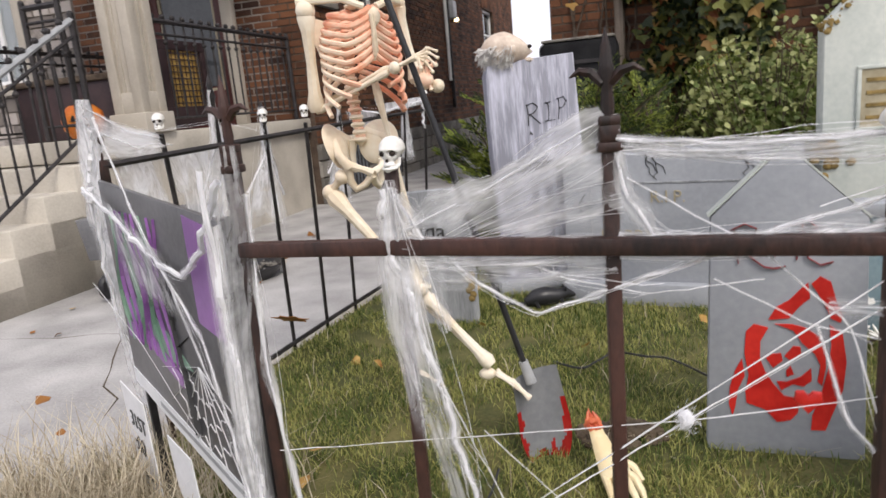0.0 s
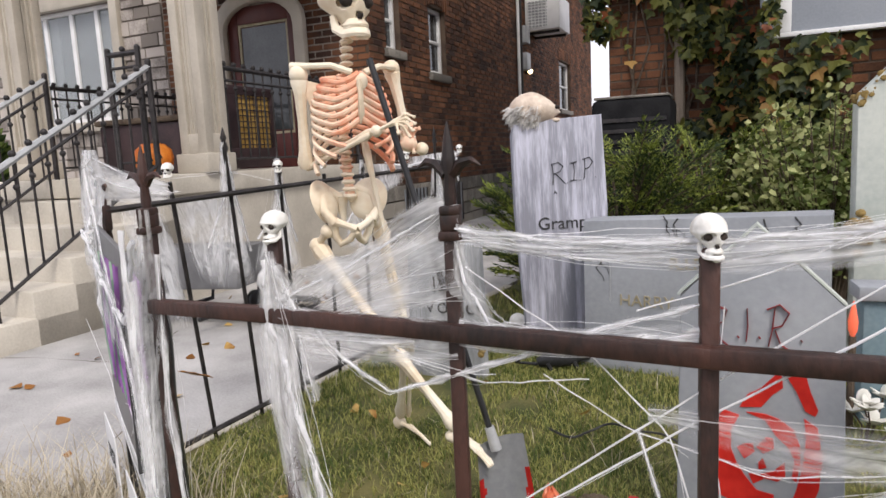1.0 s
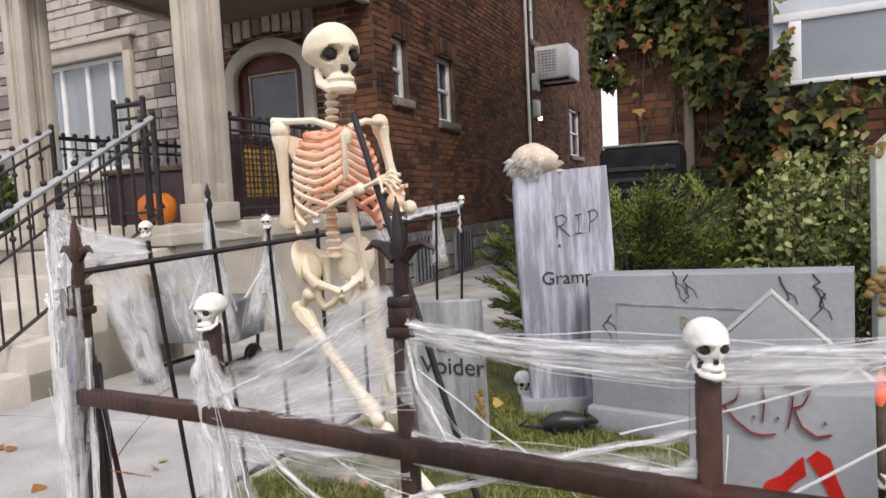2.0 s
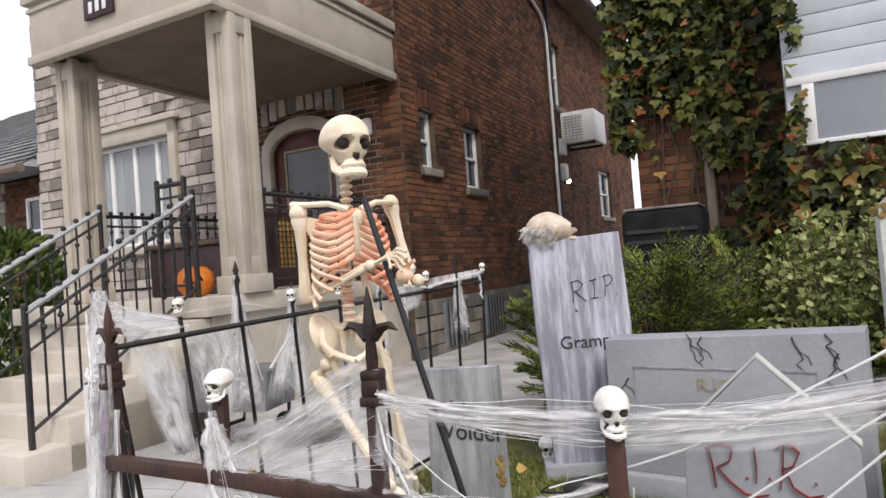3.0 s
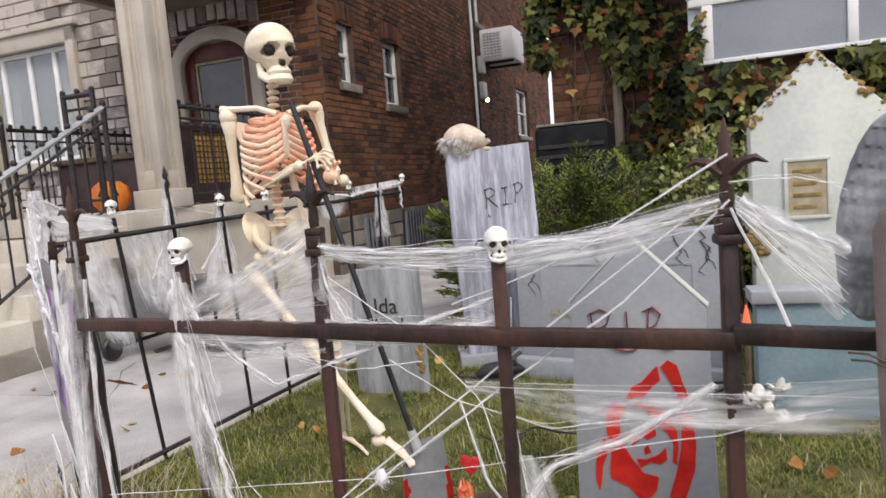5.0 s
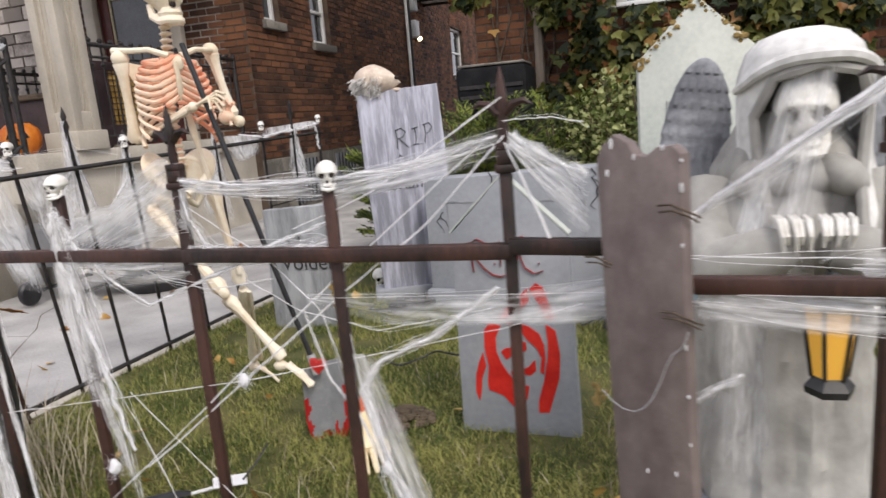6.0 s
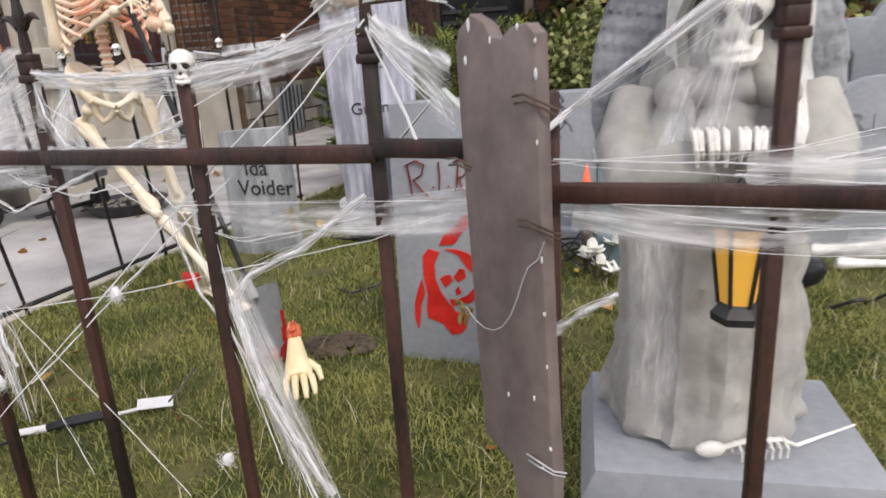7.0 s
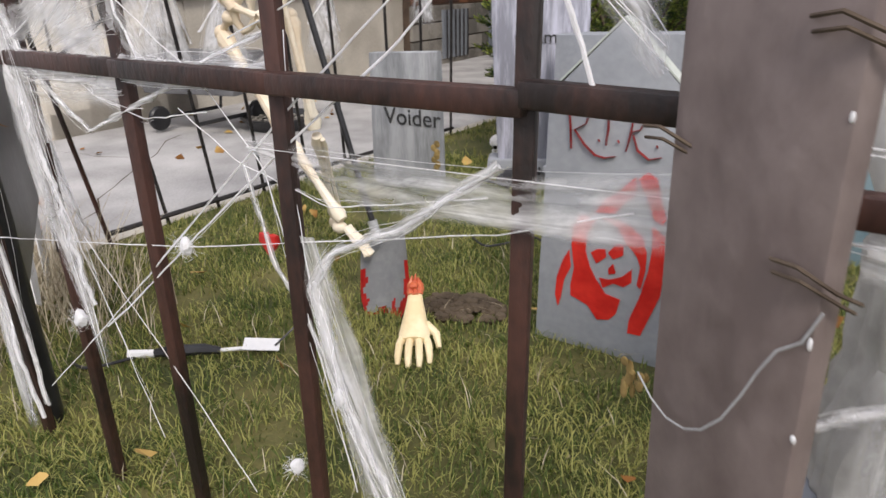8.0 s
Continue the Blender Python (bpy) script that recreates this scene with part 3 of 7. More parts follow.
def railing(name, a, b, height, label, gap=0.12, lower=0.1, knobs=True, ends=(True, True)):
    """Iron railing between two points of the floor, with balusters."""
    a, b = Vector(a), Vector(b)
    up = Vector((0, 0, 1))
    r = thing(name, HOUSE, label, "railing")
    for z, rad in ((height, 0.021), (height - 0.1, 0.012), (lower, 0.012)):
        bm = B()
        tube(bm, [a + up * z, b + up * z], rad, 6)
        part("rail", bm, STEEL if name == "stair_railing" and z == height else IRON, r)
    n = max(2, int((b - a).length / gap))
    for i in range(n + 1):
        p = a.lerp(b, i / n)
        bm = B()
        thick = 0.022 if i in (0, n) and ends[0 if i == 0 else 1] else 0.0085
        tube(bm, [p + up * (lower if thick < 0.02 else 0.0), p + up * (height + (0.03 if thick > 0.02 else 0))], thick, 6)
        if knobs:
            ball(bm, p + up * (height - 0.16), 0.02, u=8, v=6)
            ball(bm, p + up * (height + 0.035), 0.022, u=8, v=6)
        part("baluster", bm, IRON, r)
    return r


railing("stair_railing", (-3.47, 2.62, 0.16), (-3.47, 3.92, 0.93), 0.8, "black iron stair railing with pale worn top rail")
railing("stair_railing", (-4.56, 2.62, 0.16), (-4.56, 3.92, 0.93), 0.8, "black iron stair railing with pale worn top rail")
railing("porch_railing", (-3.47, 4.47, 0.95), (-3.47, VF - 0.05, 0.95), 0.85, "black iron porch railing beside the column")
railing("porch_railing", (-3.9, 3.96, 0.95), (-3.6, 3.96, 0.95), 0.9, "short black iron railing beside the column")
railing("porch_railing", (-5.5, 4.46, 0.95), (-5.5, VF - 0.05, 0.95), 0.85, "black iron railing along the far porch edge")

# white conduit, dark pipe and air conditioner on the brick wall
conduit = thing("conduit", HOUSE, "white conduit pipe running up the brick wall", "pipe")
bm = B()
tube(bm, [(UW + 0.05, 12.6, 1.4), (UW + 0.05, 12.6, 5.35), (UW + 0.05, 12.52, 5.55), (UW + 0.05, 12.3, 5.7), (UW + 0.05, 9.6, 6.3)], 0.03, 8)
part("pipe", bm, WHITE, conduit)
drain = thing("cable_pipe", HOUSE, "dark cable pipe beside the white conduit", "pipe")
bm = B()
tube(bm, [(UW + 0.05, 12.75, 0.9), (UW + 0.05, 12.75, 5.9), (UW + 0.05, 12.5, 6.4)], 0.035, 8)
part("pipe", bm, IRON, drain)
for z in (2.55, 3.05):
    bm = B()
    box(bm, UW, 12.85, z, UW + 0.14, 13.1, z + 0.32, 0.01)
    part("meter_box", bm, STEEL, drain, "small grey wall box")
ac = thing("air_conditioner", HOUSE @ pose(UW + 0.36, 13.65, 3.62), "white wall-mounted air conditioner with louvred side on brackets", "air conditioner")
bm = B()
box(bm, -0.34, -0.45, -0.31, 0.34, 0.45, 0.31, 0.02)
part("casing", bm, WHITE, ac)
for k in range(9):
    bm = B()
    box(bm, -0.28, -0.47, -0.25 + k * 0.056, 0.1, -0.446, -0.218 + k * 0.056, 0.004)
    part("slat", bm, STEEL, ac)
for k in range(6):
    bm = B()
    box(bm, -0.28 + k * 0.07, -0.475, -0.26, -0.265 + k * 0.07, -0.468, 0.26, 0.0)
    part("grille_bar", bm, WHITE, ac)
for k in (-0.3, 0.3):
    bm = B()
    box(bm, -0.36, k - 0.02, -0.36, 0.3, k + 0.02, -0.312)
    part("bracket", bm, IRON, ac)
for v0, z0 in ((7.5, 0.05), (8.75, 0.05)):
    cw = thing("basement_window", HOUSE @ pose(UW + 0.03, v0, z0), "small barred basement window in the stone foundation", "window")
    bm = B()
    box(bm, 0, 0, 0, 0.02, 0.62, 0.55)
    part("pane", bm, PALEGLASS, cw, smooth=False)
    for k in range(6):
        bm = B()
        tube(bm, [(0.05, 0.05 + k * 0.104, 0), (0.05, 0.05 + k * 0.104, 0.55)], 0.009, 6)
        part("bar", bm, IRON, cw)

# neighbouring bungalow behind the stone corner
bung = thing("bungalow", HOUSE @ pose(1.1, -2.8, 0), "brick and stone bungalow with grey shingle roof and brown gutter", "house")
bm = B()
box(bm, -24, 10.0, -0.05, -11.6, 19, 3.1)
bwall = part("wall", bm, MORTAR, bung, smooth=False)
vs, fs = piece_mesh(courses(-17, -11.6, 0.0, 3.1, [(-12.1, -11.66, 1.6, 2.75), (-16, -14.4, 1.2, 2.6)], 0.24, 0.085, 0.012, 21), lambda a, z, k: (a, 10.0 - k, z), 0.012, -0.01, 3)
raw("brickwork", vs, fs, BRICK, bwall, kind="stuff")
vs, fs = piece_mesh(courses(-13.2, -12.75, 0.0, 3.1, [], 0.4, 0.18, 0.012, 22, 0.6), lambda a, z, k: (a, 9.98 - k, z), 0.02, -0.01, 3)
raw("stone_quoin", vs, fs, ASHLAR, bwall, kind="stuff")
for u0, u1, z0, z1 in ((-12.1, -11.66, 1.6, 2.75), (-16, -14.4, 1.2, 2.6)):
    sash(bung, Matrix.Translation((u0, 10.0, z0)) @ Matrix.Diagonal((1, -1, 1, 1)), u1 - u0, z1 - z0)
bm = B()
pts = [(-24.4, 9.4, 3.15), (-11.2, 9.4, 3.15), (-11.2, 19.4, 3.15), (-24.4, 19.4, 3.15), (-20, 14.4, 6.3), (-15, 14.4, 6.3)]
rv = [bm.verts.new(p) for p in pts]
for f in ((0, 1, 5, 4), (1, 2, 5), (2, 3, 4, 5), (3, 0, 4), (3, 2, 1, 0)):
    bm.faces.new([rv[i] for i in f])
roof = part("roof", bm, ROOF, bung, "grey shingle roof", False)
sh = []
for j in range(22):
    for i in range(40):
        t = j / 22
        a = -24.4 + 4.4 * t + (13.2 - 8.2 * t) * (i + (j % 2) * 0.5) / 40
        sh.append((a, t))
vs, fs = [], []
for a, t in sh:
    w, n = (13.2 - 8.2 * t) / 40 * 0.47, len(vs)
    for dx, dt, lift in ((-w, 0, 0.03), (w, 0, 0.03), (w, 0.05, 0.008), (-w, 0.05, 0.008)):
        tt = t + dt
        vs.append((a + dx, 9.4 + 5 * tt - lift * 0.5, 3.15 + 3.15 * tt + lift))
    fs.append((n, n + 1, n + 2, n + 3))
raw("shingles", vs, fs, ROOF, roof, kind="stuff")
bm = B()
tube(bm, [(-24.4, 9.35, 3.12), (-11.2, 9.35, 3.12)], 0.08, 8)
tube(bm, [(-13.3, 9.4, 3.1), (-13.3, 9.8, 2.8), (-13.3, 9.88, 2.6), (-13.3, 9.88, 0)], 0.045, 8)
part("gutter", bm, SOFFIT, bung, "brown gutter with downpipe")

# ivy-clad house: front on v = 6.7, projecting bay with white siding
IVY_EDGE = -0.645
ivyhouse = thing("ivy_house", HOUSE, "dark brick house overgrown with ivy, with a white-sided bay", "house")
bm = B()
box(bm, IVY_EDGE, 6.7, -0.05, 9, 14, 6.8)
iw = part("wall", bm, MORTAR, ivyhouse, "dark brick wall under the ivy", False)
vs, fs = piece_mesh(courses(IVY_EDGE, 1.6, 0.0, 6.8, [], 0.222, 0.076, 0.012, 31), lambda a, z, k: (a, 6.7 - k, z), 0.007, -0.01, 3)
raw("brickwork", vs, fs, BRICK, iw, kind="stuff")
bm = B()
box(bm, 0.62, 5.95, 1.74, 6.5, 6.69, 6.5)
bay = part("bay", bm, SIDING, ivyhouse, "pale blue-white sided bay with a wide window", False)
for k in range(26):
    bm = B()
    z = 2.26 + k * 0.15
    prism(bm, [(0.61, z), (6.51, z), (6.51, z + 0.145), (0.61, z + 0.145)], 5.925, 5.949, 0.004)
    part("siding_board", bm, SIDING, bay)
bm = B()
box(bm, 0.78, 5.9, 1.77, 6.2, 5.94, 2.19)
part("window_pane", bm, PALEGLASS, bay, smooth=False)
bm = B()
for a in ((0.62, 2.19, 6.5, 2.25), (0.62, 1.735, 6.5, 1.77), (0.72, 1.77, 0.8, 2.19), (1.72, 1.77, 1.79, 2.19), (2.8, 1.77, 2.86, 2.19)):
    box(bm, a[0], 5.88, a[1], a[2], 5.945, a[3], 0.006)
part("window_frame", bm, WHITE, bay)
bm = B()
box(bm, 0.66, 6.02, -0.05, 6.5, 6.69, 1.74)
bb = part("bay_base", bm, MORTAR, ivyhouse, smooth=False)
vs, fs = piece_mesh(courses(0.66, 6.5, 0.0, 1.74, [], 0.222, 0.076, 0.012, 33), lambda a, z, k: (a, 6.02 - k, z), 0.007, -0.01, 3)
raw("brickwork", vs, fs, BRICK, bb, kind="stuff")
bm = B()
box(bm, 1.75, 5.9, 1.49, 6.5, 6.0, 1.6, 0.01)
part("sill", bm, CONCRETE, ivyhouse, "grey concrete sill")
bm = B()
tube(bm, [(-0.02, 6.63, 0.0), (-0.02, 6.63, 6.6)], 0.045, 8)
part("downpipe", bm, SOFFIT, ivyhouse, "brown downpipe")
lampb = thing("wall_bulb", HOUSE @ pose(UW + 0.05, 13.2, 2.55), "small glowing bulb on the brick wall", "lamp")
bm = B()
ball(bm, (0.05, 0, 0), 0.045)
part("bulb", bm, glow("warm_bulb", (1.0, 0.75, 0.4), 9.0), lampb, "lit warm bulb")
bm = B()
lathe(bm, [(0.05, 0.0), (0.05, 0.03), (0.03, 0.05)], 12, pose(-0.04, 0, 0, 0, 90, 0))
part("mount", bm, IRON, lampb)
bell = thing("door_light", HOUSE @ pose(-3.72, VF - 0.02, 2.75), "small white light fitting beside the front door", "lamp")
bm = B()
box(bm, -0.05, -0.08, -0.1, 0.05, 0, 0.1, 0.02)
part("body", bm, WHITE, bell)

# ---- fences ----
def finial(bm, c, s=1.0):
    """Spearhead with two curved horns on a post's top; c is its foot."""
    x, y, z = c
    lathe(bm, [(0.011, 0), (0.013, 0.02), (0.010, 0.05), (0.016, 0.065), (0.012, 0.08), (0.009, 0.1), (0.001, 0.128)], 8, Matrix.Translation(c) @ Matrix.Diagonal((s * 0.78, s * 0.78, s, 1)))
    for k in (-1, 1):
        tube(bm, [(x + k * 0.004, y, z + 0.05 * s), (x + k * 0.02 * s, y - k * 0.006, z + 0.066 * s), (x + k * 0.036 * s, y - k * 0.011, z + 0.07 * s), (x + k * 0.05 * s, y - k * 0.015, z + 0.062 * s)], [0.008 * s, 0.008 * s, 0.006 * s, 0.001], 6)


def skull_on(bm, c, s, yaw, mi=0, dark=1, jaw=0.0):
    """A skull about s high, centred on c, its face along -y turned by yaw."""
    m = Matrix.Translation(c) @ pose(0, 0, 0, 0, 0, yaw) @ Matrix.Scale(s, 4)
    vs = ball(bm, (0, 0, 0), 1, mi=mi, u=56, v=44)
    ease = lambda a, b, q: max(0.0, min(1.0, (q - a) / (b - a))) ** 2 * (3 - 2 * max(0.0, min(1.0, (q - a) / (b - a))))
    for v in vs:
        x, y, z = v.co
        t, f = ease(0.0, 0.85, -z), ease(0.0, 0.9, -y)
        nx, ny, nz = 0.34 * x * (1 + 0.1 * max(0.0, y)), 0.47 * y + 0.035, 0.36 * z + 0.135
        nx *= 1 - 0.4 * t
        ny = 0.47 * y * (1 - (0.1 if y < 0 else 0.72) * t) + 0.035
        nz -= 0.17 * t * f
        nx *= 1 - 0.1 * f * ease(0.1, 0.35, 0.35 - abs(z - 0.1)) * ease(0.5, 0.8, abs(x))
        ny -= 0.03 * f * math.exp(-((nz - 0.15) / 0.05) ** 2) * (1 - 0.5 * math.exp(-(nx / 0.05) ** 2))
        cheek = math.exp(-((abs(nx) - 0.22) / 0.06) ** 2 - ((nz + 0.1) / 0.05) ** 2 - ((ny + 0.3) / 0.12) ** 2)
        nx += math.copysign(0.045 * cheek, nx)
        ny -= 0.03 * cheek
        hollow = math.exp(-((abs(nx) - 0.2) / 0.07) ** 2 - ((nz + 0.23) / 0.06) ** 2)
        nx *= 1 - 0.16 * hollow
        d_ = 0.0
        if ny < 0:
            r1 = ((abs(nx) - 0.15) / 0.1) ** 2 + ((nz - 0.035 + 0.12 * (abs(nx) - 0.15)) / 0.09) ** 2
            r2 = (nx / (0.03 + 0.25 * max(0.0, -0.09 - nz))) ** 2 + ((nz + 0.15) / 0.055) ** 2
            d_ = max(1.15 * (1 - r1), 0.6 * (1 - r2), 0.0)
            ny += 0.16 * min(1.0, d_ * 1.6)
        v.co = m @ Vector((nx, ny, nz))
    turn = pose(0, 0, 0, 0, 0, yaw)
    for k in (-1, 1):
        ball(bm, m @ Vector((0.15 * k, -0.285, 0.033)), (0.088 * s, 0.075 * s, 0.078 * s), turn, dark, 16, 12)
        ball(bm, m @ Vector((0.017 * k, -0.37, -0.155)), (0.021 * s, 0.05 * s, 0.043 * s), turn, dark, 10, 8)
    ball(bm, m @ Vector((0, -0.215, -0.29 - jaw / 2)), (0.165 * s, 0.185 * s, 0.15 * s), turn, mi, 18, 12)
    arc = lambda w, d, z, n=9, a0=78: [m @ Vector((w * math.sin(radians(-a0 + 2 * a0 * i / (n - 1))), -0.14 - d * math.cos(radians(-a0 + 2 * a0 * i / (n - 1))), z)) for i in range(n)]
    tube(bm, arc(0.145, 0.25, -0.265), 0.04 * s, 8, mi)
    tube(bm, arc(0.15, 0.262, -0.308 - jaw / 2), (0.008 + jaw * 0.4) * s, 5, dark)
    low = arc(0.145, 0.25, -0.358 - jaw)
    tube(bm, [m @ Vector((-0.215, 0.02, -0.1)), m @ Vector((-0.2, -0.02, -0.27 - jaw / 2))] + low + [m @ Vector((0.2, -0.02, -0.27 - jaw / 2)), m @ Vector((0.215, 0.02, -0.1))], [0.03 * s, 0.046 * s] + [0.054 * s] * len(low) + [0.046 * s, 0.03 * s], 8, mi, 1.4)
    ball(bm, m @ Vector((0, -0.355, -0.42 - jaw)), (0.08 * s, 0.05 * s, 0.04 * s), pose(0, 0, 0, 0, 0, yaw), mi, 10, 7)
    for i in range(10):
        a = radians(-66 + i * 14.6)
        for dz, h in ((-0.285, 0.026), (-0.335 - jaw, 0.024)):
            ball(bm, m @ Vector((0.15 * math.sin(a), -0.142 - 0.262 * math.cos(a), dz)), (0.018 * s, 0.016 * s, h * s), mi=mi, u=6, v=5)


fence = thing("graveyard_fence", Matrix(), "rusty brown plastic graveyard fence with spear tops, strung with web", "fence")
POSTS = [(-0.25, 1.075, "spear"), (-0.008, 1.009, "skull"), (0.264, 0.916, "spear"), (0.537, 0.825, "skull"), (0.8, 0.757, "spear"), (1.01, 0.695, "none"), (1.234, 0.625, "spear"), (1.75, 0.455, "spear")]
for x, y, top in POSTS:
    bm = B()
    h = {"spear": 0.915, "skull": 0.888, "none": 0.85}[top]
    box(bm, x - 0.009, y - 0.009, -0.05, x + 0.009, y + 0.009, h, 0.0025)
    if top == "spear":
        for z, w in ((0.89, 0.0145), (0.92, 0.0125)):
            box(bm, x - w, y - w, z, x + w, y + w, z + 0.012, 0.003)
        box(bm, x - 0.012, y - 0.012, 0.902, x + 0.012, y + 0.012, 0.921, 0.002)
        finial(bm, (x, y, 0.928), 0.8)
    part("post", bm, RUST, fence)
for a, b, z0, z1 in ((0, 4, 0.777, 0.783), (4, 5, 0.79, 0.786), (5, 7, 0.737, 0.74)):
    p, q = Vector((*POSTS[a][:2], z0)), Vector((*POSTS[b][:2], z1))
    n = 8
    pts = []
    for i in range(a, b + 1):
        t = (i - a) / (b - a)
        pts.append(Vector((*POSTS[i][:2], z0 + (z1 - z0) * t)) + Vector((0.0, -0.012, 0)))
    for s0, s1 in zip(pts, pts[1:]):
        d = (s1 - s0)
        m = Matrix.Translation((s0 + s1) / 2) @ d.to_track_quat("X", "Z").to_matrix().to_4x4()
        bm = B()
        box(bm, -d.length / 2 - 0.002, -0.0105, -0.011, d.length / 2 + 0.002, 0.0105, 0.011, 0.003, m)
        part("rail", bm, RUST, fence)
for x, y, yaw, z in ((-0.004, 1.003, -36, 0.9), (0.537, 0.825, -8, 0.896)):
    sk = thing("post_skull", pose(x, y, z), "small white plastic skull stuck on a fence post", "skull", "skulls on the front fence")
    bm = B()
    skull_on(bm, (0, 0, 0.003), 0.048, yaw + 20, 0, 1, 0.02)
    part("skull", bm, [BONE_WHITE, SOCKET], sk)

side = thing("side_fence", SIDE, "black metal picket fence leaning along the driveway, hung with web", "fence")
LEAN_X, LEAN_Y = 0.175, -0.237


def sf(y, z, o=0.0):
    """A point of the leaning side fence: y along its foot, z its height."""
    return (o + LEAN_X * z + 0.15 * max(0.0, -y - 0.03), y + LEAN_Y * z, z)


def along(v):
    return 0.961 * (v - 1.63)


pickets = [(1.63, 0.97, 1), (1.88, 1.06, 2), (2.14, 0.97, 2), (2.42, 0.96, 1), (2.7, 0.96, 2), (3.1, 0.98, 1), (3.4, 1.08, 2), (3.7, 1.0, 1)]
for v, h, kind_ in pickets:
    bm = B()
    tube(bm, [sf(along(v), -0.05), sf(along(v), h - 0.02)], 0.0078, 6)
    if kind_ == 2:
        lathe(bm, [(0.006, 0), (0.014, 0.02), (0.007, 0.045), (0.011, 0.055), (0.001, 0.09)], 8, Matrix.Translation(sf(along(v), h - 0.03)))
    part("picket", bm, IRON, side)
for z0, z1, r_ in ((0.885, 0.945, 0.0098), (0.05, 0.04, 0.0098)):
    bm = B()
    tube(bm, [sf(along(1.36), z0), sf(along(2.5), (z0 + z1) / 2), sf(along(3.72), z1)], r_, 6)
    part("rail", bm, IRON, side)
for v, z in ((1.63, 0.985), (2.42, 0.985), (3.1, 1.005), (3.7, 1.025), (2.14, 0.98)):
    sk = thing("picket_skull", SIDE @ Matrix.Translation(sf(along(v), z)), "tiny white skull knob on a black fence picket", "skull", "skulls on the side fence")
    bm = B()
    skull_on(bm, (0, 0, 0), 0.052, 30, 0, 1)
    part("skull", bm, [BONE_WHITE, SOCKET], sk)
bm = B()
cx, cy, cz = sf(along(1.36), 0.865)
tube(bm, [sf(along(1.36), -0.05), sf(along(1.36), 0.84)], 0.0085, 6)
box(bm, cx - 0.012, cy - 0.012, 0.83, cx + 0.012, cy + 0.012, 0.9, 0.004)
finial(bm, (cx, cy, 0.9), 0.8)
part("post", bm, RUST, side, "rusty brown corner post")


# ---- the standing skeleton ----
def bone(bm, a, b, r, ends=1.7, n=9, mi=0):
    a, b = Vector(a), Vector(b)
    tube(bm, [a, a.lerp(b, 0.07), a.lerp(b, 0.2), a.lerp(b, 0.5), a.lerp(b, 0.8), a.lerp(b, 0.93), b], [r * ends * 0.7, r * ends, r * 1.1, r * 0.85, r * 1.1, r * ends, r * ends * 0.7], n, mi)


def hand_bones(bm, wrist, palm, tips, r=0.005, mi=0):
    wrist, palm = Vector(wrist), Vector(palm)
    ball(bm, wrist.lerp(palm, 0.25), r * 3.2, mi=mi, u=8, v=6)
    for tip in tips:
        tip = Vector(tip)
        k = palm.lerp(tip, 0.15)
        mid = palm.lerp(tip, 0.6) + Vector((0, 0, 0.012))
        bone(bm, wrist.lerp(palm, 0.3), k, r * 0.9, 1.5, 6, mi)
        bone(bm, k, mid, r * 0.85, 1.5, 6, mi)
        bone(bm, mid, tip, r * 0.7, 1.5, 6, mi)


# ribs, spine and one hand carry a red glow as colour, without a lamp
skeleton = thing("skeleton_figure", Matrix(), "life-size plastic skeleton with a red glow painted on its ribs leaning on a shovel", "skeleton")
bm = B()
TY = 38
T = Matrix.Translation((-0.222, 1.995, 0)) @ pose(0, 0, 0, 0, 0, TY)
tw = lambda x, y, z: T @ Vector((x, y, z))
skull_on(bm, (-0.206, 2.0, 1.412), 0.21, TY + 6)
for i in range(7):
    z = 1.245 + i * 0.02
    ball(bm, tw(0.01, 0.02 - 0.004 * i, z), (0.02, 0.019, 0.0085), u=10, v=6)
    ball(bm, tw(0.01, 0.045 - 0.004 * i, z - 0.004), (0.007, 0.018, 0.007), u=6, v=5)
for i in range(17):
    z = 0.885 + i * 0.0212
    y = 0.035 + 0.02 * math.sin((z - 0.9) * 9)
    ball(bm, tw(0, y, z), (0.021, 0.02, 0.0095), mi=2 if z > 0.95 else 0, u=10, v=6)
    ball(bm, tw(0, y + 0.026, z), (0.007, 0.02, 0.007), mi=2 if z > 0.95 else 0, u=6, v=5)
    ball(bm, tw(0, y, z + 0.0105), (0.016, 0.015, 0.006), mi=2, u=8, v=5)
for i in range(11):
    z = 1.228 - i * 0.0168
    w = 0.072 + 0.042 * math.sin(min(1.0, (i + 0.6) / 6.0) * math.pi * 0.56)
    drop = 0.04 + 0.008 * i if i < 7 else 0.045 + 0.006 * i
    span = 168 if i < 7 else 150 - (i - 7) * 22
    for k in (-1, 1):
        pts, rr = [], []
        for j in range(13):
            a = radians(12 + span * j / 12)
            x = k * w * math.sin(a) * (1.0 if j > 1 else 1.0)
            y = 0.045 + 0.0 - (1 - math.cos(a)) * 0.075
            zz = z - drop * (j / 12) ** 1.15 + (0.035 + 0.005 * i if j > 9 and i < 7 else 0) * max(0, (j - 9) / 3) ** 1.4
            pts.append(tw(x, y, zz))
            rr.append(0.0058 if j < 10 else 0.0065)
        tube(bm, pts, rr, 7, 2, 1.35)
ball(bm, tw(0, -0.104, 1.2), (0.026, 0.01, 0.026), u=10, v=7)
tube(bm, [tw(0, -0.108, 1.205), tw(0, -0.112, 1.165), tw(0, -0.11, 1.115), tw(0, -0.1, 1.09)], [0.016, 0.014, 0.017, 0.006], 8, 0, 0.5)
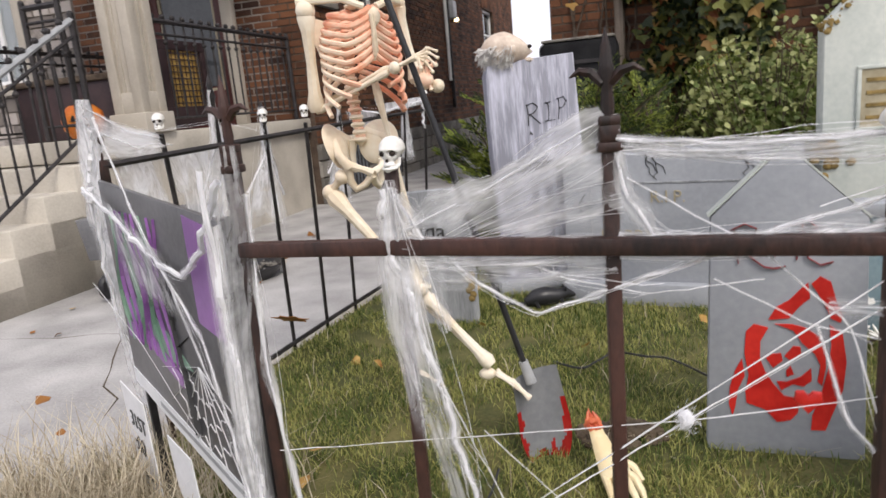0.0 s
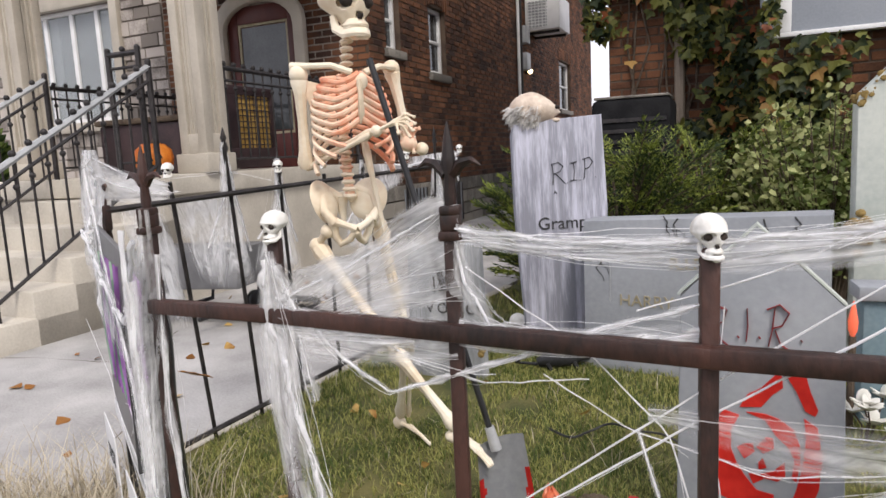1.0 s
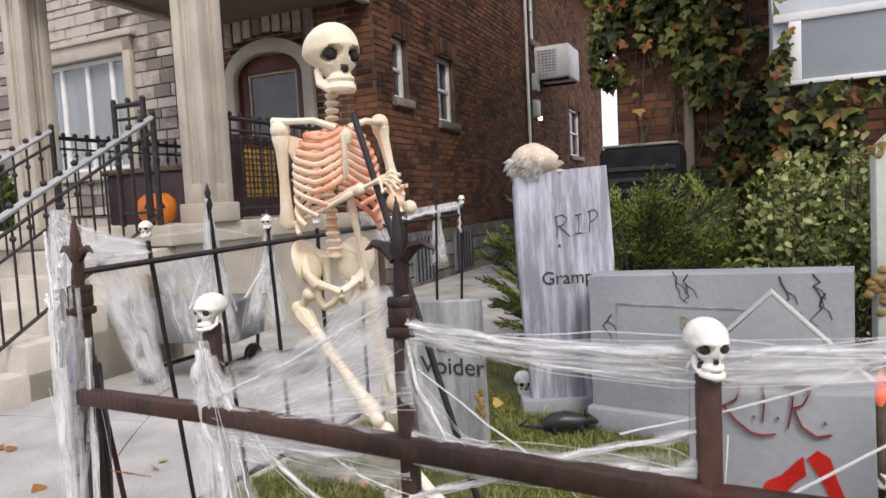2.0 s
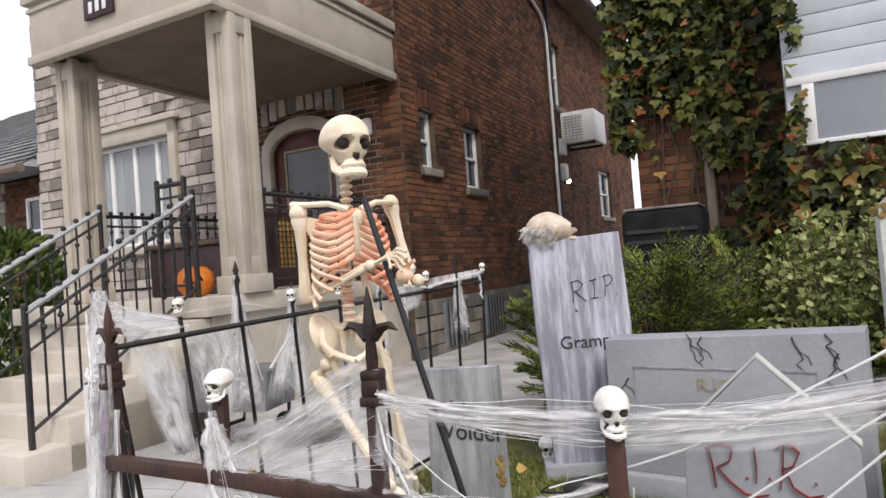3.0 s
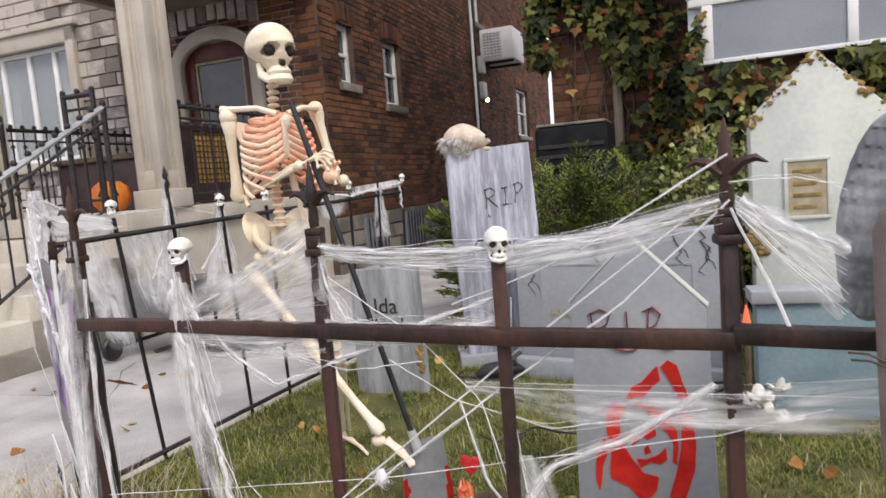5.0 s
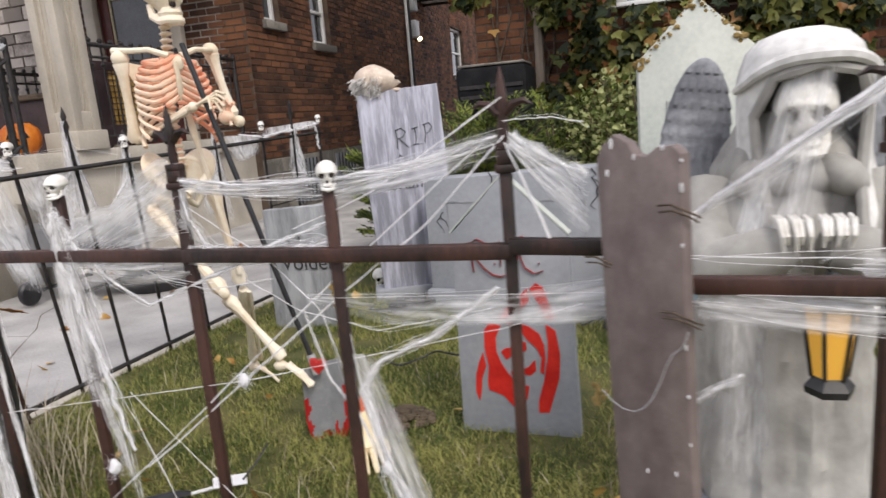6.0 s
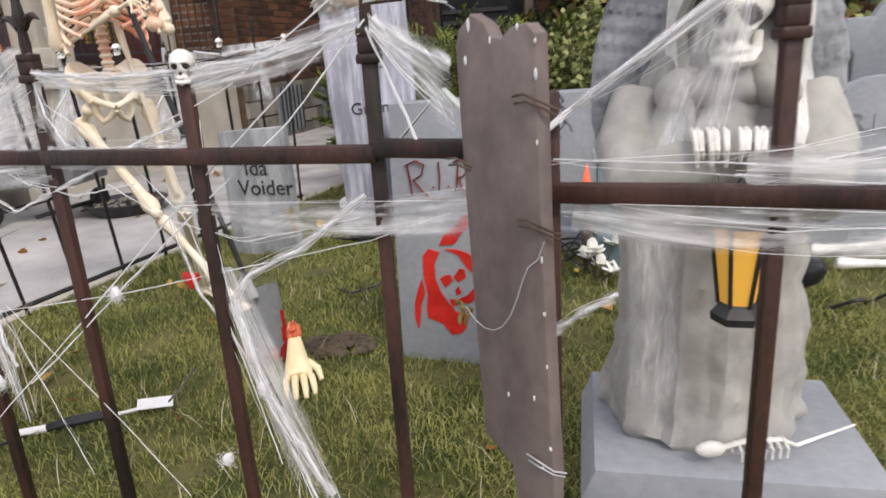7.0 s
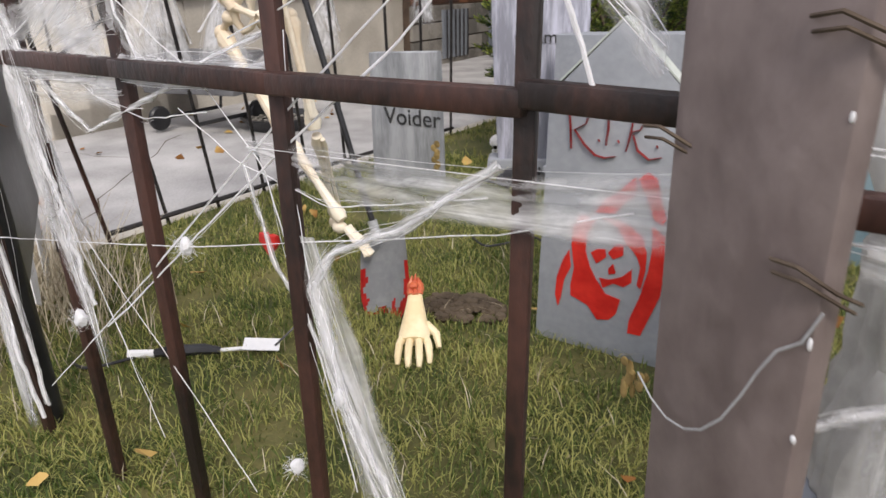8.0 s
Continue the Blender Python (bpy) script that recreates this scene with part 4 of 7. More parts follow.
for k in (-1, 1):
    tube(bm, [tw(0.018 * k, -0.1, 1.225), tw(0.07 * k, -0.085, 1.245), tw(0.12 * k, -0.04, 1.248), tw(0.155 * k, 0.0, 1.252)], [0.01, 0.0085, 0.009, 0.012], 8)
    prism(bm, [(k * 0.05, 1.21), (k * 0.11, 1.225), (k * 0.115, 1.2), (k * 0.07, 1.1), (k * 0.055, 1.14)], 0.055, 0.061, 0.0, T)
shl, shr = Vector((-0.324, 1.897, 1.228)), Vector((-0.11, 2.08, 1.25))
for s_ in (shl, shr):
    ball(bm, s_, 0.026, u=12, v=8)
ell, wrl, hal = (-0.335, 1.93, 0.972), (-0.12, 1.865, 1.055), (-0.05, 1.85, 1.088)
bone(bm, shl, ell, 0.0155, 1.6)
bone(bm, ell, wrl, 0.0068, 1.6)
bone(bm, Vector(ell) + Vector((0.01, 0.02, 0.02)), Vector(wrl) + Vector((0.0, 0.014, 0.012)), 0.006, 1.6)
hand_bones(bm, wrl, hal, [(0.012, 1.835, 1.092), (0.014, 1.83, 1.074), (0.008, 1.828, 1.056), (-0.002, 1.83, 1.04), (-0.03, 1.82, 1.05)], 0.0052)
elr = (-0.072, 2.1, 1.03)
bone(bm, shr, elr, 0.0155, 1.6)
bone(bm, elr, (-0.05, 2.0, 1.03), 0.009, 1.6)
hand_bones(bm, (-0.05, 2.0, 1.03), (-0.035, 1.95, 1.035), [(-0.07, 1.93, 1.06), (-0.045, 1.925, 1.078), (-0.02, 1.925, 1.08), (0.0, 1.935, 1.068), (-0.02, 1.94, 1.0)], 0.0065, 2)
ball(bm, (-0.038, 1.95, 1.028), (0.026, 0.022, 0.024), mi=2, u=8, v=6)
ball(bm, (-0.005, 1.97, 1.012), 0.019, u=8, v=6)
bone(bm, (-0.182, 2.0, 1.05), (-0.1, 2.03, 0.5), 0.0078, 1.6)
# pelvis
tp = lambda x, y, z: tw(x * 0.68 - 0.015, y * 0.85 + 0.02, 0.835 + (z - 0.84) * 0.95)
for k in (-1, 1):
    pts = [tp(0.02 * k, 0.045, 0.885), tp(0.07 * k, 0.035, 0.915), tp(0.115 * k, -0.01, 0.895), tp(0.12 * k, -0.045, 0.855), tp(0.085 * k, -0.05, 0.82)]
    tube(bm, pts, [0.02, 0.014, 0.012, 0.012, 0.016], 12)
    o = ball(bm, (0, 0, 0), (0.058, 0.009, 0.066), u=24, v=16)
    for v_ in o:
        v_.co.y += 4.2 * (v_.co.x ** 2 + v_.co.z ** 2)
    bmesh.ops.transform(bm, matrix=T @ Matrix.Translation((-0.012 + 0.06 * k, 0.02, 0.878)) @ pose(0, 0, 0, -14, 16 * k, -40 * k), verts=o)
    tube(bm, [tp(0.085 * k, -0.04, 0.83), tp(0.075 * k, -0.03, 0.78), tp(0.05 * k, -0.03, 0.752), tp(0.022 * k, -0.055, 0.765), tp(0.004 * k, -0.075, 0.79)], [0.016, 0.012, 0.011, 0.01, 0.011], 12)
    tube(bm, [tp(0.085 * k, -0.045, 0.825), tp(0.045 * k, -0.075, 0.812), tp(0.004 * k, -0.08, 0.798)], [0.014, 0.009, 0.012], 8)
tube(bm, [tp(0, 0.045, 0.9), tp(0, 0.06, 0.85), tp(0, 0.045, 0.795)], [0.034, 0.026, 0.008], 8, 0, 0.5)
hpl, hpr = tw(-0.085, 0.005, 0.79), tw(0.058, 0.02, 0.805)
knl, anl = Vector((-0.1, 1.875, 0.475)), Vector((0.085, 1.82, 0.258))
hl2 = Vector((-0.335, 1.965, 0.747))
ball(bm, hpl, 0.021, u=10, v=7)
ball(bm, hl2, 0.023, u=10, v=7)
bone(bm, hpl, hl2, 0.012, 1.2)
bone(bm, hl2, knl, 0.0165, 1.7)
ball(bm, knl + Vector((0.01, -0.02, 0)), (0.019, 0.014, 0.019), u=8, v=6)
bone(bm, knl + Vector((0.012, 0, -0.02)), anl, 0.0135, 1.7)
bone(bm, knl + Vector((-0.012, 0.015, -0.03)), anl + Vector((-0.015, 0.012, 0.01)), 0.0065, 1.7)
for i in range(5):
    a, b = anl + Vector((0.012, 0.006 * (i - 2), -0.02)), Vector((0.185 - 0.004 * abs(i - 1), 1.79 + 0.016 * (i - 2), 0.182 - 0.004 * i))
    bone(bm, a, a.lerp(b, 0.6) + Vector((0, 0, 0.008)), 0.006, 1.5, 6)
    bone(bm, a.lerp(b, 0.6) + Vector((0, 0, 0.008)), b, 0.0048, 1.5, 6)
ball(bm, anl + Vector((-0.012, 0.005, -0.025)), (0.024, 0.018, 0.018), u=8, v=6)
hr2 = Vector((-0.175, 2.085, 0.79))
knr, anr = Vector((-0.112, 2.06, 0.455)), Vector((-0.225, 2.36, 0.065))
ball(bm, hr2, 0.023, u=10, v=7)
bone(bm, hpr, hr2, 0.012, 1.2)
bone(bm, hr2, knr, 0.0165, 1.7)
bone(bm, knr + Vector((0, 0.01, -0.02)), anr, 0.0135, 1.7)
bone(bm, knr + Vector((0.02, 0.01, -0.03)), anr + Vector((0.03, 0.0, 0.0)), 0.0065, 1.7)
for i in range(5):
    a = anr + Vector((0, 0, -0.03))
    b = Vector((-0.09 - 0.012 * i, 2.24 + 0.018 * i, 0.012))
    bone(bm, a, a.lerp(b, 0.55) + Vector((0, 0, 0.012)), 0.006, 1.5, 6)
    bone(bm, a.lerp(b, 0.55) + Vector((0, 0, 0.012)), b, 0.0048, 1.5, 6)
ball(bm, anr + Vector((-0.01, 0.02, -0.035)), (0.026, 0.02, 0.025), u=8, v=6)
part("figure", bm, [BONE, SOCKET, BONE_RED], skeleton)

shovel = thing("shovel", Matrix(), "black-handled plastic shovel with blood-red blade edges stuck in the lawn", "shovel")
bm = B()
s0, s1 = Vector((-0.112, 1.872, 1.252)), Vector((0.19, 1.825, 0.2))
tube(bm, [s0, s1], 0.0086, 10)
part("handle", bm, BLACK, shovel, "black plastic shaft")
bm = B()
d = (s1 - s0).normalized()
n_, nr_, rows_ = 22, 30, []
side_ = Vector((0.97, 0.2, 0.25)).normalized()
nrm = side_.cross(d).normalized()
for i in range(nr_ + 1):
    t = i / nr_
    w = 0.072 * (0.9 + 0.2 * t) if t < 0.55 else 0.072 * 1.01 * math.sqrt(max(0.004, 1 - ((t - 0.55) / 0.46) ** 2))
    c = Vector((0.2, 1.83, 0.225)).lerp(Vector((0.235, 1.75, -0.025)), t)
    rows_.append([bm.verts.new(c + side_ * w * (2 * j / n_ - 1) + nrm * 0.03 * (1 - (2 * j / n_ - 1) ** 2)) for j in range(n_ + 1)])
for i in range(nr_):
    for j in range(n_):
        f = bm.faces.new((rows_[i][j], rows_[i][j + 1], rows_[i + 1][j + 1], rows_[i + 1][j]))
        edge = min(j, n_ - 1 - j) / n_ * 2
        f.material_index = 1 if (i > 9 and edge < 0.16 + 0.22 * noise.noise((i * 0.33, j * 0.2, 4))) or i > 24 + 5 * noise.noise((j * 0.4, 7, 0)) else 0
bmesh.ops.solidify(bm, geom=bm.faces[:], thickness=0.006)
part("blade", bm, [STEEL, RED], shovel, "grey blade with red painted edge")
bm = B()
tube(bm, [(0.172, 1.829, 0.262), (0.19, 1.824, 0.2)], [0.013, 0.016], 10)
part("socket", bm, STEEL, shovel)


# ---- gravestones ----
def stone(name, m, outline, depth, material, label, group="gravestones on the lawn"):
    s = thing(name, m, label, "gravestone", group)
    bm = B()
    prism(bm, outline, 0, depth, 0.008)
    part("slab", bm, material, s)
    return s


def patch(name, outline, m, material, parent, lift=0.004):
    bm = B()
    prism(bm, outline, -lift, 0.0005, 0)
    bmesh.ops.transform(bm, matrix=m, verts=bm.verts[:])
    return part(name, bm, material, parent, smooth=False)


gr = stone("gravestone", pose(0.143, 3.349, 0, 0, -1.0, 10), [(0.035, -0.03), (0.415, -0.03), (0.447, 0.7), (0.43, 1.143), (0.1, 1.13), (0.012, 1.118), (0.0, 1.07), (0.0, 0.7)], 0.11, FOAM_WASHED, "tall pale grey foam gravestone with dripping streaks and black writing")
bm = B()
box(bm, -0.02, -0.03, -0.03, 0.42, 0.13, 0.07, 0.01)
part("foot", bm, FOAM, gr)
for st in (((0.185, 0.925), (0.19, 0.87), (0.186, 0.825)), ((0.182, 0.92), (0.215, 0.93), (0.238, 0.91), (0.222, 0.885), (0.192, 0.875)), ((0.2, 0.876), (0.225, 0.85), (0.246, 0.828)),
           ((0.288, 0.925), (0.291, 0.88), (0.287, 0.838)), ((0.272, 0.922), (0.304, 0.927)), ((0.27, 0.838), (0.303, 0.84)),
           ((0.342, 0.94), (0.342, 0.89), (0.336, 0.84)), ((0.33, 0.935), (0.365, 0.945), (0.38, 0.922), (0.362, 0.896), (0.342, 0.89)),
           ((0.256, 0.832), (0.259, 0.83)), ((0.315, 0.84), (0.318, 0.838)), ((0.39, 0.85), (0.393, 0.848)), ((0.19, 0.78), (0.195, 0.795), (0.203, 0.78))):
    bm = B()
    tube(bm, [(x_, -0.001, z_) for x_, z_ in st], [0.0058] + [0.005] * (len(st) - 2) + [0.0064], 6, 0, 0.3)
    part("letter_stroke", bm, INK, gr, smooth=False)
text_on("lettering", "Gramps", 0.085, pose(0.105, -0.003, 0.61, 0, 0, 0), INK, gr)

hm = pose(0.447, 3.22, 0, 0, 0.0, -21)
ha = stone("gravestone", hm, [(0, -0.03), (0.985, -0.03), (0.985, 0.7), (0.0, 0.665)], 0.2, FOAM, "wide grey foam tomb slab with cracks and dull gold writing")
bm = B()
box(bm, -0.005, -0.06, -0.03, 0.96, -0.001, 0.1, 0.012)
part("plinth", bm, FOAM, ha)
bm = B()
for a in ((0.12, 0.545, 0.83, 0.552), (0.12, 0.3, 0.127, 0.545), (0.823, 0.3, 0.83, 0.545)):
    box(bm, a[0], -0.0035, a[1], a[2], 0.002, a[3])
part("carved_border", bm, FOAM_SPIDER, ha, smooth=False)
text_on("lettering", "R.I.P.", 0.075, pose(0.385, -0.003, 0.46), GOLDINK, ha)
text_on("lettering", "HARRY", 0.075, pose(0.165, -0.003, 0.285), GOLDINK, ha)
for k, (x0, z0) in enumerate(((0.36, 0.69), (0.42, 0.68), (0.86, 0.69), (0.9, 0.62), (0.1, 0.5), (0.75, 0.68))):
    r_ = random.Random(k)
    bm = B()
    p = Vector((x0, -0.0025, z0))
    pts = [p.copy()]
    for j in range(6):
        p = p + Vector((r_.uniform(-0.025, 0.025), 0, -r_.uniform(0.012, 0.03)))
        pts.append(p.copy())
    tube(bm, pts, [0.003, 0.0028, 0.0025, 0.002, 0.0018, 0.0015, 0.001], 4)
    tube(bm, [pts[2], pts[2] + Vector((0.03, 0, -0.02)), pts[2] + Vector((0.04, 0, -0.05))], 0.0015, 4)
    part("painted_crack", bm, INK, ha, smooth=False)

sm = pose(-0.322, 2.995, 0, 2, 0, -11.5)
sp = stone("gravestone", sm, [(-0.02, -0.03), (0.345, -0.03), (0.342, 0.615), (0.0, 0.6)], 0.05, FOAM_SPIDER, "small weathered grey foam gravestone with black capitals", )
text_on("lettering", "Ida", 0.105, pose(0.11, -0.003, 0.395), INK, sp)
text_on("lettering", "Voider", 0.105, pose(0.065, -0.003, 0.3), INK, sp)
bm = B()
for k in range(7):
    ball(bm, (0.325 + 0.01 * math.sin(k * 2.2), -0.001, 0.12 + 0.018 * k), (0.016, 0.004, 0.016), u=7, v=5)
part("rust_stain", bm, MOSS, sp, "brown stain along the edge")

rm = pose(0.655, 1.785, 0, 0, 0, -14.8)
rp = stone("gravestone", rm, [(-0.01, -0.02), (0.36, -0.02), (0.345, 0.62), (0.165, 0.8), (0.0, 0.63)], 0.045, FOAM, "grey foam gravestone with pointed top, red writing and hooded skull")
# sky light on the sloping top edges, painted as a paler strip
bm = B()
pa = [(-0.004, 0.63), (0.165, 0.798), (0.347, 0.618), (0.349, 0.622), (0.165, 0.804), (-0.007, 0.634)]
prism(bm, pa, 0.001, 0.046, 0)
part("skylit_edge", bm, FOAM_GREEN, rp, "paler strip with sky light painted along the top edge", False)
for strokes in ((((0.053, 0.603), (0.06, 0.56), (0.064, 0.512)), ((0.045, 0.596), (0.078, 0.612), (0.104, 0.6), (0.096, 0.572), (0.068, 0.556)), ((0.07, 0.556), (0.095, 0.525), (0.122, 0.503), (0.145, 0.499), (0.17, 0.505))),
                (((0.147, 0.607), (0.149, 0.565), (0.146, 0.528)),),
                (((0.205, 0.612), (0.2, 0.56), (0.193, 0.52)), ((0.188, 0.606), (0.214, 0.619), (0.234, 0.6), (0.22, 0.57), (0.198, 0.562)), ((0.206, 0.558), (0.218, 0.525), (0.245, 0.507), (0.272, 0.515))),
                (((0.127, 0.54), (0.131, 0.535)),), (((0.172, 0.542), (0.176, 0.537)),), (((0.258, 0.54), (0.262, 0.535)),)):
    bm = B()
    for st in strokes:
        n_ = len(st)
        tube(bm, [(x_, -0.0015, z_) for x_, z_ in st], [0.0042 + 0.0042 * math.sin(math.pi * (j_ + 0.5) / n_) if n_ > 2 else 0.006 for j_ in range(n_)], 8, 0, 0.2)
    part("lettering", bm, DARKRED, rp, smooth=False)
hood = [[(0.134, 0.367), (0.151, 0.4), (0.179, 0.418), (0.208, 0.452), (0.22, 0.463), (0.225, 0.424), (0.204, 0.405), (0.18, 0.372)],
        [(0.227, 0.46), (0.246, 0.479), (0.268, 0.466), (0.281, 0.419), (0.297, 0.377), (0.291, 0.363), (0.271, 0.373), (0.252, 0.418)],
        [(0.269, 0.355), (0.297, 0.335), (0.308, 0.263), (0.303, 0.188), (0.281, 0.118), (0.268, 0.076), (0.236, 0.075), (0.238, 0.114), (0.257, 0.177), (0.27, 0.245), (0.274, 0.304)],
        [(0.149, 0.356), (0.187, 0.356), (0.218, 0.347), (0.249, 0.324), (0.262, 0.289), (0.264, 0.245), (0.257, 0.197), (0.247, 0.206), (0.252, 0.251), (0.239, 0.28), (0.211, 0.307), (0.19, 0.34)],
        [(0.083, 0.334), (0.101, 0.355), (0.134, 0.346), (0.116, 0.309), (0.116, 0.264), (0.129, 0.227), (0.147, 0.197), (0.173, 0.164), (0.211, 0.157), (0.204, 0.118), (0.188, 0.098), (0.158, 0.091), (0.132, 0.123), (0.109, 0.132), (0.086, 0.14), (0.083, 0.168), (0.09, 0.216), (0.08, 0.276)],
        [(0.074, 0.261), (0.081, 0.215), (0.065, 0.175), (0.059, 0.127), (0.053, 0.102), (0.044, 0.133), (0.046, 0.181), (0.059, 0.229)],
        [(0.13, 0.265), (0.145, 0.276), (0.164, 0.279), (0.168, 0.26), (0.146, 0.239)],
        [(0.172, 0.272), (0.191, 0.299), (0.207, 0.297), (0.209, 0.273), (0.186, 0.258)],
        [(0.176, 0.233), (0.186, 0.246), (0.194, 0.224), (0.178, 0.217)],
        [(0.156, 0.203), (0.179, 0.203), (0.21, 0.218), (0.232, 0.242), (0.234, 0.209), (0.217, 0.193), (0.191, 0.197), (0.166, 0.179)]]
for o_ in hood:
    patch("red_stencil", o_, Matrix(), RED, rp)

# stones behind the angel
gm = pose(1.5, 3.0, 0, 0, 0, -6)
gs = stone("gravestone", gm, [(0.0, -0.03), (0.54, -0.03), (0.55, 1.12), (0.25, 1.4), (-0.01, 1.14)], 0.08, FOAM_GREEN, "tall greenish-white foam gravestone with gabled top and moss")
bm = B()
r_ = random.Random(5)
for k in range(190):
    t = r_.random()
    x, z = (0.25 - 0.26 * t, 1.4 - 0.26 * t) if k % 2 else (0.25 + 0.3 * t, 1.4 - 0.28 * t)
    s_ = r_.uniform(0.004, 0.012) * (1.5 if noise.noise((t * 6, k % 2, 0)) > 0 else 0.6)
    ball(bm, (x + r_.uniform(-0.012, 0.012), r_.uniform(-0.006, 0.03), z - 0.05 * r_.random() ** 2), (s_, s_ * 0.6, s_ * 0.8), u=6, v=4)
for k in range(26):
    ball(bm, (0.02 + r_.gauss(0, 0.03), -0.004, 0.62 + r_.gauss(0, 0.04)), (0.02, 0.012, 0.016), u=7, v=5)
tagged(part("moss", bm, MOSS, gs, "tufts of brown moss"), kind="stuff")
patch("plaque", [(0.13, 0.72), (0.28, 0.72), (0.28, 0.95), (0.13, 0.95)], Matrix(), GOLDINK, gs, 0.008)
bm = B()
for a in ((0.115, 0.705, 0.295, 0.72), (0.115, 0.95, 0.295, 0.965), (0.115, 0.72, 0.13, 0.95), (0.28, 0.72, 0.295, 0.95)):
    box(bm, a[0], -0.014, a[1], a[2], 0.0, a[3], 0.003)
part("plaque_frame", bm, FOAM_GREEN, gs)
for k in range(4):
    patch("plain_bar", [(0.15, 0.9 - 0.05 * k), (0.26 - 0.02 * (k % 2), 0.9 - 0.05 * k), (0.26 - 0.02 * (k % 2), 0.915 - 0.05 * k), (0.15, 0.915 - 0.05 * k)], Matrix.Translation((0, -0.008, 0)), MOSS, gs)
tl_ = stone("gravestone", pose(1.36, 2.55, 0, 0, 0, -8), [(0, -0.02), (0.5, -0.02), (0.5, 0.44), (0.0, 0.44)], 0.1, FOAM_BLUE, "low teal-grey foam tomb block with pale cap")
bm = B()
box(bm, -0.02, -0.02, 0.44, 0.52, 0.12, 0.49, 0.006)
part("cap", bm, FOAM, tl_)
ss = stone("gravestone", pose(1.2, 3.0, 0, 0, 0, -6), [(0, -0.02), (0.19, -0.02), (0.19, 0.68), (0, 0.68)], 0.06, FOAM, "narrow grey foam gravestone")
rr_ = stone("gravestone", pose(2.46, 2.98, 0, 0, 0, -14), [(0.04, -0.02), (0.75, -0.02), (0.75, 0.75), (0.79, 0.75), (0.79, 0.93), (0.7, 0.93)] + [(0.4 + 0.29 * math.cos(radians(a)), 0.93 + 0.14 * math.sin(radians(a))) for a in range(15, 180, 15)] + [(0.1, 0.93), (0.0, 0.93), (0.0, 0.83), (0.04, 0.78)], 0.08, FOAM, "blue-grey shouldered foam gravestone with a carved ring")
bm = B()
tube(bm, [(0.42 + 0.23 * math.cos(radians(a)), 0.0, 0.66 + 0.23 * math.sin(radians(a))) for a in range(0, 361, 15)], 0.012, 6)
part("carved_ring", bm, FOAM_SPIDER, rr_)
for z, w in ((0.7, 0.3), (0.48, 0.2)):
    patch("plain_bar", [(0.42 - w / 2, z), (0.42 + w / 2, z), (0.42 + w / 2, z + 0.07), (0.42 - w / 2, z + 0.07)], Matrix(), FOAM_SPIDER, rr_)
bm = B()
for k in range(5):
    tube(bm, [(0.28 + 0.02 * k, -0.004, 0.6 - 0.012 * k), (0.42, -0.008, 0.575 - 0.012 * k), (0.56 - 0.02 * k, -0.004, 0.6 - 0.012 * k)], 0.006, 5)
part("carved_garland", bm, FOAM_SPIDER, rr_)
ip = stone("gravestone", pose(2.25, 2.7, 0, 0, 0, -12), [(0, -0.02), (0.43, -0.02), (0.43, 0.52)] + [(0.215 + 0.215 * math.cos(radians(a)), 0.52 + 0.19 * math.sin(radians(a))) for a in range(15, 180, 15)] + [(0, 0.52)], 0.06, FOAM, "round-topped blue-grey foam gravestone with carved letters")
text_on("lettering", "R.I.P.", 0.1, pose(0.11, -0.003, 0.5), FOAM_SPIDER, ip)

# ---- board, sign, angel and small things ----
plank = thing("hanging_board", pose(0.91, 0.672, -0.012, 0, 0, -45) @ Matrix.Diagonal((1.12, 1, 1, 1)), "broken taupe board with chipped edges wired to the fence", "board")
bm = B()
prism(bm, [(0.0, 0.915), (0.006, 0.932), (0.022, 0.946), (0.04, 0.936), (0.048, 0.922), (0.06, 0.92), (0.072, 0.93), (0.09, 0.932), (0.1, 0.922), (0.103, 0.75), (0.107, 0.6), (0.111, 0.5), (0.114, 0.44), (0.112, 0.39), (0.1, 0.372), (0.075, 0.368), (0.062, 0.385), (0.056, 0.43), (0.03, 0.448), (0.016, 0.455), (0.01, 0.6), (0.004, 0.75)], -0.004, 0.016, 0.003)
part("plank", bm, WOOD, plank)
for x, z in ((0.096, 0.86), (0.098, 0.735), (0.102, 0.455), (0.004, 0.79)):
    bm = B()
    tube(bm, [(x - 0.022, -0.006, z + 0.004), (x - 0.005, -0.011, z + 0.007), (x + 0.012, -0.004, z - 0.002), (x + 0.016, 0.012, z - 0.01)], 0.0013, 5)
    tube(bm, [(x - 0.02, -0.006, z - 0.003), (x - 0.002, -0.011, z), (x + 0.012, -0.002, z - 0.008), (x + 0.014, 0.012, z - 0.016)], 0.0012, 5)
    part("wire_loop", bm, BARK if z > 0.5 else STEEL, plank, "twisted wire tie")
bm = B()
tube(bm, [(0.0, -0.008, 0.62), (0.015, -0.01, 0.609), (0.03, -0.012, 0.604), (0.044, -0.012, 0.605), (0.056, -0.012, 0.613), (0.067, -0.011, 0.629), (0.076, -0.01, 0.652), (0.083, -0.01, 0.673), (0.09, -0.009, 0.69), (0.1, -0.006, 0.7), (0.106, -0.004, 0.72)], 0.0007, 5)
part("twine", bm, STEEL, plank, "loop of grey twine")
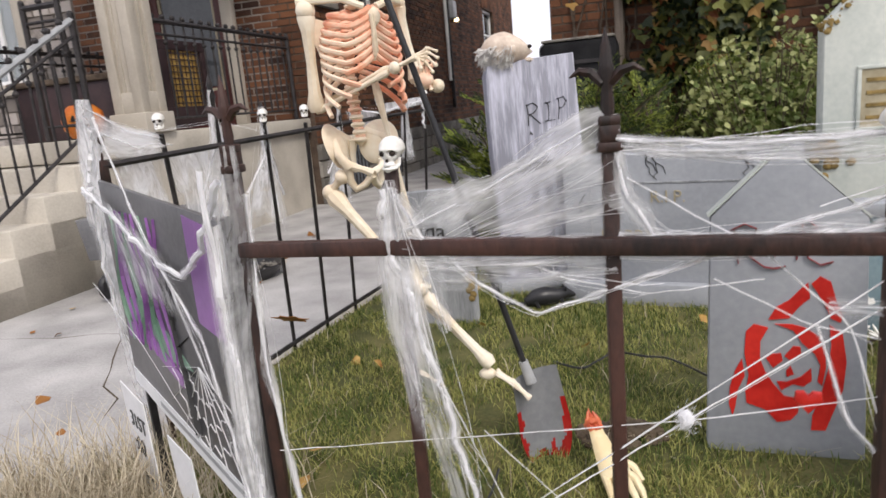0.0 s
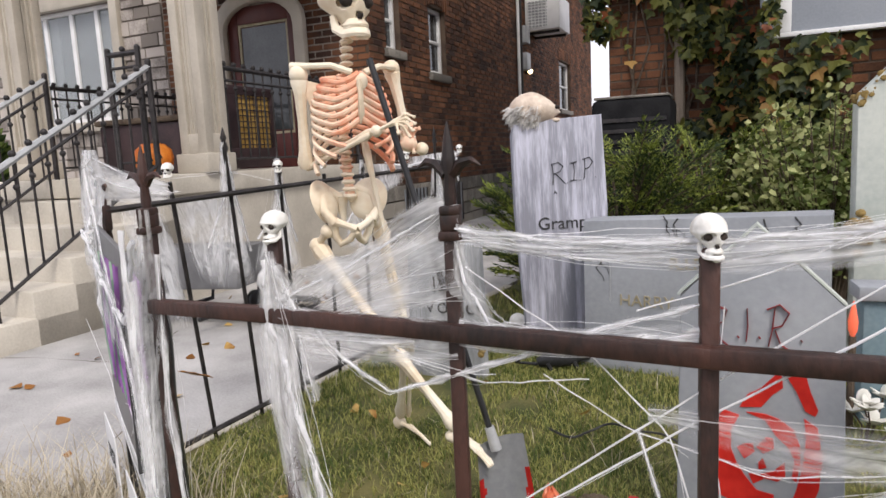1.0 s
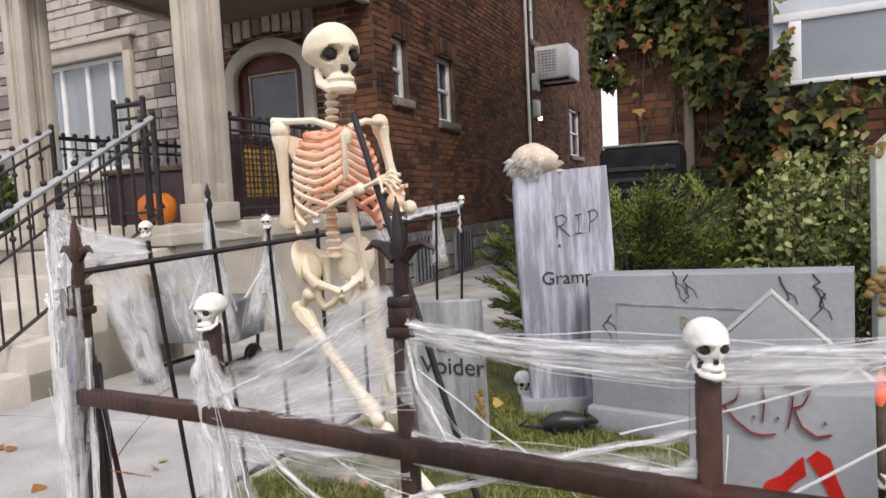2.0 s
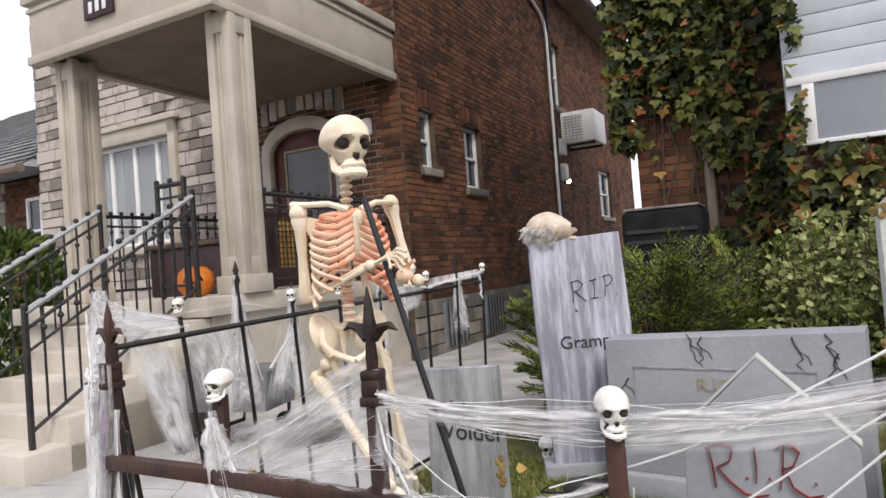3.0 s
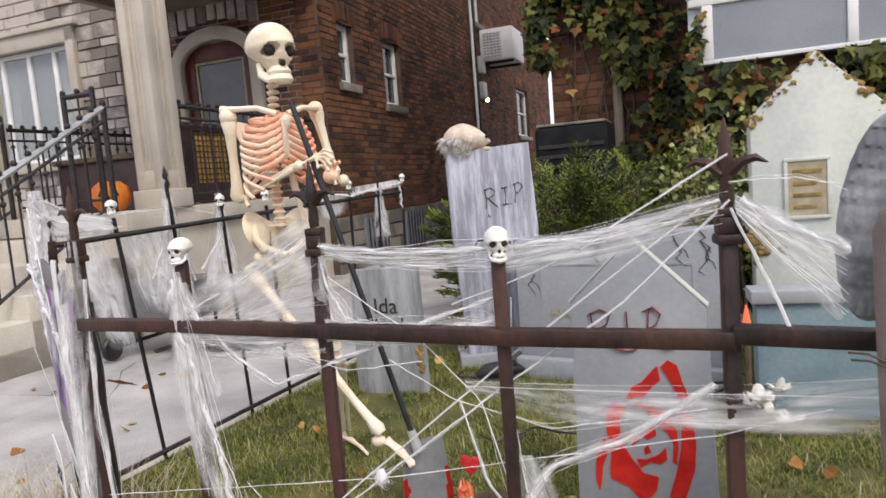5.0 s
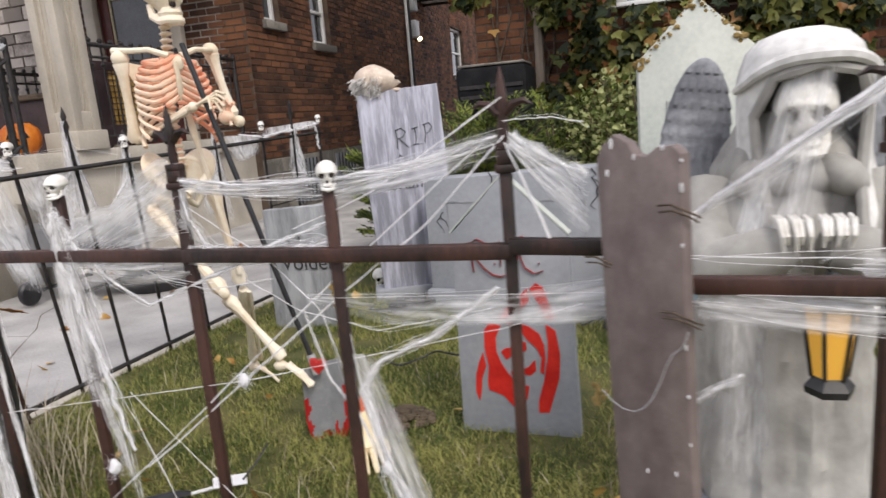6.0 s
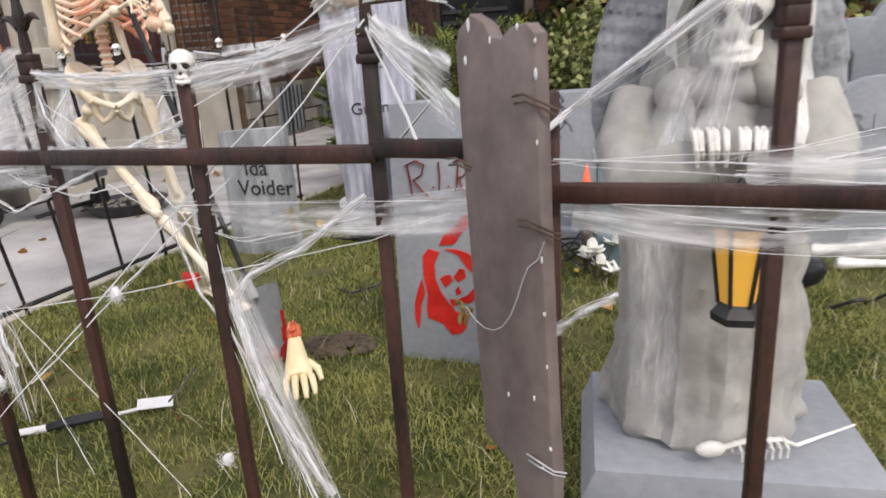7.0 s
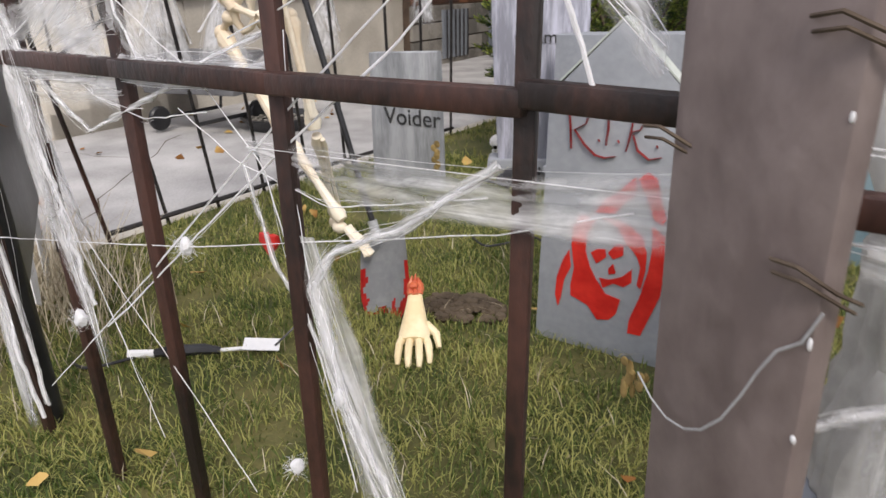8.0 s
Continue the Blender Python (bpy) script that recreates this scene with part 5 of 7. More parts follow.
for k, (x, z, a) in enumerate(((0.085, 0.39, 1.6), (0.09, 0.535, 1), (0.055, 0.525, 0.7), (0.1, 0.45, 1), (0.014, 0.9, 1.3), (0.02, 0.935, 1.4), (0.1, 0.915, 1), (0.1, 0.82, 0.8), (0.103, 0.7, 0.8), (0.105, 0.64, 1.1), (0.107, 0.58, 0.7), (0.1, 0.885, 1.2), (0.11, 0.48, 1.2), (0.08, 0.929, 1.0), (0.047, 0.919, 0.8))):
    bm = B()
    ball(bm, (x, -0.0042, z), (0.0016 * a, 0.001, 0.0042 * a * (0.6 + 0.3 * (k % 3))), u=7, v=5)
    part("paint_chip", bm, PAPER, plank, "chip of white paint")
bm = B()
r_ = random.Random(3)
for k in range(14):
    ball(bm, (-0.004 + r_.gauss(0, 0.005), -0.006 + r_.gauss(0, 0.003), 0.612 + r_.gauss(0, 0.007)), (r_.uniform(0.002, 0.004), 0.002, r_.uniform(0.003, 0.007)), u=6, v=5)
part("bark_scrap", bm, MOSS, plank, "scrap of brown bark")

sign = thing("printed_sign", pose(-0.82, 1.655, 0.012, 0, 0, -46), "dark grey event sign printed with web, tree and purple swirls", "sign")
W = 0.76
bm = B()
prism(bm, [(0, 0.33), (W, 0.24), (W, 0.8), (0, 0.845)], 0, 0.012, 0.003)
part("board", bm, SIGNGREY, sign)
patch("printed_band", [(0.0, 0.332), (W, 0.242), (W, 0.29), (0.0, 0.37)], Matrix(), PAPER, sign, 0.002)
patch("printed_panel", [(0.57, 0.6), (0.71, 0.585), (0.71, 0.785), (0.57, 0.8)], Matrix(), PURPLE, sign, 0.002)
for k in range(9):
    bm = B()
    x0 = 0.06 + 0.04 * k
    tube(bm, [(x0 + 0.02 * math.sin(k + j * 0.9), -0.001, 0.78 - 0.04 * j) for j in range(9)], [0.004 + 0.004 * math.sin(j * 0.4) for j in range(9)], 4, 0, 0.15)
    part("printed_swirl", bm, PURPLE if k % 3 else MINT, sign, smooth=False)
patch("printed_hill", [(0.02, 0.56), (0.2, 0.58), (0.36, 0.53), (0.48, 0.48), (0.36, 0.47), (0.2, 0.52), (0.02, 0.51)], Matrix(), MINT, sign, 0.0016)
patch("printed_hill", [(0.03, 0.5), (0.2, 0.51), (0.4, 0.45), (0.4, 0.42), (0.2, 0.47), (0.03, 0.46)], Matrix(), PURPLE, sign, 0.0017)
bm = B()
tube(bm, [(0.46, -0.002, 0.34), (0.44, -0.002, 0.45), (0.41, -0.002, 0.55), (0.36, -0.002, 0.66)], [0.012, 0.009, 0.007, 0.002], 5, 0, 0.2)
for a, b_ in (((0.41, 0.55), (0.44, 0.7)), ((0.42, 0.52), (0.5, 0.56)), ((0.38, 0.61), (0.33, 0.64)), ((0.43, 0.48), (0.5, 0.47)), ((0.4, 0.57), (0.41, 0.66))):
    tube(bm, [(a[0], -0.002, a[1]), (b_[0], -0.002, b_[1])], [0.004, 0.001], 5, 0, 0.2)
part("printed_tree", bm, INK, sign, smooth=False)
bm = B()
hub = (0.52, 0.5)
for j in range(9):
    a = radians(195 + j * 18)
    tube(bm, [(hub[0], -0.002, hub[1]), (hub[0] + 0.26 * math.cos(a), -0.002, max(0.31, hub[1] + 0.24 * math.sin(a)))], 0.0012, 4, 0, 0.3)
for r_k in (0.08, 0.13, 0.18):
    tube(bm, [(hub[0] + r_k * (1 - 0.12 * (j % 2)) * math.cos(radians(195 + j * 9)), -0.002, max(0.31, hub[1] + r_k * (1 - 0.12 * (j % 2)) * math.sin(radians(195 + j * 9)))) for j in range(17)], 0.0012, 4, 0, 0.3)
part("printed_web", bm, PAPER, sign, smooth=False)
patch("plain_bar", [(0.2, 0.322), (0.66, 0.281), (0.66, 0.293), (0.2, 0.334)], Matrix.Translation((0, -0.002, 0)), STEEL, sign, 0.001)
for x, z in ((0.005, 0.0), (0.74, 0.0)):
    bm = B()
    box(bm, x, 0.012, -0.05, x + 0.02, 0.03, 0.795, 0.003)
    part("stake", bm, BLACK, sign, "black stake")
note = thing("paper_notice", pose(-0.9, 1.705, 0, 0, 0, -45), "white paper notice with black print hung under the sign", "notice")
bm = B()
prism(bm, [(0.02, 0.33), (0.2, 0.315), (0.225, 0.07), (0.06, 0.06)], -0.004, -0.001, 0)
part("sheet", bm, PAPER, note, smooth=False)
text_on("lettering", "31ST", 0.06, pose(0.07, -0.006, 0.225), INK, note, 0.0006)
text_on("lettering", ":00", 0.065, pose(0.075, -0.006, 0.155), INK, note, 0.0006)
patch("plain_bar", [(0.09, 0.09), (0.19, 0.093), (0.19, 0.105), (0.09, 0.102)], Matrix.Translation((0, -0.005, 0)), INK, note, 0.001)
bm = B()
prism(bm, [(0.36, 0.29), (0.5, 0.28), (0.52, 0.14), (0.44, 0.1), (0.38, 0.17)], -0.004, -0.001, 0)
part("torn_sheet", bm, PAPER, note, smooth=False)
wrapped = thing("wrapped_post", pose(-0.285, 1.115, 0), "black plastic-wrapped post beside the corner of the fence", "post")
bm = B()
lathe(bm, [(0.02, -0.05), (0.024, 0.1), (0.019, 0.3), (0.025, 0.45), (0.02, 0.6), (0.024, 0.72), (0.014, 0.82)], 10, bulge=lambda a: 1 + 0.16 * math.sin(5 * a))
part("wrap", bm, BLACK, wrapped)

# angel on its pedestal
ped = thing("pedestal", pose(1.375, 1.13, 0, 0, 0, -8), "grey painted foam pedestal under the angel", "pedestal")
bm = B()
prism(bm, [(-0.27, -0.03), (0.27, -0.03), (0.27, 0.1), (0.245, 0.16), (-0.245, 0.16), (-0.27, 0.1)], -0.19, 0.2, 0.01)
part("block", bm, FOAM, ped)
angel = thing("angel_statue", pose(1.348, 1.16, 0.16, 0, 0, -13) @ Matrix.Diagonal((0.93, 0.97, 1.0, 1)), "grey hooded angel statue with dark wings draped in gauze", "statue")
bm = B()
prof = [(0.19, 0.0), (0.2, 0.015), (0.192, 0.08), (0.178, 0.2), (0.168, 0.32), (0.16, 0.42), (0.162, 0.5), (0.165, 0.56), (0.158, 0.62), (0.135, 0.68), (0.1, 0.73), (0.07, 0.77)]
prof = [tuple(a_ + (b_ - a_) * q_ / 4 for a_, b_ in zip(p0, p1)) for p0, p1 in zip(prof, prof[1:]) for q_ in range(4)] + [prof[-1]]
lathe(bm, prof, 96, Matrix.Diagonal((1, 0.78, 1, 1)), 1, lambda a: 1 + 0.045 * math.sin(7 * a) + 0.035 * math.sin(13 * a + 1) + 0.018 * math.sin(29 * a))
# creases of the cloth
for v_ in bm.verts:
    k_ = 0.03 * noise.noise(v_.co * 7) + 0.028 * noise.noise(Vector((v_.co.x * 10, v_.co.y * 10, v_.co.z * 26))) + 0.012 * noise.noise(v_.co * 40)
    v_.co.x *= 1 + k_ * 3.0
    v_.co.y *= 1 + k_ * 3.0
for sx in (-1, 1):
    tube(bm, [(0.14 * sx, -0.02, 0.63), (0.165 * sx, -0.07, 0.55), (0.145 * sx, -0.15, 0.5), (0.07 * sx, -0.2, 0.54), (0.02 * sx, -0.21, 0.55)], [0.06, 0.062, 0.058, 0.046, 0.03], 12, 1)
    for j in range(5):
        q_ = (0.012 + 0.0125 * j + 0.002 * math.sin(3 * j + sx)) * sx
        tube(bm, [(q_, -0.2, 0.6), (q_ * 0.95, -0.235, 0.598), (q_ * 0.9, -0.252, 0.575), (q_ * 0.85, -0.245, 0.55 + 0.006 * ((j * 2 + (sx > 0)) % 4))], [0.0045, 0.006, 0.0048, 0.0032], 7, 3)
    # wing: rows of short feathers above long ones
    o = ball(bm, (0, 0, 0), (0.076, 0.034, 0.2), mi=2, u=72, v=72)
    for v_ in o:
        row = (0.2 - v_.co.z) * (30 if v_.co.z > 0 else 18)
        col = (v_.co.x + 0.1) * 52 + 0.5 * (int(row) % 2)
        up = (row % 1) * (1 - (2 * (col % 1) - 1) ** 2)
        v_.co.y -= 0.006 * up
        v_.co.x *= 1 + 0.05 * up
    bmesh.ops.transform(bm, matrix=Matrix.Translation((0.17 * sx, 0.15, 0.69)) @ pose(0, 0, 0, 0, -8 * sx, 0), verts=o)
# hooded cloak: a shell open to the front
HC = [(0.0, 0.004, 0.0), (0.003, 0.042, 0.0), (0.014, 0.078, 0.0), (0.036, 0.103, 0.0), (0.07, 0.116, 0.0), (0.085, 0.12, 0.62), (0.15, 0.122, 0.95), (0.22, 0.12, 0.9), (0.27, 0.13, 0.66), (0.33, 0.155, 0.5), (0.4, 0.178, 0.46), (0.46, 0.19, 0.46)]
HC = [tuple(HC[i][c] + (HC[i + 1][c] - HC[i][c]) * (q_ / 3) for c in range(3)) for i in range(len(HC) - 1) for q_ in range(3)] + [HC[-1]]
lay = []
for k, (dz, rad, gap) in enumerate(HC):
    ring = []
    for j in range(41):
        a = -math.pi / 2 + gap + (math.tau - 2 * gap) * j / 40
        q = rad * (1 + 0.035 * math.sin(7 * a + k * 0.13) * (0.3 + k * 0.033))
        fwd = -0.03 * max(0.0, -math.sin(a)) * (1 - 0.8 * min(1.0, max(0.0, (k - 15) / 8)))
        ring.append(bm.verts.new((0.02 + q * math.cos(a), -0.015 + fwd + q * 0.95 * math.sin(a), 0.915 - dz)))
    lay.append(ring)
for r0, r1 in zip(lay, lay[1:]):
    for j in range(40):
        f = bm.faces.new((r0[j], r0[j + 1], r1[j + 1], r1[j]))
        f.material_index = 5
for e_ in (0, 40):
    tube(bm, [r_k[e_].co.copy() for r_k in lay[10:]], 0.01, 7, 1)
skull_on(bm, (0.012, -0.09, 0.757), 0.165, -12, 3, 4)
for k in range(4):
    ball(bm, (0.05 * (k - 1.5), -0.085 - 0.012 * (k % 2), 0.655), (0.05, 0.05, 0.034), pose(0, 0, 0, 0, 20 * (k - 1.5), 0), 1, 14, 9)
tube(bm, [(0.02 + 0.128 * math.cos(radians(a_)), -0.03 + 0.135 * math.sin(radians(a_)), 0.86 - 0.05 * abs(math.cos(radians(a_))) ** 3) for a_ in range(190, 351, 10)], [0.007 + 0.006 * math.sin(radians((a_ - 190) * 1.125)) for a_ in range(190, 351, 10)], 8, 5)
part("figure", bm, [STATUE, CLOTH, WING, BONE_WHITE, SOCKET, VEILCLOTH], angel)

lant = thing("lantern", pose(1.3, 0.885, 0.485, 0, 0, -10), "black lantern with amber panes hung before the angel's robe", "lantern")
bm = B()
lathe(bm, [(0.036, 0.0), (0.038, 0.012), (0.03, 0.022), (0.024, 0.03)], 6)
part("base", bm, BLACK, lant)
bm = B()
lathe(bm, [(0.026, 0.03), (0.042, 0.15)], 6)
part("pane", bm, AMBER, lant, "amber translucent pane", False)
for k in range(6):
    a = k * math.tau / 6
    bm = B()
    tube(bm, [(0.027 * math.cos(a), 0.027 * math.sin(a), 0.028), (0.043 * math.cos(a), 0.043 * math.sin(a), 0.152)], 0.0035, 5)
    part("corner_bar", bm, BLACK, lant)
bm = B()
lathe(bm, [(0.05, 0.15), (0.048, 0.16), (0.02, 0.19), (0.008, 0.2)], 6)
tube(bm, [(0, 0, 0.195), (-0.01, 0, 0.21), (0, 0, 0.225), (0.01, 0, 0.21), (0, 0, 0.195)], 0.0025, 5)
part("cap", bm, BLACK, lant)

rat = thing("rat_skeleton", pose(1.4, 1.0, 0.162, 0, 0, 8), "small white plastic rat skeleton with long tail on the pedestal", "skeleton")
bm = B()
tube(bm, [(-0.07, 0, 0.03), (-0.02, 0, 0.04), (0.04, 0, 0.035), (0.07, 0, 0.02), (0.2, 0.03, 0.03)], [0.006, 0.005, 0.005, 0.004, 0.002], 6)
for k in range(7):
    for sy in (-1, 1):
        tube(bm, [(-0.04 + 0.014 * k, 0, 0.038), (-0.042 + 0.014 * k, 0.02 * sy, 0.03), (-0.04 + 0.014 * k, 0.016 * sy, 0.008)], 0.0026, 5)
ball(bm, (-0.09, 0, 0.03), (0.028, 0.015, 0.015), u=10, v=7)
part("figure", bm, BONE_WHITE, rat)

hand = thing("severed_forearm_prop", pose(0.345, 1.69, 0, 0, 0, 18), "pale latex severed palm and fingers prop with bloody wrist on the grass", "prop")
bm = B()
tube(bm, [(0, 0.03, 0.13), (0.0, 0.0, 0.105), (0.0, -0.04, 0.075), (0, -0.085, 0.05), (0, -0.105, 0.042)], [0.016, 0.021, 0.03, 0.04, 0.034], 12, 0, 0.55)
for k in range(6):
    tube(bm, [(0.014 * math.sin(k), 0.012 + 0.01 * math.cos(k), 0.118), (0.016 * math.sin(k + 0.3), 0.03, 0.135), (0.008 * math.sin(k), 0.045 + 0.008 * math.cos(2 * k), 0.15 + 0.012 * math.sin(3 * k))], [0.009, 0.007, 0.002], 6, 1)
for k in range(7):
    ball(bm, (0.014 * math.sin(k * 2), 0.025 + 0.004 * (k % 3), 0.125 + 0.01 * math.cos(k * 2)), (0.011, 0.016, 0.01), mi=1, u=7, v=5)
for k, (x, l_) in enumerate(((-0.032, 0.07), (-0.011, 0.085), (0.011, 0.082), (0.031, 0.066))):
    tube(bm, [(x * 0.9, -0.09, 0.045), (x * 1.15, -0.09 - l_ * 0.45, 0.042), (x * 1.25, -0.09 - l_ * 0.8, 0.022), (x * 1.25, -0.09 - l_, 0.008)], [0.0105, 0.0098, 0.0088, 0.006], 8)
tube(bm, [(0.028, -0.05, 0.06), (0.055, -0.075, 0.045), (0.062, -0.105, 0.022)], [0.012, 0.011, 0.007], 8)
part("figure", bm, [LATEX, GORE], hand)
tagged(hand, "pale latex severed limb prop with bloody wrist on the grass")

mask = thing("old_man_mask", pose(0.225, 3.41, 1.19, 0, 0, 10), "bald pale latex mask with grey hair on the tall gravestone", "mask")
bm = B()
for v_ in ball(bm, (0, 0, 0), 1, u=30, v=22):
    x, y, z = v_.co
    nose_ = math.exp(-((x - 0.93) / 0.16) ** 2 - ((z + 0.12) / 0.16) ** 2 - (y / 0.3) ** 2)
    brow = math.exp(-((x - 0.8) / 0.2) ** 2 - ((z - 0.25) / 0.12) ** 2)
    v_.co = Vector((0.115 * x * (1 + 0.12 * brow + 0.22 * nose_), 0.085 * y, 0.082 * z * (1 - 0.25 * max(0.0, x)) - 0.012 * max(0.0, x)))
ball(bm, (0.018, -0.082, -0.012), (0.017, 0.012, 0.026), pose(0, 0, 0, 0, 20, 0), 0, 12, 8)
ball(bm, (0.108, -0.038, 0.004), (0.014, 0.014, 0.009), mi=1, u=8, v=6)
ball(bm, (0.105, -0.01, -0.058), (0.03, 0.045, 0.014), u=12, v=7)
r_ = random.Random(2)
for k in range(420):
    a, b_ = r_.uniform(115, 285), r_.uniform(-58, 12)
    p = Vector((0.112 * math.cos(radians(a)) * math.cos(radians(b_)), 0.083 * math.sin(radians(a)) * math.cos(radians(b_)), 0.08 * math.sin(radians(b_))))
    q = p * 1.12 + Vector((-0.014 + r_.gauss(0, 0.008), r_.gauss(0, 0.008), -r_.uniform(0.008, 0.04)))
    tube(bm, [p * 0.98, p.lerp(q, 0.5) * 1.04, q], [0.0022, 0.0018, 0.0006], 4, 2)
part("figure", bm, [MASK, SOCKET, HAIR], mask)


def small_skull(m, s, label):
    t = thing("ground_skull", m, label, "skull")
    b_ = B()
    skull_on(b_, (0, 0, s * 0.45), s, 20)
    part("skull", b_, [BONE_WHITE, SOCKET], t)


small_skull(pose(0.1, 3.66, 0), 0.13, "weathered white skull on the grass by the gravestone")
blackrat = thing("rat_figure", pose(0.33, 3.1, 0, 0, 0, 12), "black plastic rat on the grass before the tomb", "rat")
bm = B()
tube(bm, [(-0.1, 0, 0.035), (-0.05, 0, 0.05), (0.0, 0, 0.055), (0.06, 0, 0.05), (0.1, 0, 0.06), (0.14, 0, 0.045)], [0.02, 0.042, 0.045, 0.035, 0.026, 0.008], 10)
tube(bm, [(-0.1, 0, 0.03), (-0.17, 0.03, 0.03), (-0.2, -0.02, 0.05), (-0.16, -0.05, 0.09)], [0.008, 0.006, 0.005, 0.002], 6)
for sy in (-1, 1):
    ball(bm, (0.09, 0.02 * sy, 0.085), (0.008, 0.012, 0.014), u=8, v=6)
    for x in (-0.06, 0.06):
        tube(bm, [(x, 0.03 * sy, 0.04), (x + 0.02, 0.04 * sy, 0.0)], [0.014, 0.007], 6)
part("figure", bm, BLACK, blackrat)

for pos, a, l_ in (((2.2, 2.55, 0.05), 8, 0.34), ((2.24, 2.42, 0.035), -6, 0.32)):
    bn = thing("long_bone", pose(*pos, 0, 0, a), "white plastic leg bone lying on the grass", "bone", "bones on the lawn")
    bm = B()
    bone(bm, (0, 0, 0), (l_, 0, -0.005), 0.018, 1.5, 10)
    for sy in (-1, 1):
        ball(bm, (l_, 0.016 * sy, 0), 0.022, u=8, v=6)
    part("bone", bm, BONE_WHITE, bn)

flow = thing("artificial_flowers", pose(1.33, 2.42, 0), "white artificial flowers with dark stems on the grass", "flowers")
r_ = random.Random(11)
for k in range(7):
    c = Vector((r_.uniform(-0.09, 0.09), r_.uniform(-0.12, 0.1), r_.uniform(0.04, 0.13)))
    bm = B()
    for j in range(6):
        a = j * math.tau / 6 + r_.random()
        d_ = Vector((math.cos(a), math.sin(a) * 0.5 - 0.4, 0.5)).normalized()
        o = ball(bm, (0, 0, 0), (0.03, 0.022, 0.005), u=9, v=6)
        bmesh.ops.transform(bm, matrix=Matrix.Translation(c + d_ * 0.022) @ d_.to_track_quat("X", "Z").to_matrix().to_4x4(), verts=o)
    part("blossom", bm, FLOWER, flow)
    bm = B()
    tube(bm, [c, c * 0.5 + Vector((0.01, 0, 0)), (c.x * 0.3, c.y * 0.3, 0.0)], 0.003, 5)
    part("stem", bm, BARK, flow)


def cable(pts, r, label, name="cable", m=BLACK):
    t = thing(name, Matrix(), label, "cable")
    b_ = B()
    fine = []
    for i in range(len(pts) - 1):
        p0, p1, p2, p3 = (Vector(pts[max(0, min(len(pts) - 1, i + k))]) for k in (-1, 0, 1, 2))
        for j in range(6):
            s_ = j / 6
            fine.append(0.5 * ((2 * p1) + (p2 - p0) * s_ + (2 * p0 - 5 * p1 + 4 * p2 - p3) * s_ * s_ + (3 * p1 - p0 - 3 * p2 + p3) * s_ ** 3))
    fine.append(Vector(pts[-1]))
    tube(b_, fine, r, 6)
    part("cord", b_, m, t)
    return t


r_ = random.Random(4)
cable([(0.3, 2.42, 0.01), (0.38, 2.3, 0.03), (0.45, 2.38, 0.02), (0.52, 2.4, 0.04), (0.6, 2.3, 0.06), (0.7, 2.36, 0.02), (0.78, 2.2, 0.02)], 0.004, "thin black cable snaking over the grass")
cable([(1.2 + 0.09 * math.sin(k * 1.4) + 0.01 * k, 2.65 + 0.1 * math.cos(k * 1.7), 0.02 + 0.05 * (k % 3)) for k in range(16)], 0.005, "tangled black cable behind the flowers")
cable([(1.9 + 0.06 * k, 2.05 + 0.07 * math.sin(k * 1.5), 0.03 + 0.035 * math.cos(k * 1.9)) for k in range(14)], 0.006, "coiled black cable over the grass")
spot = thing("ground_spotlight", pose(1.93, 2.15, 0, 0, 0, 30), "black garden spotlight beside the pedestal", "spotlight")
bm = B()
lathe(bm, [(0.04, 0), (0.055, 0.02), (0.05, 0.1), (0.02, 0.14)], 14, pose(0, 0, 0.08, 60, 0, 20))
part("head", bm, BLACK, spot)
bm = B()
tube(bm, [(0, 0.02, 0.1), (0.02, 0.05, 0.0)], 0.01, 6)
part("stake", bm, BLACK, spot)
plug = cable([(-0.42, 1.3, 0.01), (-0.33, 1.27, 0.03), (-0.28, 1.36, 0.015), (-0.22, 1.4, 0.02)], 0.004, "black extension cord with connector and white tag on the grass", "extension_cord")
bm = B()
tube(bm, [(-0.24, 1.385, 0.02), (-0.2, 1.4, 0.025), (-0.13, 1.43, 0.025), (-0.09, 1.445, 0.02)], [0.011, 0.015, 0.015, 0.009], 8)
part("connector", bm, BLACK, plug)
bm = B()
tube(bm, [(-0.3, 1.36, 0.02), (-0.24, 1.385, 0.02)], [0.012, 0.01], 8)
part("socket_end", bm, PAPER, plug, "white socket end")
bm = B()
tube(bm, [(-0.09, 1.445, 0.02), (-0.04, 1.47, 0.02)], 0.005, 6)
part("cord_end", bm, PAPER, plug, "white cord end")
bm = B()
box(bm, -0.045, -0.022, -0.001, 0.045, 0.022, 0.002, 0, pose(0.005, 1.485, 0.03, 12, 6, 24))
part("tag", bm, PAPER, plug, "white paper tag", False)
bm = B()
tube(bm, [(0.04, 1.49, 0.03), (0.07, 1.53, 0.06), (0.09, 1.58, 0.09)], 0.003, 5)
part("cord", bm, BLACK, plug)

heart = thing("red_plastic_heart", pose(0.475, 0.87, 0.585, 0, 0, -17) @ Matrix.Scale(0.75, 4), "small red plastic heart caught in the web on the fence", "ornament")
bm = B()
prism(bm, [(0, -0.02), (0.02, 0.002), (0.018, 0.016), (0.006, 0.017), (0, 0.01), (-0.006, 0.017), (-0.018, 0.016), (-0.02, 0.002)], -0.006, 0.006, 0.003)
part("heart", bm, RED, heart)

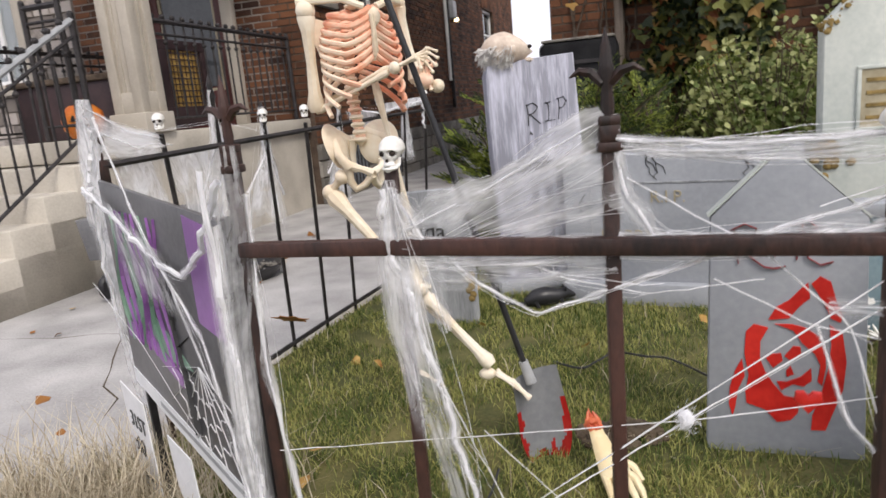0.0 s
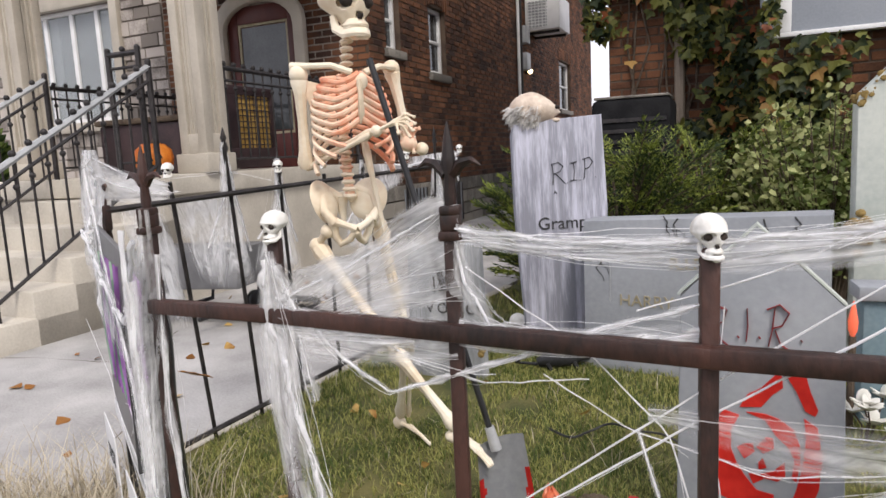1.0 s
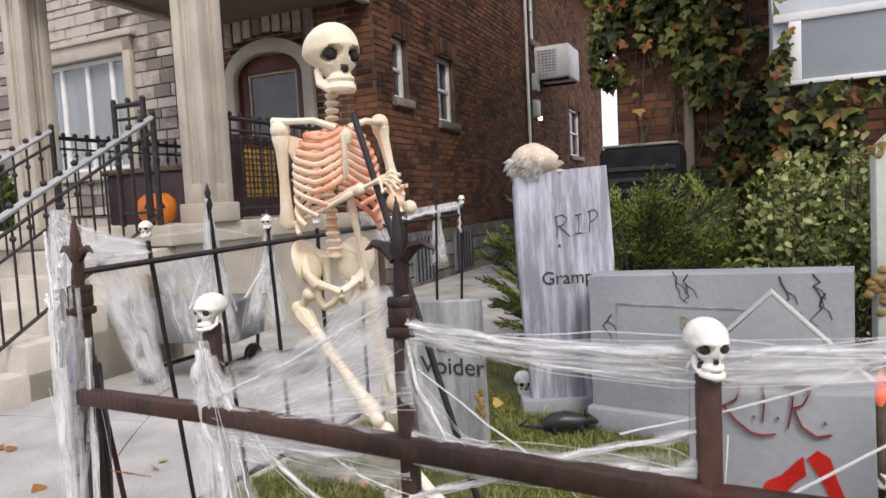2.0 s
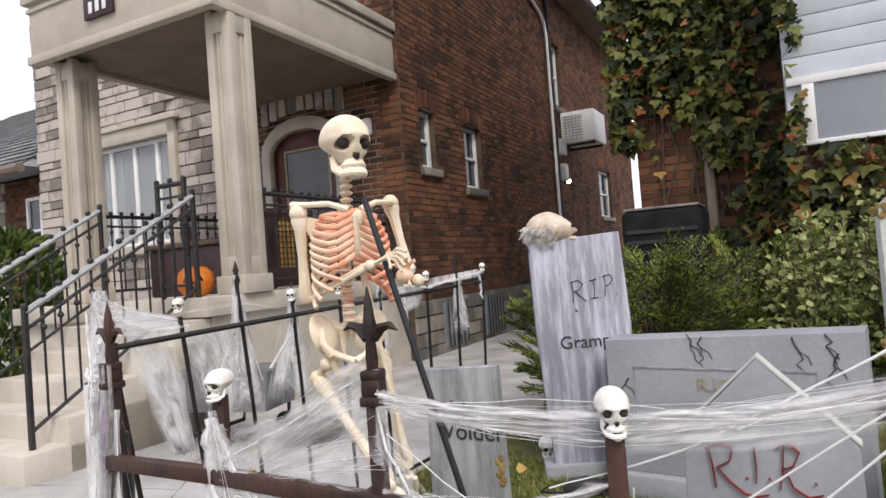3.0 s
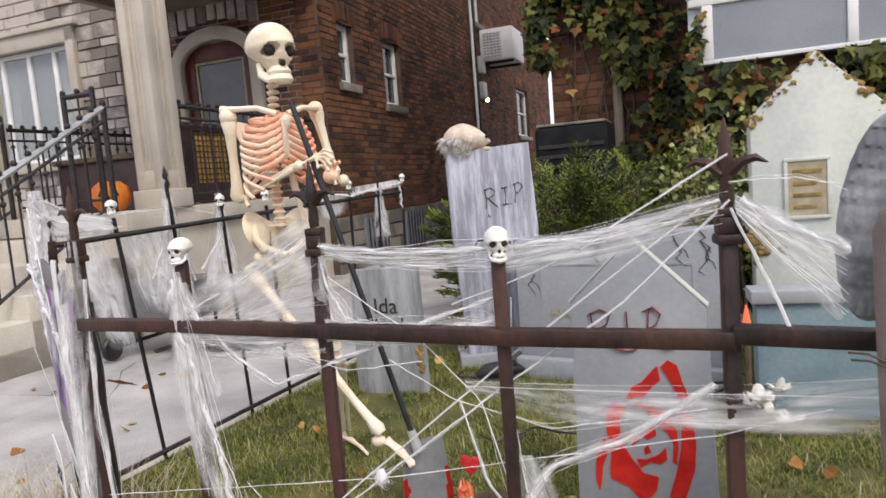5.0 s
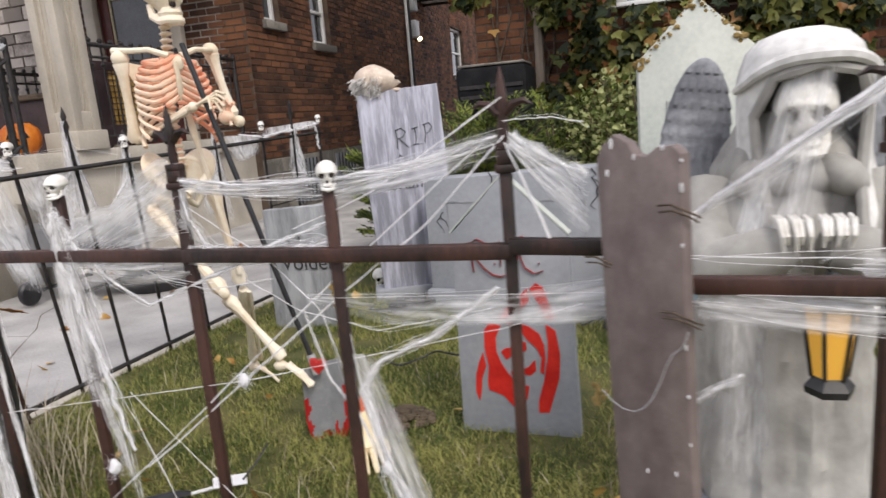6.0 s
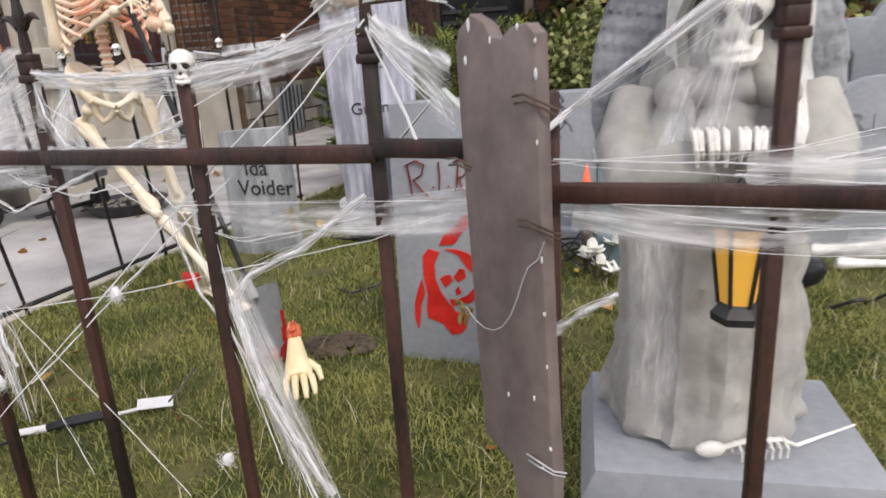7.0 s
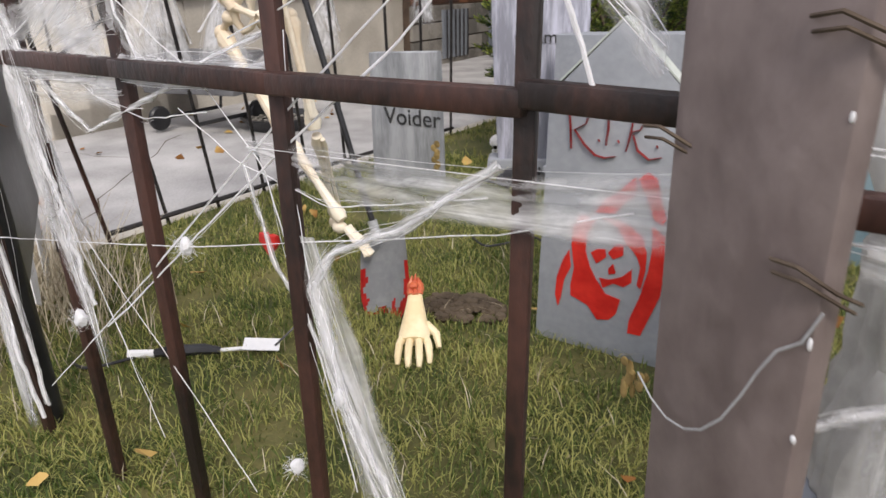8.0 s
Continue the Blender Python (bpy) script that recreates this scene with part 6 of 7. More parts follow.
flame = thing("flame_lamp", pose(1.31, 2.5, 0), "small lamp with a glowing red flame on a dark stake", "lamp")
bm = B()
tube(bm, [(0, 0, -0.02), (0, 0, 0.33)], 0.012, 8)
part("stake", bm, BARK, flame)
bm = B()
lathe(bm, [(0.006, 0.33), (0.014, 0.35), (0.016, 0.38), (0.009, 0.42), (0.002, 0.45)], 10)
part("flame", bm, glow("red_flame", (0.8, 0.14, 0.07), 0.5), flame, "glowing red flame")

# porch and driveway clutter
pk = thing("pumpkin", HOUSE @ pose(-3.82, 4.22, 0.95), "carved orange pumpkin beside the porch column", "pumpkin")
bm = B()
lathe(bm, [(0.02, 0.0), (0.09, 0.01), (0.135, 0.07), (0.145, 0.13), (0.13, 0.2), (0.08, 0.245), (0.02, 0.235)], 48, bulge=lambda a: 1 + 0.05 * abs(math.sin(6 * a)) - 0.02)
part("shell", bm, ORANGE, pk)
bm = B()
tube(bm, [(0, 0, 0.23), (0.01, 0, 0.27), (0.03, 0.01, 0.29)], [0.02, 0.014, 0.012], 7)
part("stalk", bm, BARK, pk)
for a, z, sz in ((-22, 0.15, 0.022), (22, 0.15, 0.022), (0, 0.12, 0.012)):
    bm = B()
    m = pose(0, 0, z, 0, 0, a + 40) @ Matrix.Translation((0, -0.156, 0))
    prism(bm, [(-sz, -sz), (sz, -sz), (0, sz)], -0.003, 0.02, 0, m)
    part("carved_eye", bm, SOCKET, pk, smooth=False)
bm = B()
prism(bm, [(-0.06, 0.02), (-0.03, 0), (0.03, 0), (0.06, 0.02), (0.03, -0.03), (-0.03, -0.03)], -0.006, 0.02, 0, pose(0, 0, 0.08, 0, 0, 40) @ Matrix.Translation((0, -0.156, 0)))
part("carved_mouth", bm, SOCKET, pk, smooth=False)
bench = thing("storage_chest", HOUSE @ pose(-4.4, 5.0, 0.95), "dark maroon storage chest on the porch floor", "chest")
bm = B()
box(bm, -0.62, -0.25, 0, 0.55, 0.25, 0.46, 0.02)
part("body", bm, MAROON, bench)
bm = B()
box(bm, -0.65, -0.28, 0.46, 0.58, 0.28, 0.51, 0.015)
part("lid", bm, BARK, bench)
lat = thing("lattice_screen", HOUSE @ pose(-3.72, 5.25, 0.97, 0, 0, 90), "maroon board with a yellow lattice opening leaning inside the railing", "screen")
bm = B()
for a in ((-0.36, 0.0, 0.42, 0.18), (-0.36, 0.66, 0.42, 0.74), (-0.36, 0.18, -0.12, 0.66), (0.36, 0.18, 0.42, 0.66)):
    box(bm, a[0], -0.015, a[1], a[2], 0.015, a[3], 0.004)
part("frame", bm, MAROON, lat)
# yellow light behind the lattice is put into this panel's colour
bm = B()
box(bm, -0.12, 0.004, 0.18, 0.36, 0.01, 0.66)
part("panel", bm, mat("yellow_lit_panel", (0.4, 0.24, 0.05), (0.55, 0.36, 0.1), 6, 0.7, 0), lat, "backing panel with yellow light put into its colour", False)
for k in range(9):
    bm = B()
    tube(bm, [(-0.1 + 0.055 * k, -0.004, 0.18), (-0.1 + 0.055 * k, -0.004, 0.66)], 0.005, 5)
    tube(bm, [(-0.12, -0.004, 0.21 + 0.053 * k), (0.36, -0.004, 0.21 + 0.053 * k)], 0.005, 5)
    part("lattice_bar", bm, MAROON, lat)
tub = thing("plastic_tub", HOUSE @ pose(-2.75, 3.5, -0.01), "dark grey plastic tub on wheels beside the porch wall", "tub")
bm = B()
prism(bm, [(-0.34, 0.25), (0.34, 0.25), (0.38, 0.5), (-0.38, 0.5)], -0.2, 0.2, 0.02)
tb = part("body", bm, mat("dark_grey_plastic", (0.1, 0.1, 0.105), (0.16, 0.16, 0.165), 5, 0.5, 0.1), tub)
tb.matrix_local = pose(0, 0, 0, 0, 0, 12)
for k in (-0.24, 0.24):
    bm = B()
    lathe(bm, [(0.07, -0.02), (0.08, -0.01), (0.08, 0.01), (0.07, 0.02)], 16, pose(0.2 if k > 0 else -0.2, k, 0.09, 0, 90, 0))
    part("wheel", bm, BLACK, tub)
for k in (-0.2, 0.2):
    bm = B()
    tube(bm, [(k, -0.28, 0.09), (k, 0.28, 0.09), (k, 0.3, 0.22)], 0.014, 6)
    part("frame_bar", bm, BLACK, tub)
dish = thing("gravel_dish", HOUSE @ pose(-2.35, 3.75, -0.012), "shallow dark dish of grey gravel on the driveway", "dish")
bm = B()
lathe(bm, [(0.2, 0.0), (0.27, 0.08), (0.25, 0.085), (0.19, 0.03)], 28)
part("rim", bm, BLACK, dish)
r_ = random.Random(8)
bm = B()
for k in range(140):
    a, q = r_.uniform(0, math.tau), 0.21 * math.sqrt(r_.random())
    s_ = r_.uniform(0.008, 0.016)
    ball(bm, (q * math.cos(a), q * math.sin(a), 0.05 + r_.uniform(0, 0.02)), (s_, s_ * 0.8, s_ * 0.6), u=6, v=4)
tagged(part("gravel", bm, BASESTONE, dish), kind="stuff")
cond = thing("condenser_unit", HOUSE @ pose(-0.33, 5.98, 0), "black air-conditioning condenser with pale top behind the bushes", "air conditioner")
bm = B()
box(bm, -0.31, -0.28, 0.0, 0.31, 0.28, 1.37, 0.05)
part("casing", bm, mat("matt_black_metal", (0.006, 0.006, 0.007), (0.014, 0.014, 0.015), 8, 0.75, 0.1, spec=0.15), cond)
bm = B()
box(bm, -0.29, -0.26, 1.371, 0.29, 0.26, 1.392, 0.009)
part("top", bm, BASESTONE, cond)
for k in range(12):
    bm = B()
    box(bm, -0.27, -0.292, 0.25 + k * 0.085, 0.27, -0.28, 0.28 + k * 0.085)
    part("louvre", bm, IRON, cond)


# ---- plants ----
def leaf_cloud(name, centres, dirs, sizes, material, parent, label="", shape=((0, 0), (0.5, 0.28), (0.34, 0.62), (0, 1.0), (-0.34, 0.62), (-0.5, 0.28)), fold=0.18, face=None):
    """Many small folded leaves: from each centre along its direction."""
    vs, fs = [], []
    r = random.Random(len(centres))
    for c, d, s in zip(centres, dirs, sizes):
        d = Vector(d).normalized()
        a = d.cross(Vector((r.uniform(-1, 1), r.uniform(-1, 1), r.uniform(-1, 1))) * (0.9 if face else 1) + Vector(face or (0, 0, 0))).normalized()
        b = a.cross(d)
        i = len(vs)
        for k, (x, y) in enumerate(shape):
            vs.append(tuple(Vector(c) + s * (x * a + y * d + fold * abs(x) * b)))
        n = len(shape)
        h = n // 2
        fs.append(tuple(i + k for k in range(0, h + 1)))
        fs.append(tuple([i] + [i + k for k in range(h, n)]))
    return raw(name, vs, fs, material, parent, label, "stuff")


def spread(r, n):
    return [(r.gauss(0, 1), r.gauss(0, 1), r.gauss(0, 1)) for _ in range(n)]


# ivy over the right-hand house
r = random.Random(12)
ivy = thing("ivy", HOUSE, "climbing ivy with green and reddening leaves over the brick wall", "ivy")
cen, dr, sz, cen2, dr2, sz2 = [], [], [], [], [], []
tries = 0
while len(cen) < 12500 and tries < 90000:
    tries += 1
    u, z = r.uniform(-0.84, 3.6), r.uniform(1.0, 5.6)
    d = 0.42 + 1.1 * noise.noise((u * 2.4, z * 0.75, 3.3)) + 0.5 * noise.noise((u * 5, z * 4, 9.1))
    d += 0.3 if z > 2.6 and u < 0.7 else 0
    if u < -0.45 and z < 2.0:
        d -= 0.6
    if u > 0.72:
        d = d + 0.15 * (u < 1.7) - 0.1 if z < 1.72 else (d - 2.0 if u > 0.8 else d - 0.5)
    if u < IVY_EDGE:
        d -= 0.2
    if -0.7 < u < 0.3 and 1.2 < z < 1.75:
        d -= 0.55
    if r.random() > d:
        continue
    v = (6.7 if u < 0.62 else 5.93 if z > 1.5 else 6.02) - abs(r.gauss(0, 0.09)) - 0.02
    tgt = (cen2, dr2, sz2) if r.random() < 0.06 + (0.1 if 0.2 < u < 0.7 and z < 3 else 0) else (cen, dr, sz)
    tgt[0].append((u, v, z))
    tgt[1].append((r.gauss(0, 0.5), -0.45 + r.gauss(0, 0.25), -0.8 + r.gauss(0, 0.35)))
    tgt[2].append(r.uniform(0.055, 0.125))
LOBED = ((0, 0), (0.42, 0.1), (0.55, 0.45), (0.25, 0.5), (0, 1.0), (-0.25, 0.5), (-0.55, 0.45), (-0.42, 0.1))
leaf_cloud("leaves", cen, dr, sz, IVY, ivy, "green ivy leaves", LOBED, 0.18, (0, -1, 0.25))
leaf_cloud("autumn_leaves", cen2, dr2, sz2, IVY_RED, ivy, "red and yellow ivy leaves", LOBED, 0.18, (0, -1, 0.25))
bm = B()
for k in range(16):
    p = Vector((r.uniform(-0.5, 0.6), 6.67, 0.3))
    pts = [p.copy()]
    for j in range(12):
        p = p + Vector((r.gauss(0, 0.09), 0, 0.4))
        pts.append(Vector((p.x, 6.67, p.z)))
    tube(bm, pts, [0.014 - 0.001 * j for j in range(13)], 5)
tagged(part("stemwork", bm, BARK, ivy, "brown ivy stems"), kind="stuff")


def juniper(name, m, label, n, reach, height, seed, material=JUNIPER):
    """Spreading evergreen: arched sprays with needle tufts."""
    t = thing(name, m, label, "shrub", "bushes behind the graves")
    r = random.Random(seed)
    b_ = B()
    cs, ds, ss = [], [], []
    for k in range(n):
        a = r.uniform(0, math.tau)
        l_ = reach * r.uniform(0.45, 1.05)
        h = height * r.uniform(0.25, 1.0)
        end = Vector((math.cos(a) * l_, math.sin(a) * l_ * 0.75, h))
        mid = Vector((end.x * 0.45, end.y * 0.45, h * 0.72))
        pts = [Vector((0, 0, 0)), mid * 0.5, mid, mid.lerp(end, 0.5) + Vector((0, 0, 0.03)), end]
        tube(b_, pts, [0.018, 0.013, 0.009, 0.005, 0.002], 4)
        out = (end - mid).normalized()
        flat_ = out.cross(Vector((r.gauss(0, 0.25), r.gauss(0, 0.25), 1))).normalized()
        # flat feathery sprays to both sides of the outer limb
        for j in range(13):
            f = 0.42 + 0.58 * j / 12
            i = min(3, int(f * 4))
            p = pts[i].lerp(pts[i + 1], f * 4 - i)
            for sgn in (-1, 1):
                d1 = (out * 1.0 + flat_ * sgn * r.uniform(0.5, 1.0) + Vector((0, 0, r.uniform(-0.2, 0.3)))).normalized()
                ln = 0.17 * (1.15 - 0.7 * (j / 12)) * r.uniform(0.6, 1.2)
                for q in range(20):
                    w = p + d1 * ln * q / 19
                    d2 = (d1 + flat_ * r.gauss(0, 0.5) + Vector((0, 0, r.gauss(0.05, 0.25)))).normalized()
                    cs.append(tuple(w))
                    ds.append(tuple(d2))
                    ss.append(r.uniform(0.018, 0.04))
    tagged(part("branchwork", b_, BARK, t), kind="stuff")
    leaf_cloud("needles", cs, ds, ss, material, t, "feathery dark green sprays", ((0, 0), (0.13, 0.4), (0, 1), (-0.13, 0.4)), 0.4, (0, -0.3, 0.8))
    return t


juniper("juniper_bush", pose(0.75, 4.8, 0), "dark green spreading juniper bush with feathery sprays", 80, 0.95, 1.14, 1)
juniper("juniper_bush", pose(0.25, 4.55, 0), "low dark green spreading juniper bush", 48, 0.55, 0.85, 2)
juniper("juniper_bush", pose(1.3, 4.95, 0), "dark green spreading juniper bush with feathery sprays", 76, 0.9, 1.1, 3)


def leafy(name, m, label, n, rad, height, seed, material, size):
    t = thing(name, m, label, "shrub", "bushes behind the graves")
    r = random.Random(seed)
    b_ = B()
    cs, ds, ss = [], [], []
    for k in range(n):
        a, q = r.uniform(0, math.tau), rad * math.sqrt(r.random())
        h = height * (0.55 + 0.5 * r.random()) * (1 - 0.3 * (q / rad) ** 2)
        end = Vector((math.cos(a) * q, math.sin(a) * q * 0.6, h))
        pts = [Vector((end.x * 0.3, end.y * 0.3, 0)), end * 0.6, end]
        tube(b_, pts, [0.009, 0.006, 0.002], 4)
        for j in range(34):
            f = 1 - 0.75 * r.random() ** 1.6
            p = (end * 0.6).lerp(end, (f - 0.5) * 2) if f > 0.5 else (end * 0.6) * (f * 2)
            sp = Vector((r.gauss(0, 1), r.gauss(0, 1), r.gauss(0, 0.8)))
            cs.append(tuple(p + sp * 0.05))
            ds.append((sp.x, sp.y - 0.25, sp.z * 0.5 + 0.25))
            ss.append(r.uniform(0.7, 1.3) * size)
    tagged(part("branchwork", b_, BARK, t), kind="stuff")
    leaf_cloud("leaves", cs, ds, ss, material, t, "small light green leaves")
    return t


leafy("leafy_shrub", pose(1.88, 4.4, 0), "light green small-leaved shrub", 190, 0.55, 1.25, 6, SHRUB, 0.038)
leafy("leafy_shrub", pose(2.5, 4.6, 0), "light green small-leaved shrub", 210, 0.75, 1.3, 7, SHRUB, 0.038)
leafy("leafy_shrub", pose(3.9, 4.7, 0), "light green small-leaved shrub", 120, 0.9, 1.0, 8, SHRUB, 0.06)
ced = thing("cedar_bush", HOUSE @ pose(-6.75, 4.4, 0), "rounded green cedar bush beside the stairs", "shrub")
r = random.Random(20)
cs, ds, ss = [], [], []
for k in range(5200):
    a, b_ = r.uniform(0, math.tau), math.asin(r.uniform(-1, 1))
    q = 1 - 0.25 * r.random() ** 2
    lump = 1 + 0.12 * noise.noise((3 * math.cos(a), 3 * math.sin(a), 3 * b_))
    x, y, z = 0.62 * lump * math.cos(a) * math.cos(b_), 0.55 * lump * math.sin(a) * math.cos(b_), 0.85 + 0.88 * lump * math.sin(b_)
    cs.append((x * q, y * q, max(0.02, z)))
    ds.append((math.cos(a) * 0.6 + r.gauss(0, 0.3), math.sin(a) * 0.6 + r.gauss(0, 0.3), 0.7))
    ss.append(r.uniform(0.06, 0.12))
leaf_cloud("foliage", cs, ds, ss, CEDAR, ced, "dense green foliage", ((0, 0), (0.2, 0.3), (0.24, 0.6), (0, 1), (-0.24, 0.6), (-0.2, 0.3)))
bm = B()
tube(bm, [(0, 0, -0.03), (0, 0, 0.7)], [0.06, 0.03], 8)
part("trunk", bm, BARK, ced)

# grass, straw and fallen leaves
r = np.random.default_rng(5)


def blades(name, base, height, width, lean, material, label, wind=(0, 0)):
    """Curved three-triangle blades from base points."""
    n = len(base)
    a = r.uniform(0, math.tau, n)
    h = height * r.uniform(0.5, 1.2, n)
    le = lean * r.uniform(0.2, 1.3, n) * h
    dx, dy = np.cos(a) * le + wind[0] * h, np.sin(a) * le + wind[1] * h
    px, py = -np.sin(a) * width, np.cos(a) * width
    v = np.zeros((n, 5, 3))
    v[:, 0] = base - np.stack([px, py, np.zeros(n)], 1)
    v[:, 1] = base + np.stack([px, py, np.zeros(n)], 1)
    v[:, 2] = base + np.stack([dx * 0.35 + px * 0.8, dy * 0.35 + py * 0.8, h * 0.6], 1)
    v[:, 3] = base + np.stack([dx * 0.35 - px * 0.8, dy * 0.35 - py * 0.8, h * 0.6], 1)
    v[:, 4] = base + np.stack([dx, dy, h * 0.92], 1)
    i = (np.arange(n) * 5)[:, None]
    quads = (i + np.array([[0, 1, 2, 3]])).tolist()
    tris = (i + np.array([[3, 2, 4]])).tolist()
    return raw(name, v.reshape(-1, 3).tolist(), quads + tris, material, None, label, "stuff")


def lawn_points(n, x0, x1, y0, y1):
    p = np.stack([r.uniform(x0, x1, n), r.uniform(y0, y1, n), np.zeros(n)], 1)
    p = p[0.956 * (p[:, 0] + 0.905) - 0.294 * (p[:, 1] - 2.258) > 0.005]
    keep = [noise.noise((x * 1.7, y * 1.7, 0)) + 0.6 * noise.noise((x * 7, y * 7, 5)) + q > -0.15 for (x, y, _), q in zip(p.tolist(), r.uniform(-0.35, 0.35, len(p)).tolist())]
    return p[np.array(keep)]


tagged(blades("grass", lawn_points(150000, -0.9, 2.2, 0.6, 3.6), 0.026, 0.0015, 1.3, GRASS, "short green and straw-yellow lawn grass"), category="grass")
tagged(blades("grass", lawn_points(45000, -0.9, 3.6, 2.6, 6.2), 0.04, 0.002, 1.0, GRASS, "short green and straw-yellow lawn grass"), category="grass")
tagged(blades("grass", lawn_points(16000, 2.2, 3.8, 0.4, 3.0), 0.036, 0.0018, 1.0, GRASS, "short green and straw-yellow lawn grass"), category="grass")
tagged(blades("grass", lawn_points(1300, -0.8, 2.2, 0.8, 3.6), 0.06, 0.0013, 1.3, STRAW, "long dry stems in the lawn"), category="grass")
cl = r.normal(0, 1, (2600, 3)) * np.array([0.2, 0.16, 0]) + np.array([-0.95, 1.45, 0.0])
cl[:, 2] = -0.012
tagged(blades("straw", cl, 0.24, 0.0016, 0.9, STRAW, "pale dry straw fringe under the sign"), category="straw")
rr = random.Random(9)
cs = [(rr.uniform(-0.7, 2.2), rr.uniform(0.9, 3.5), 0.025 + rr.uniform(0, 0.02)) for _ in range(46)]
leaf_cloud("fallen_leaves", cs, [(rr.gauss(0, 1), rr.gauss(0, 1), rr.gauss(0, 0.2)) for _ in cs], [rr.uniform(0.025, 0.06) for _ in cs], DEADLEAF, None, "scattered brown and yellow fallen leaves")
cs = [(rr.uniform(-2.4, -1.3), rr.uniform(2.0, 5.5), -0.005) for _ in range(30)]
leaf_cloud("fallen_leaves", cs, [(rr.gauss(0, 1), rr.gauss(0, 1), 0.05) for _ in cs], [rr.uniform(0.03, 0.07) for _ in cs], DEADLEAF, None, "scattered brown and yellow fallen leaves")
mound = thing("dirt_patch", pose(0.43, 1.86, 0), "patch of loose dark soil by the shovel", "soil")
bm = B()
for k in range(160):
    a, q = rr.uniform(0, math.tau), 0.12 * math.sqrt(rr.random())
    s_ = rr.uniform(0.008, 0.02)
    ball(bm, (q * math.cos(a), q * math.sin(a) * 0.7, 0.012 + 0.02 * (1 - q / 0.12)), (s_, s_, s_ * 0.7), u=6, v=4)
tagged(part("loose_soil", bm, SOIL, mound), kind="stuff")


# ---- cobwebs ----
wr = random.Random(31)


def polyline(pts, n):
    """n + 1 even points along a polyline."""
    pts = [Vector(p) for p in pts]
    ls = [0]
    for a, b in zip(pts, pts[1:]):
        ls.append(ls[-1] + (b - a).length)
    out, k = [], 0
    for i in range(n + 1):
        d = ls[-1] * i / n
        while k < len(pts) - 2 and d > ls[k + 1]:
            k += 1
        out.append(pts[k].lerp(pts[k + 1], (d - ls[k]) / max(1e-9, ls[k + 1] - ls[k])))
    return out


def rope(vs, fs, pts, r, ph):
    """A smooth strand of spun web, thicker and thinner along its way."""
    n0 = len(vs)
    for i, p in enumerate(pts):
        d = (pts[min(i + 1, len(pts) - 1)] - pts[max(i - 1, 0)]).normalized()
        a = d.cross(Vector((0.3, 0.9, 0.2))).normalized()
        b = a.cross(d)
        q = r * (1.05 + 0.7 * noise.noise((i * 0.22, ph, 4)))
        for k in range(6):
            vs.append(tuple(p + q * (math.cos(k * 1.0472) * a + 0.7 * math.sin(k * 1.0472) * b)))
    for i in range(len(pts) - 1):
        for k in range(6):
            q = n0 + 6 * i
            fs.append((q + k, q + (k + 1) % 6, q + 6 + (k + 1) % 6, q + 6 + k))


def fibre(vs, fs, pts, r):
    """A thin three-sided thread."""
    for i, p in enumerate(pts):
        d = (pts[min(i + 1, len(pts) - 1)] - pts[max(i - 1, 0)]).normalized()
        a = d.cross(Vector((0.3, 0.9, 0.2))).normalized()
        b = a.cross(d)
        for k in range(3):
            vs.append(tuple(p + r * (math.cos(k * 2.094) * a + math.sin(k * 2.094) * b)))
    n = len(vs) - 3 * len(pts)
    for i in range(len(pts) - 1):
        for k in range(3):
            q = n + 3 * i
            fs.append((q + k, q + (k + 1) % 3, q + 3 + (k + 1) % 3, q + 3 + k))


def ribbon(t, line, half, dense):
    """A narrow strip of gauze along a strand."""
    vs, uv, eg, fs, ph, run, k = [], [], [], [], wr.uniform(0, 50), 0.0, 6
    for i, p in enumerate(line):
        d = (line[min(i + 1, len(line) - 1)] - line[max(i - 1, 0)]).normalized()
        a = d.cross(Vector((0.1, 1, 0.15))).normalized()
        run += (p - line[max(i - 1, 0)]).length
        w = half * (0.65 + 0.7 * noise.noise((i * 0.35, ph, 2)))
        for j in range(k + 1):
            f = j / k
            vs.append(tuple(p + a * w * (2 * f - 1) + Vector((0, 0.004 * math.sin(9 * f + i), 0))))
            uv.append((ph + f * half * 7, ph + run * 2.2))
            eg.append((f, 0.5))
    for i in range(len(line) - 1):
        for j in range(k):
            q = i * (k + 1) + j
            fs.append((q, q + k + 1, q + k + 2, q + 1))
    raw("gauze", vs, fs, SILK_THICK if dense else SILK, t, smooth=True, uvs=uv, edges=eg)


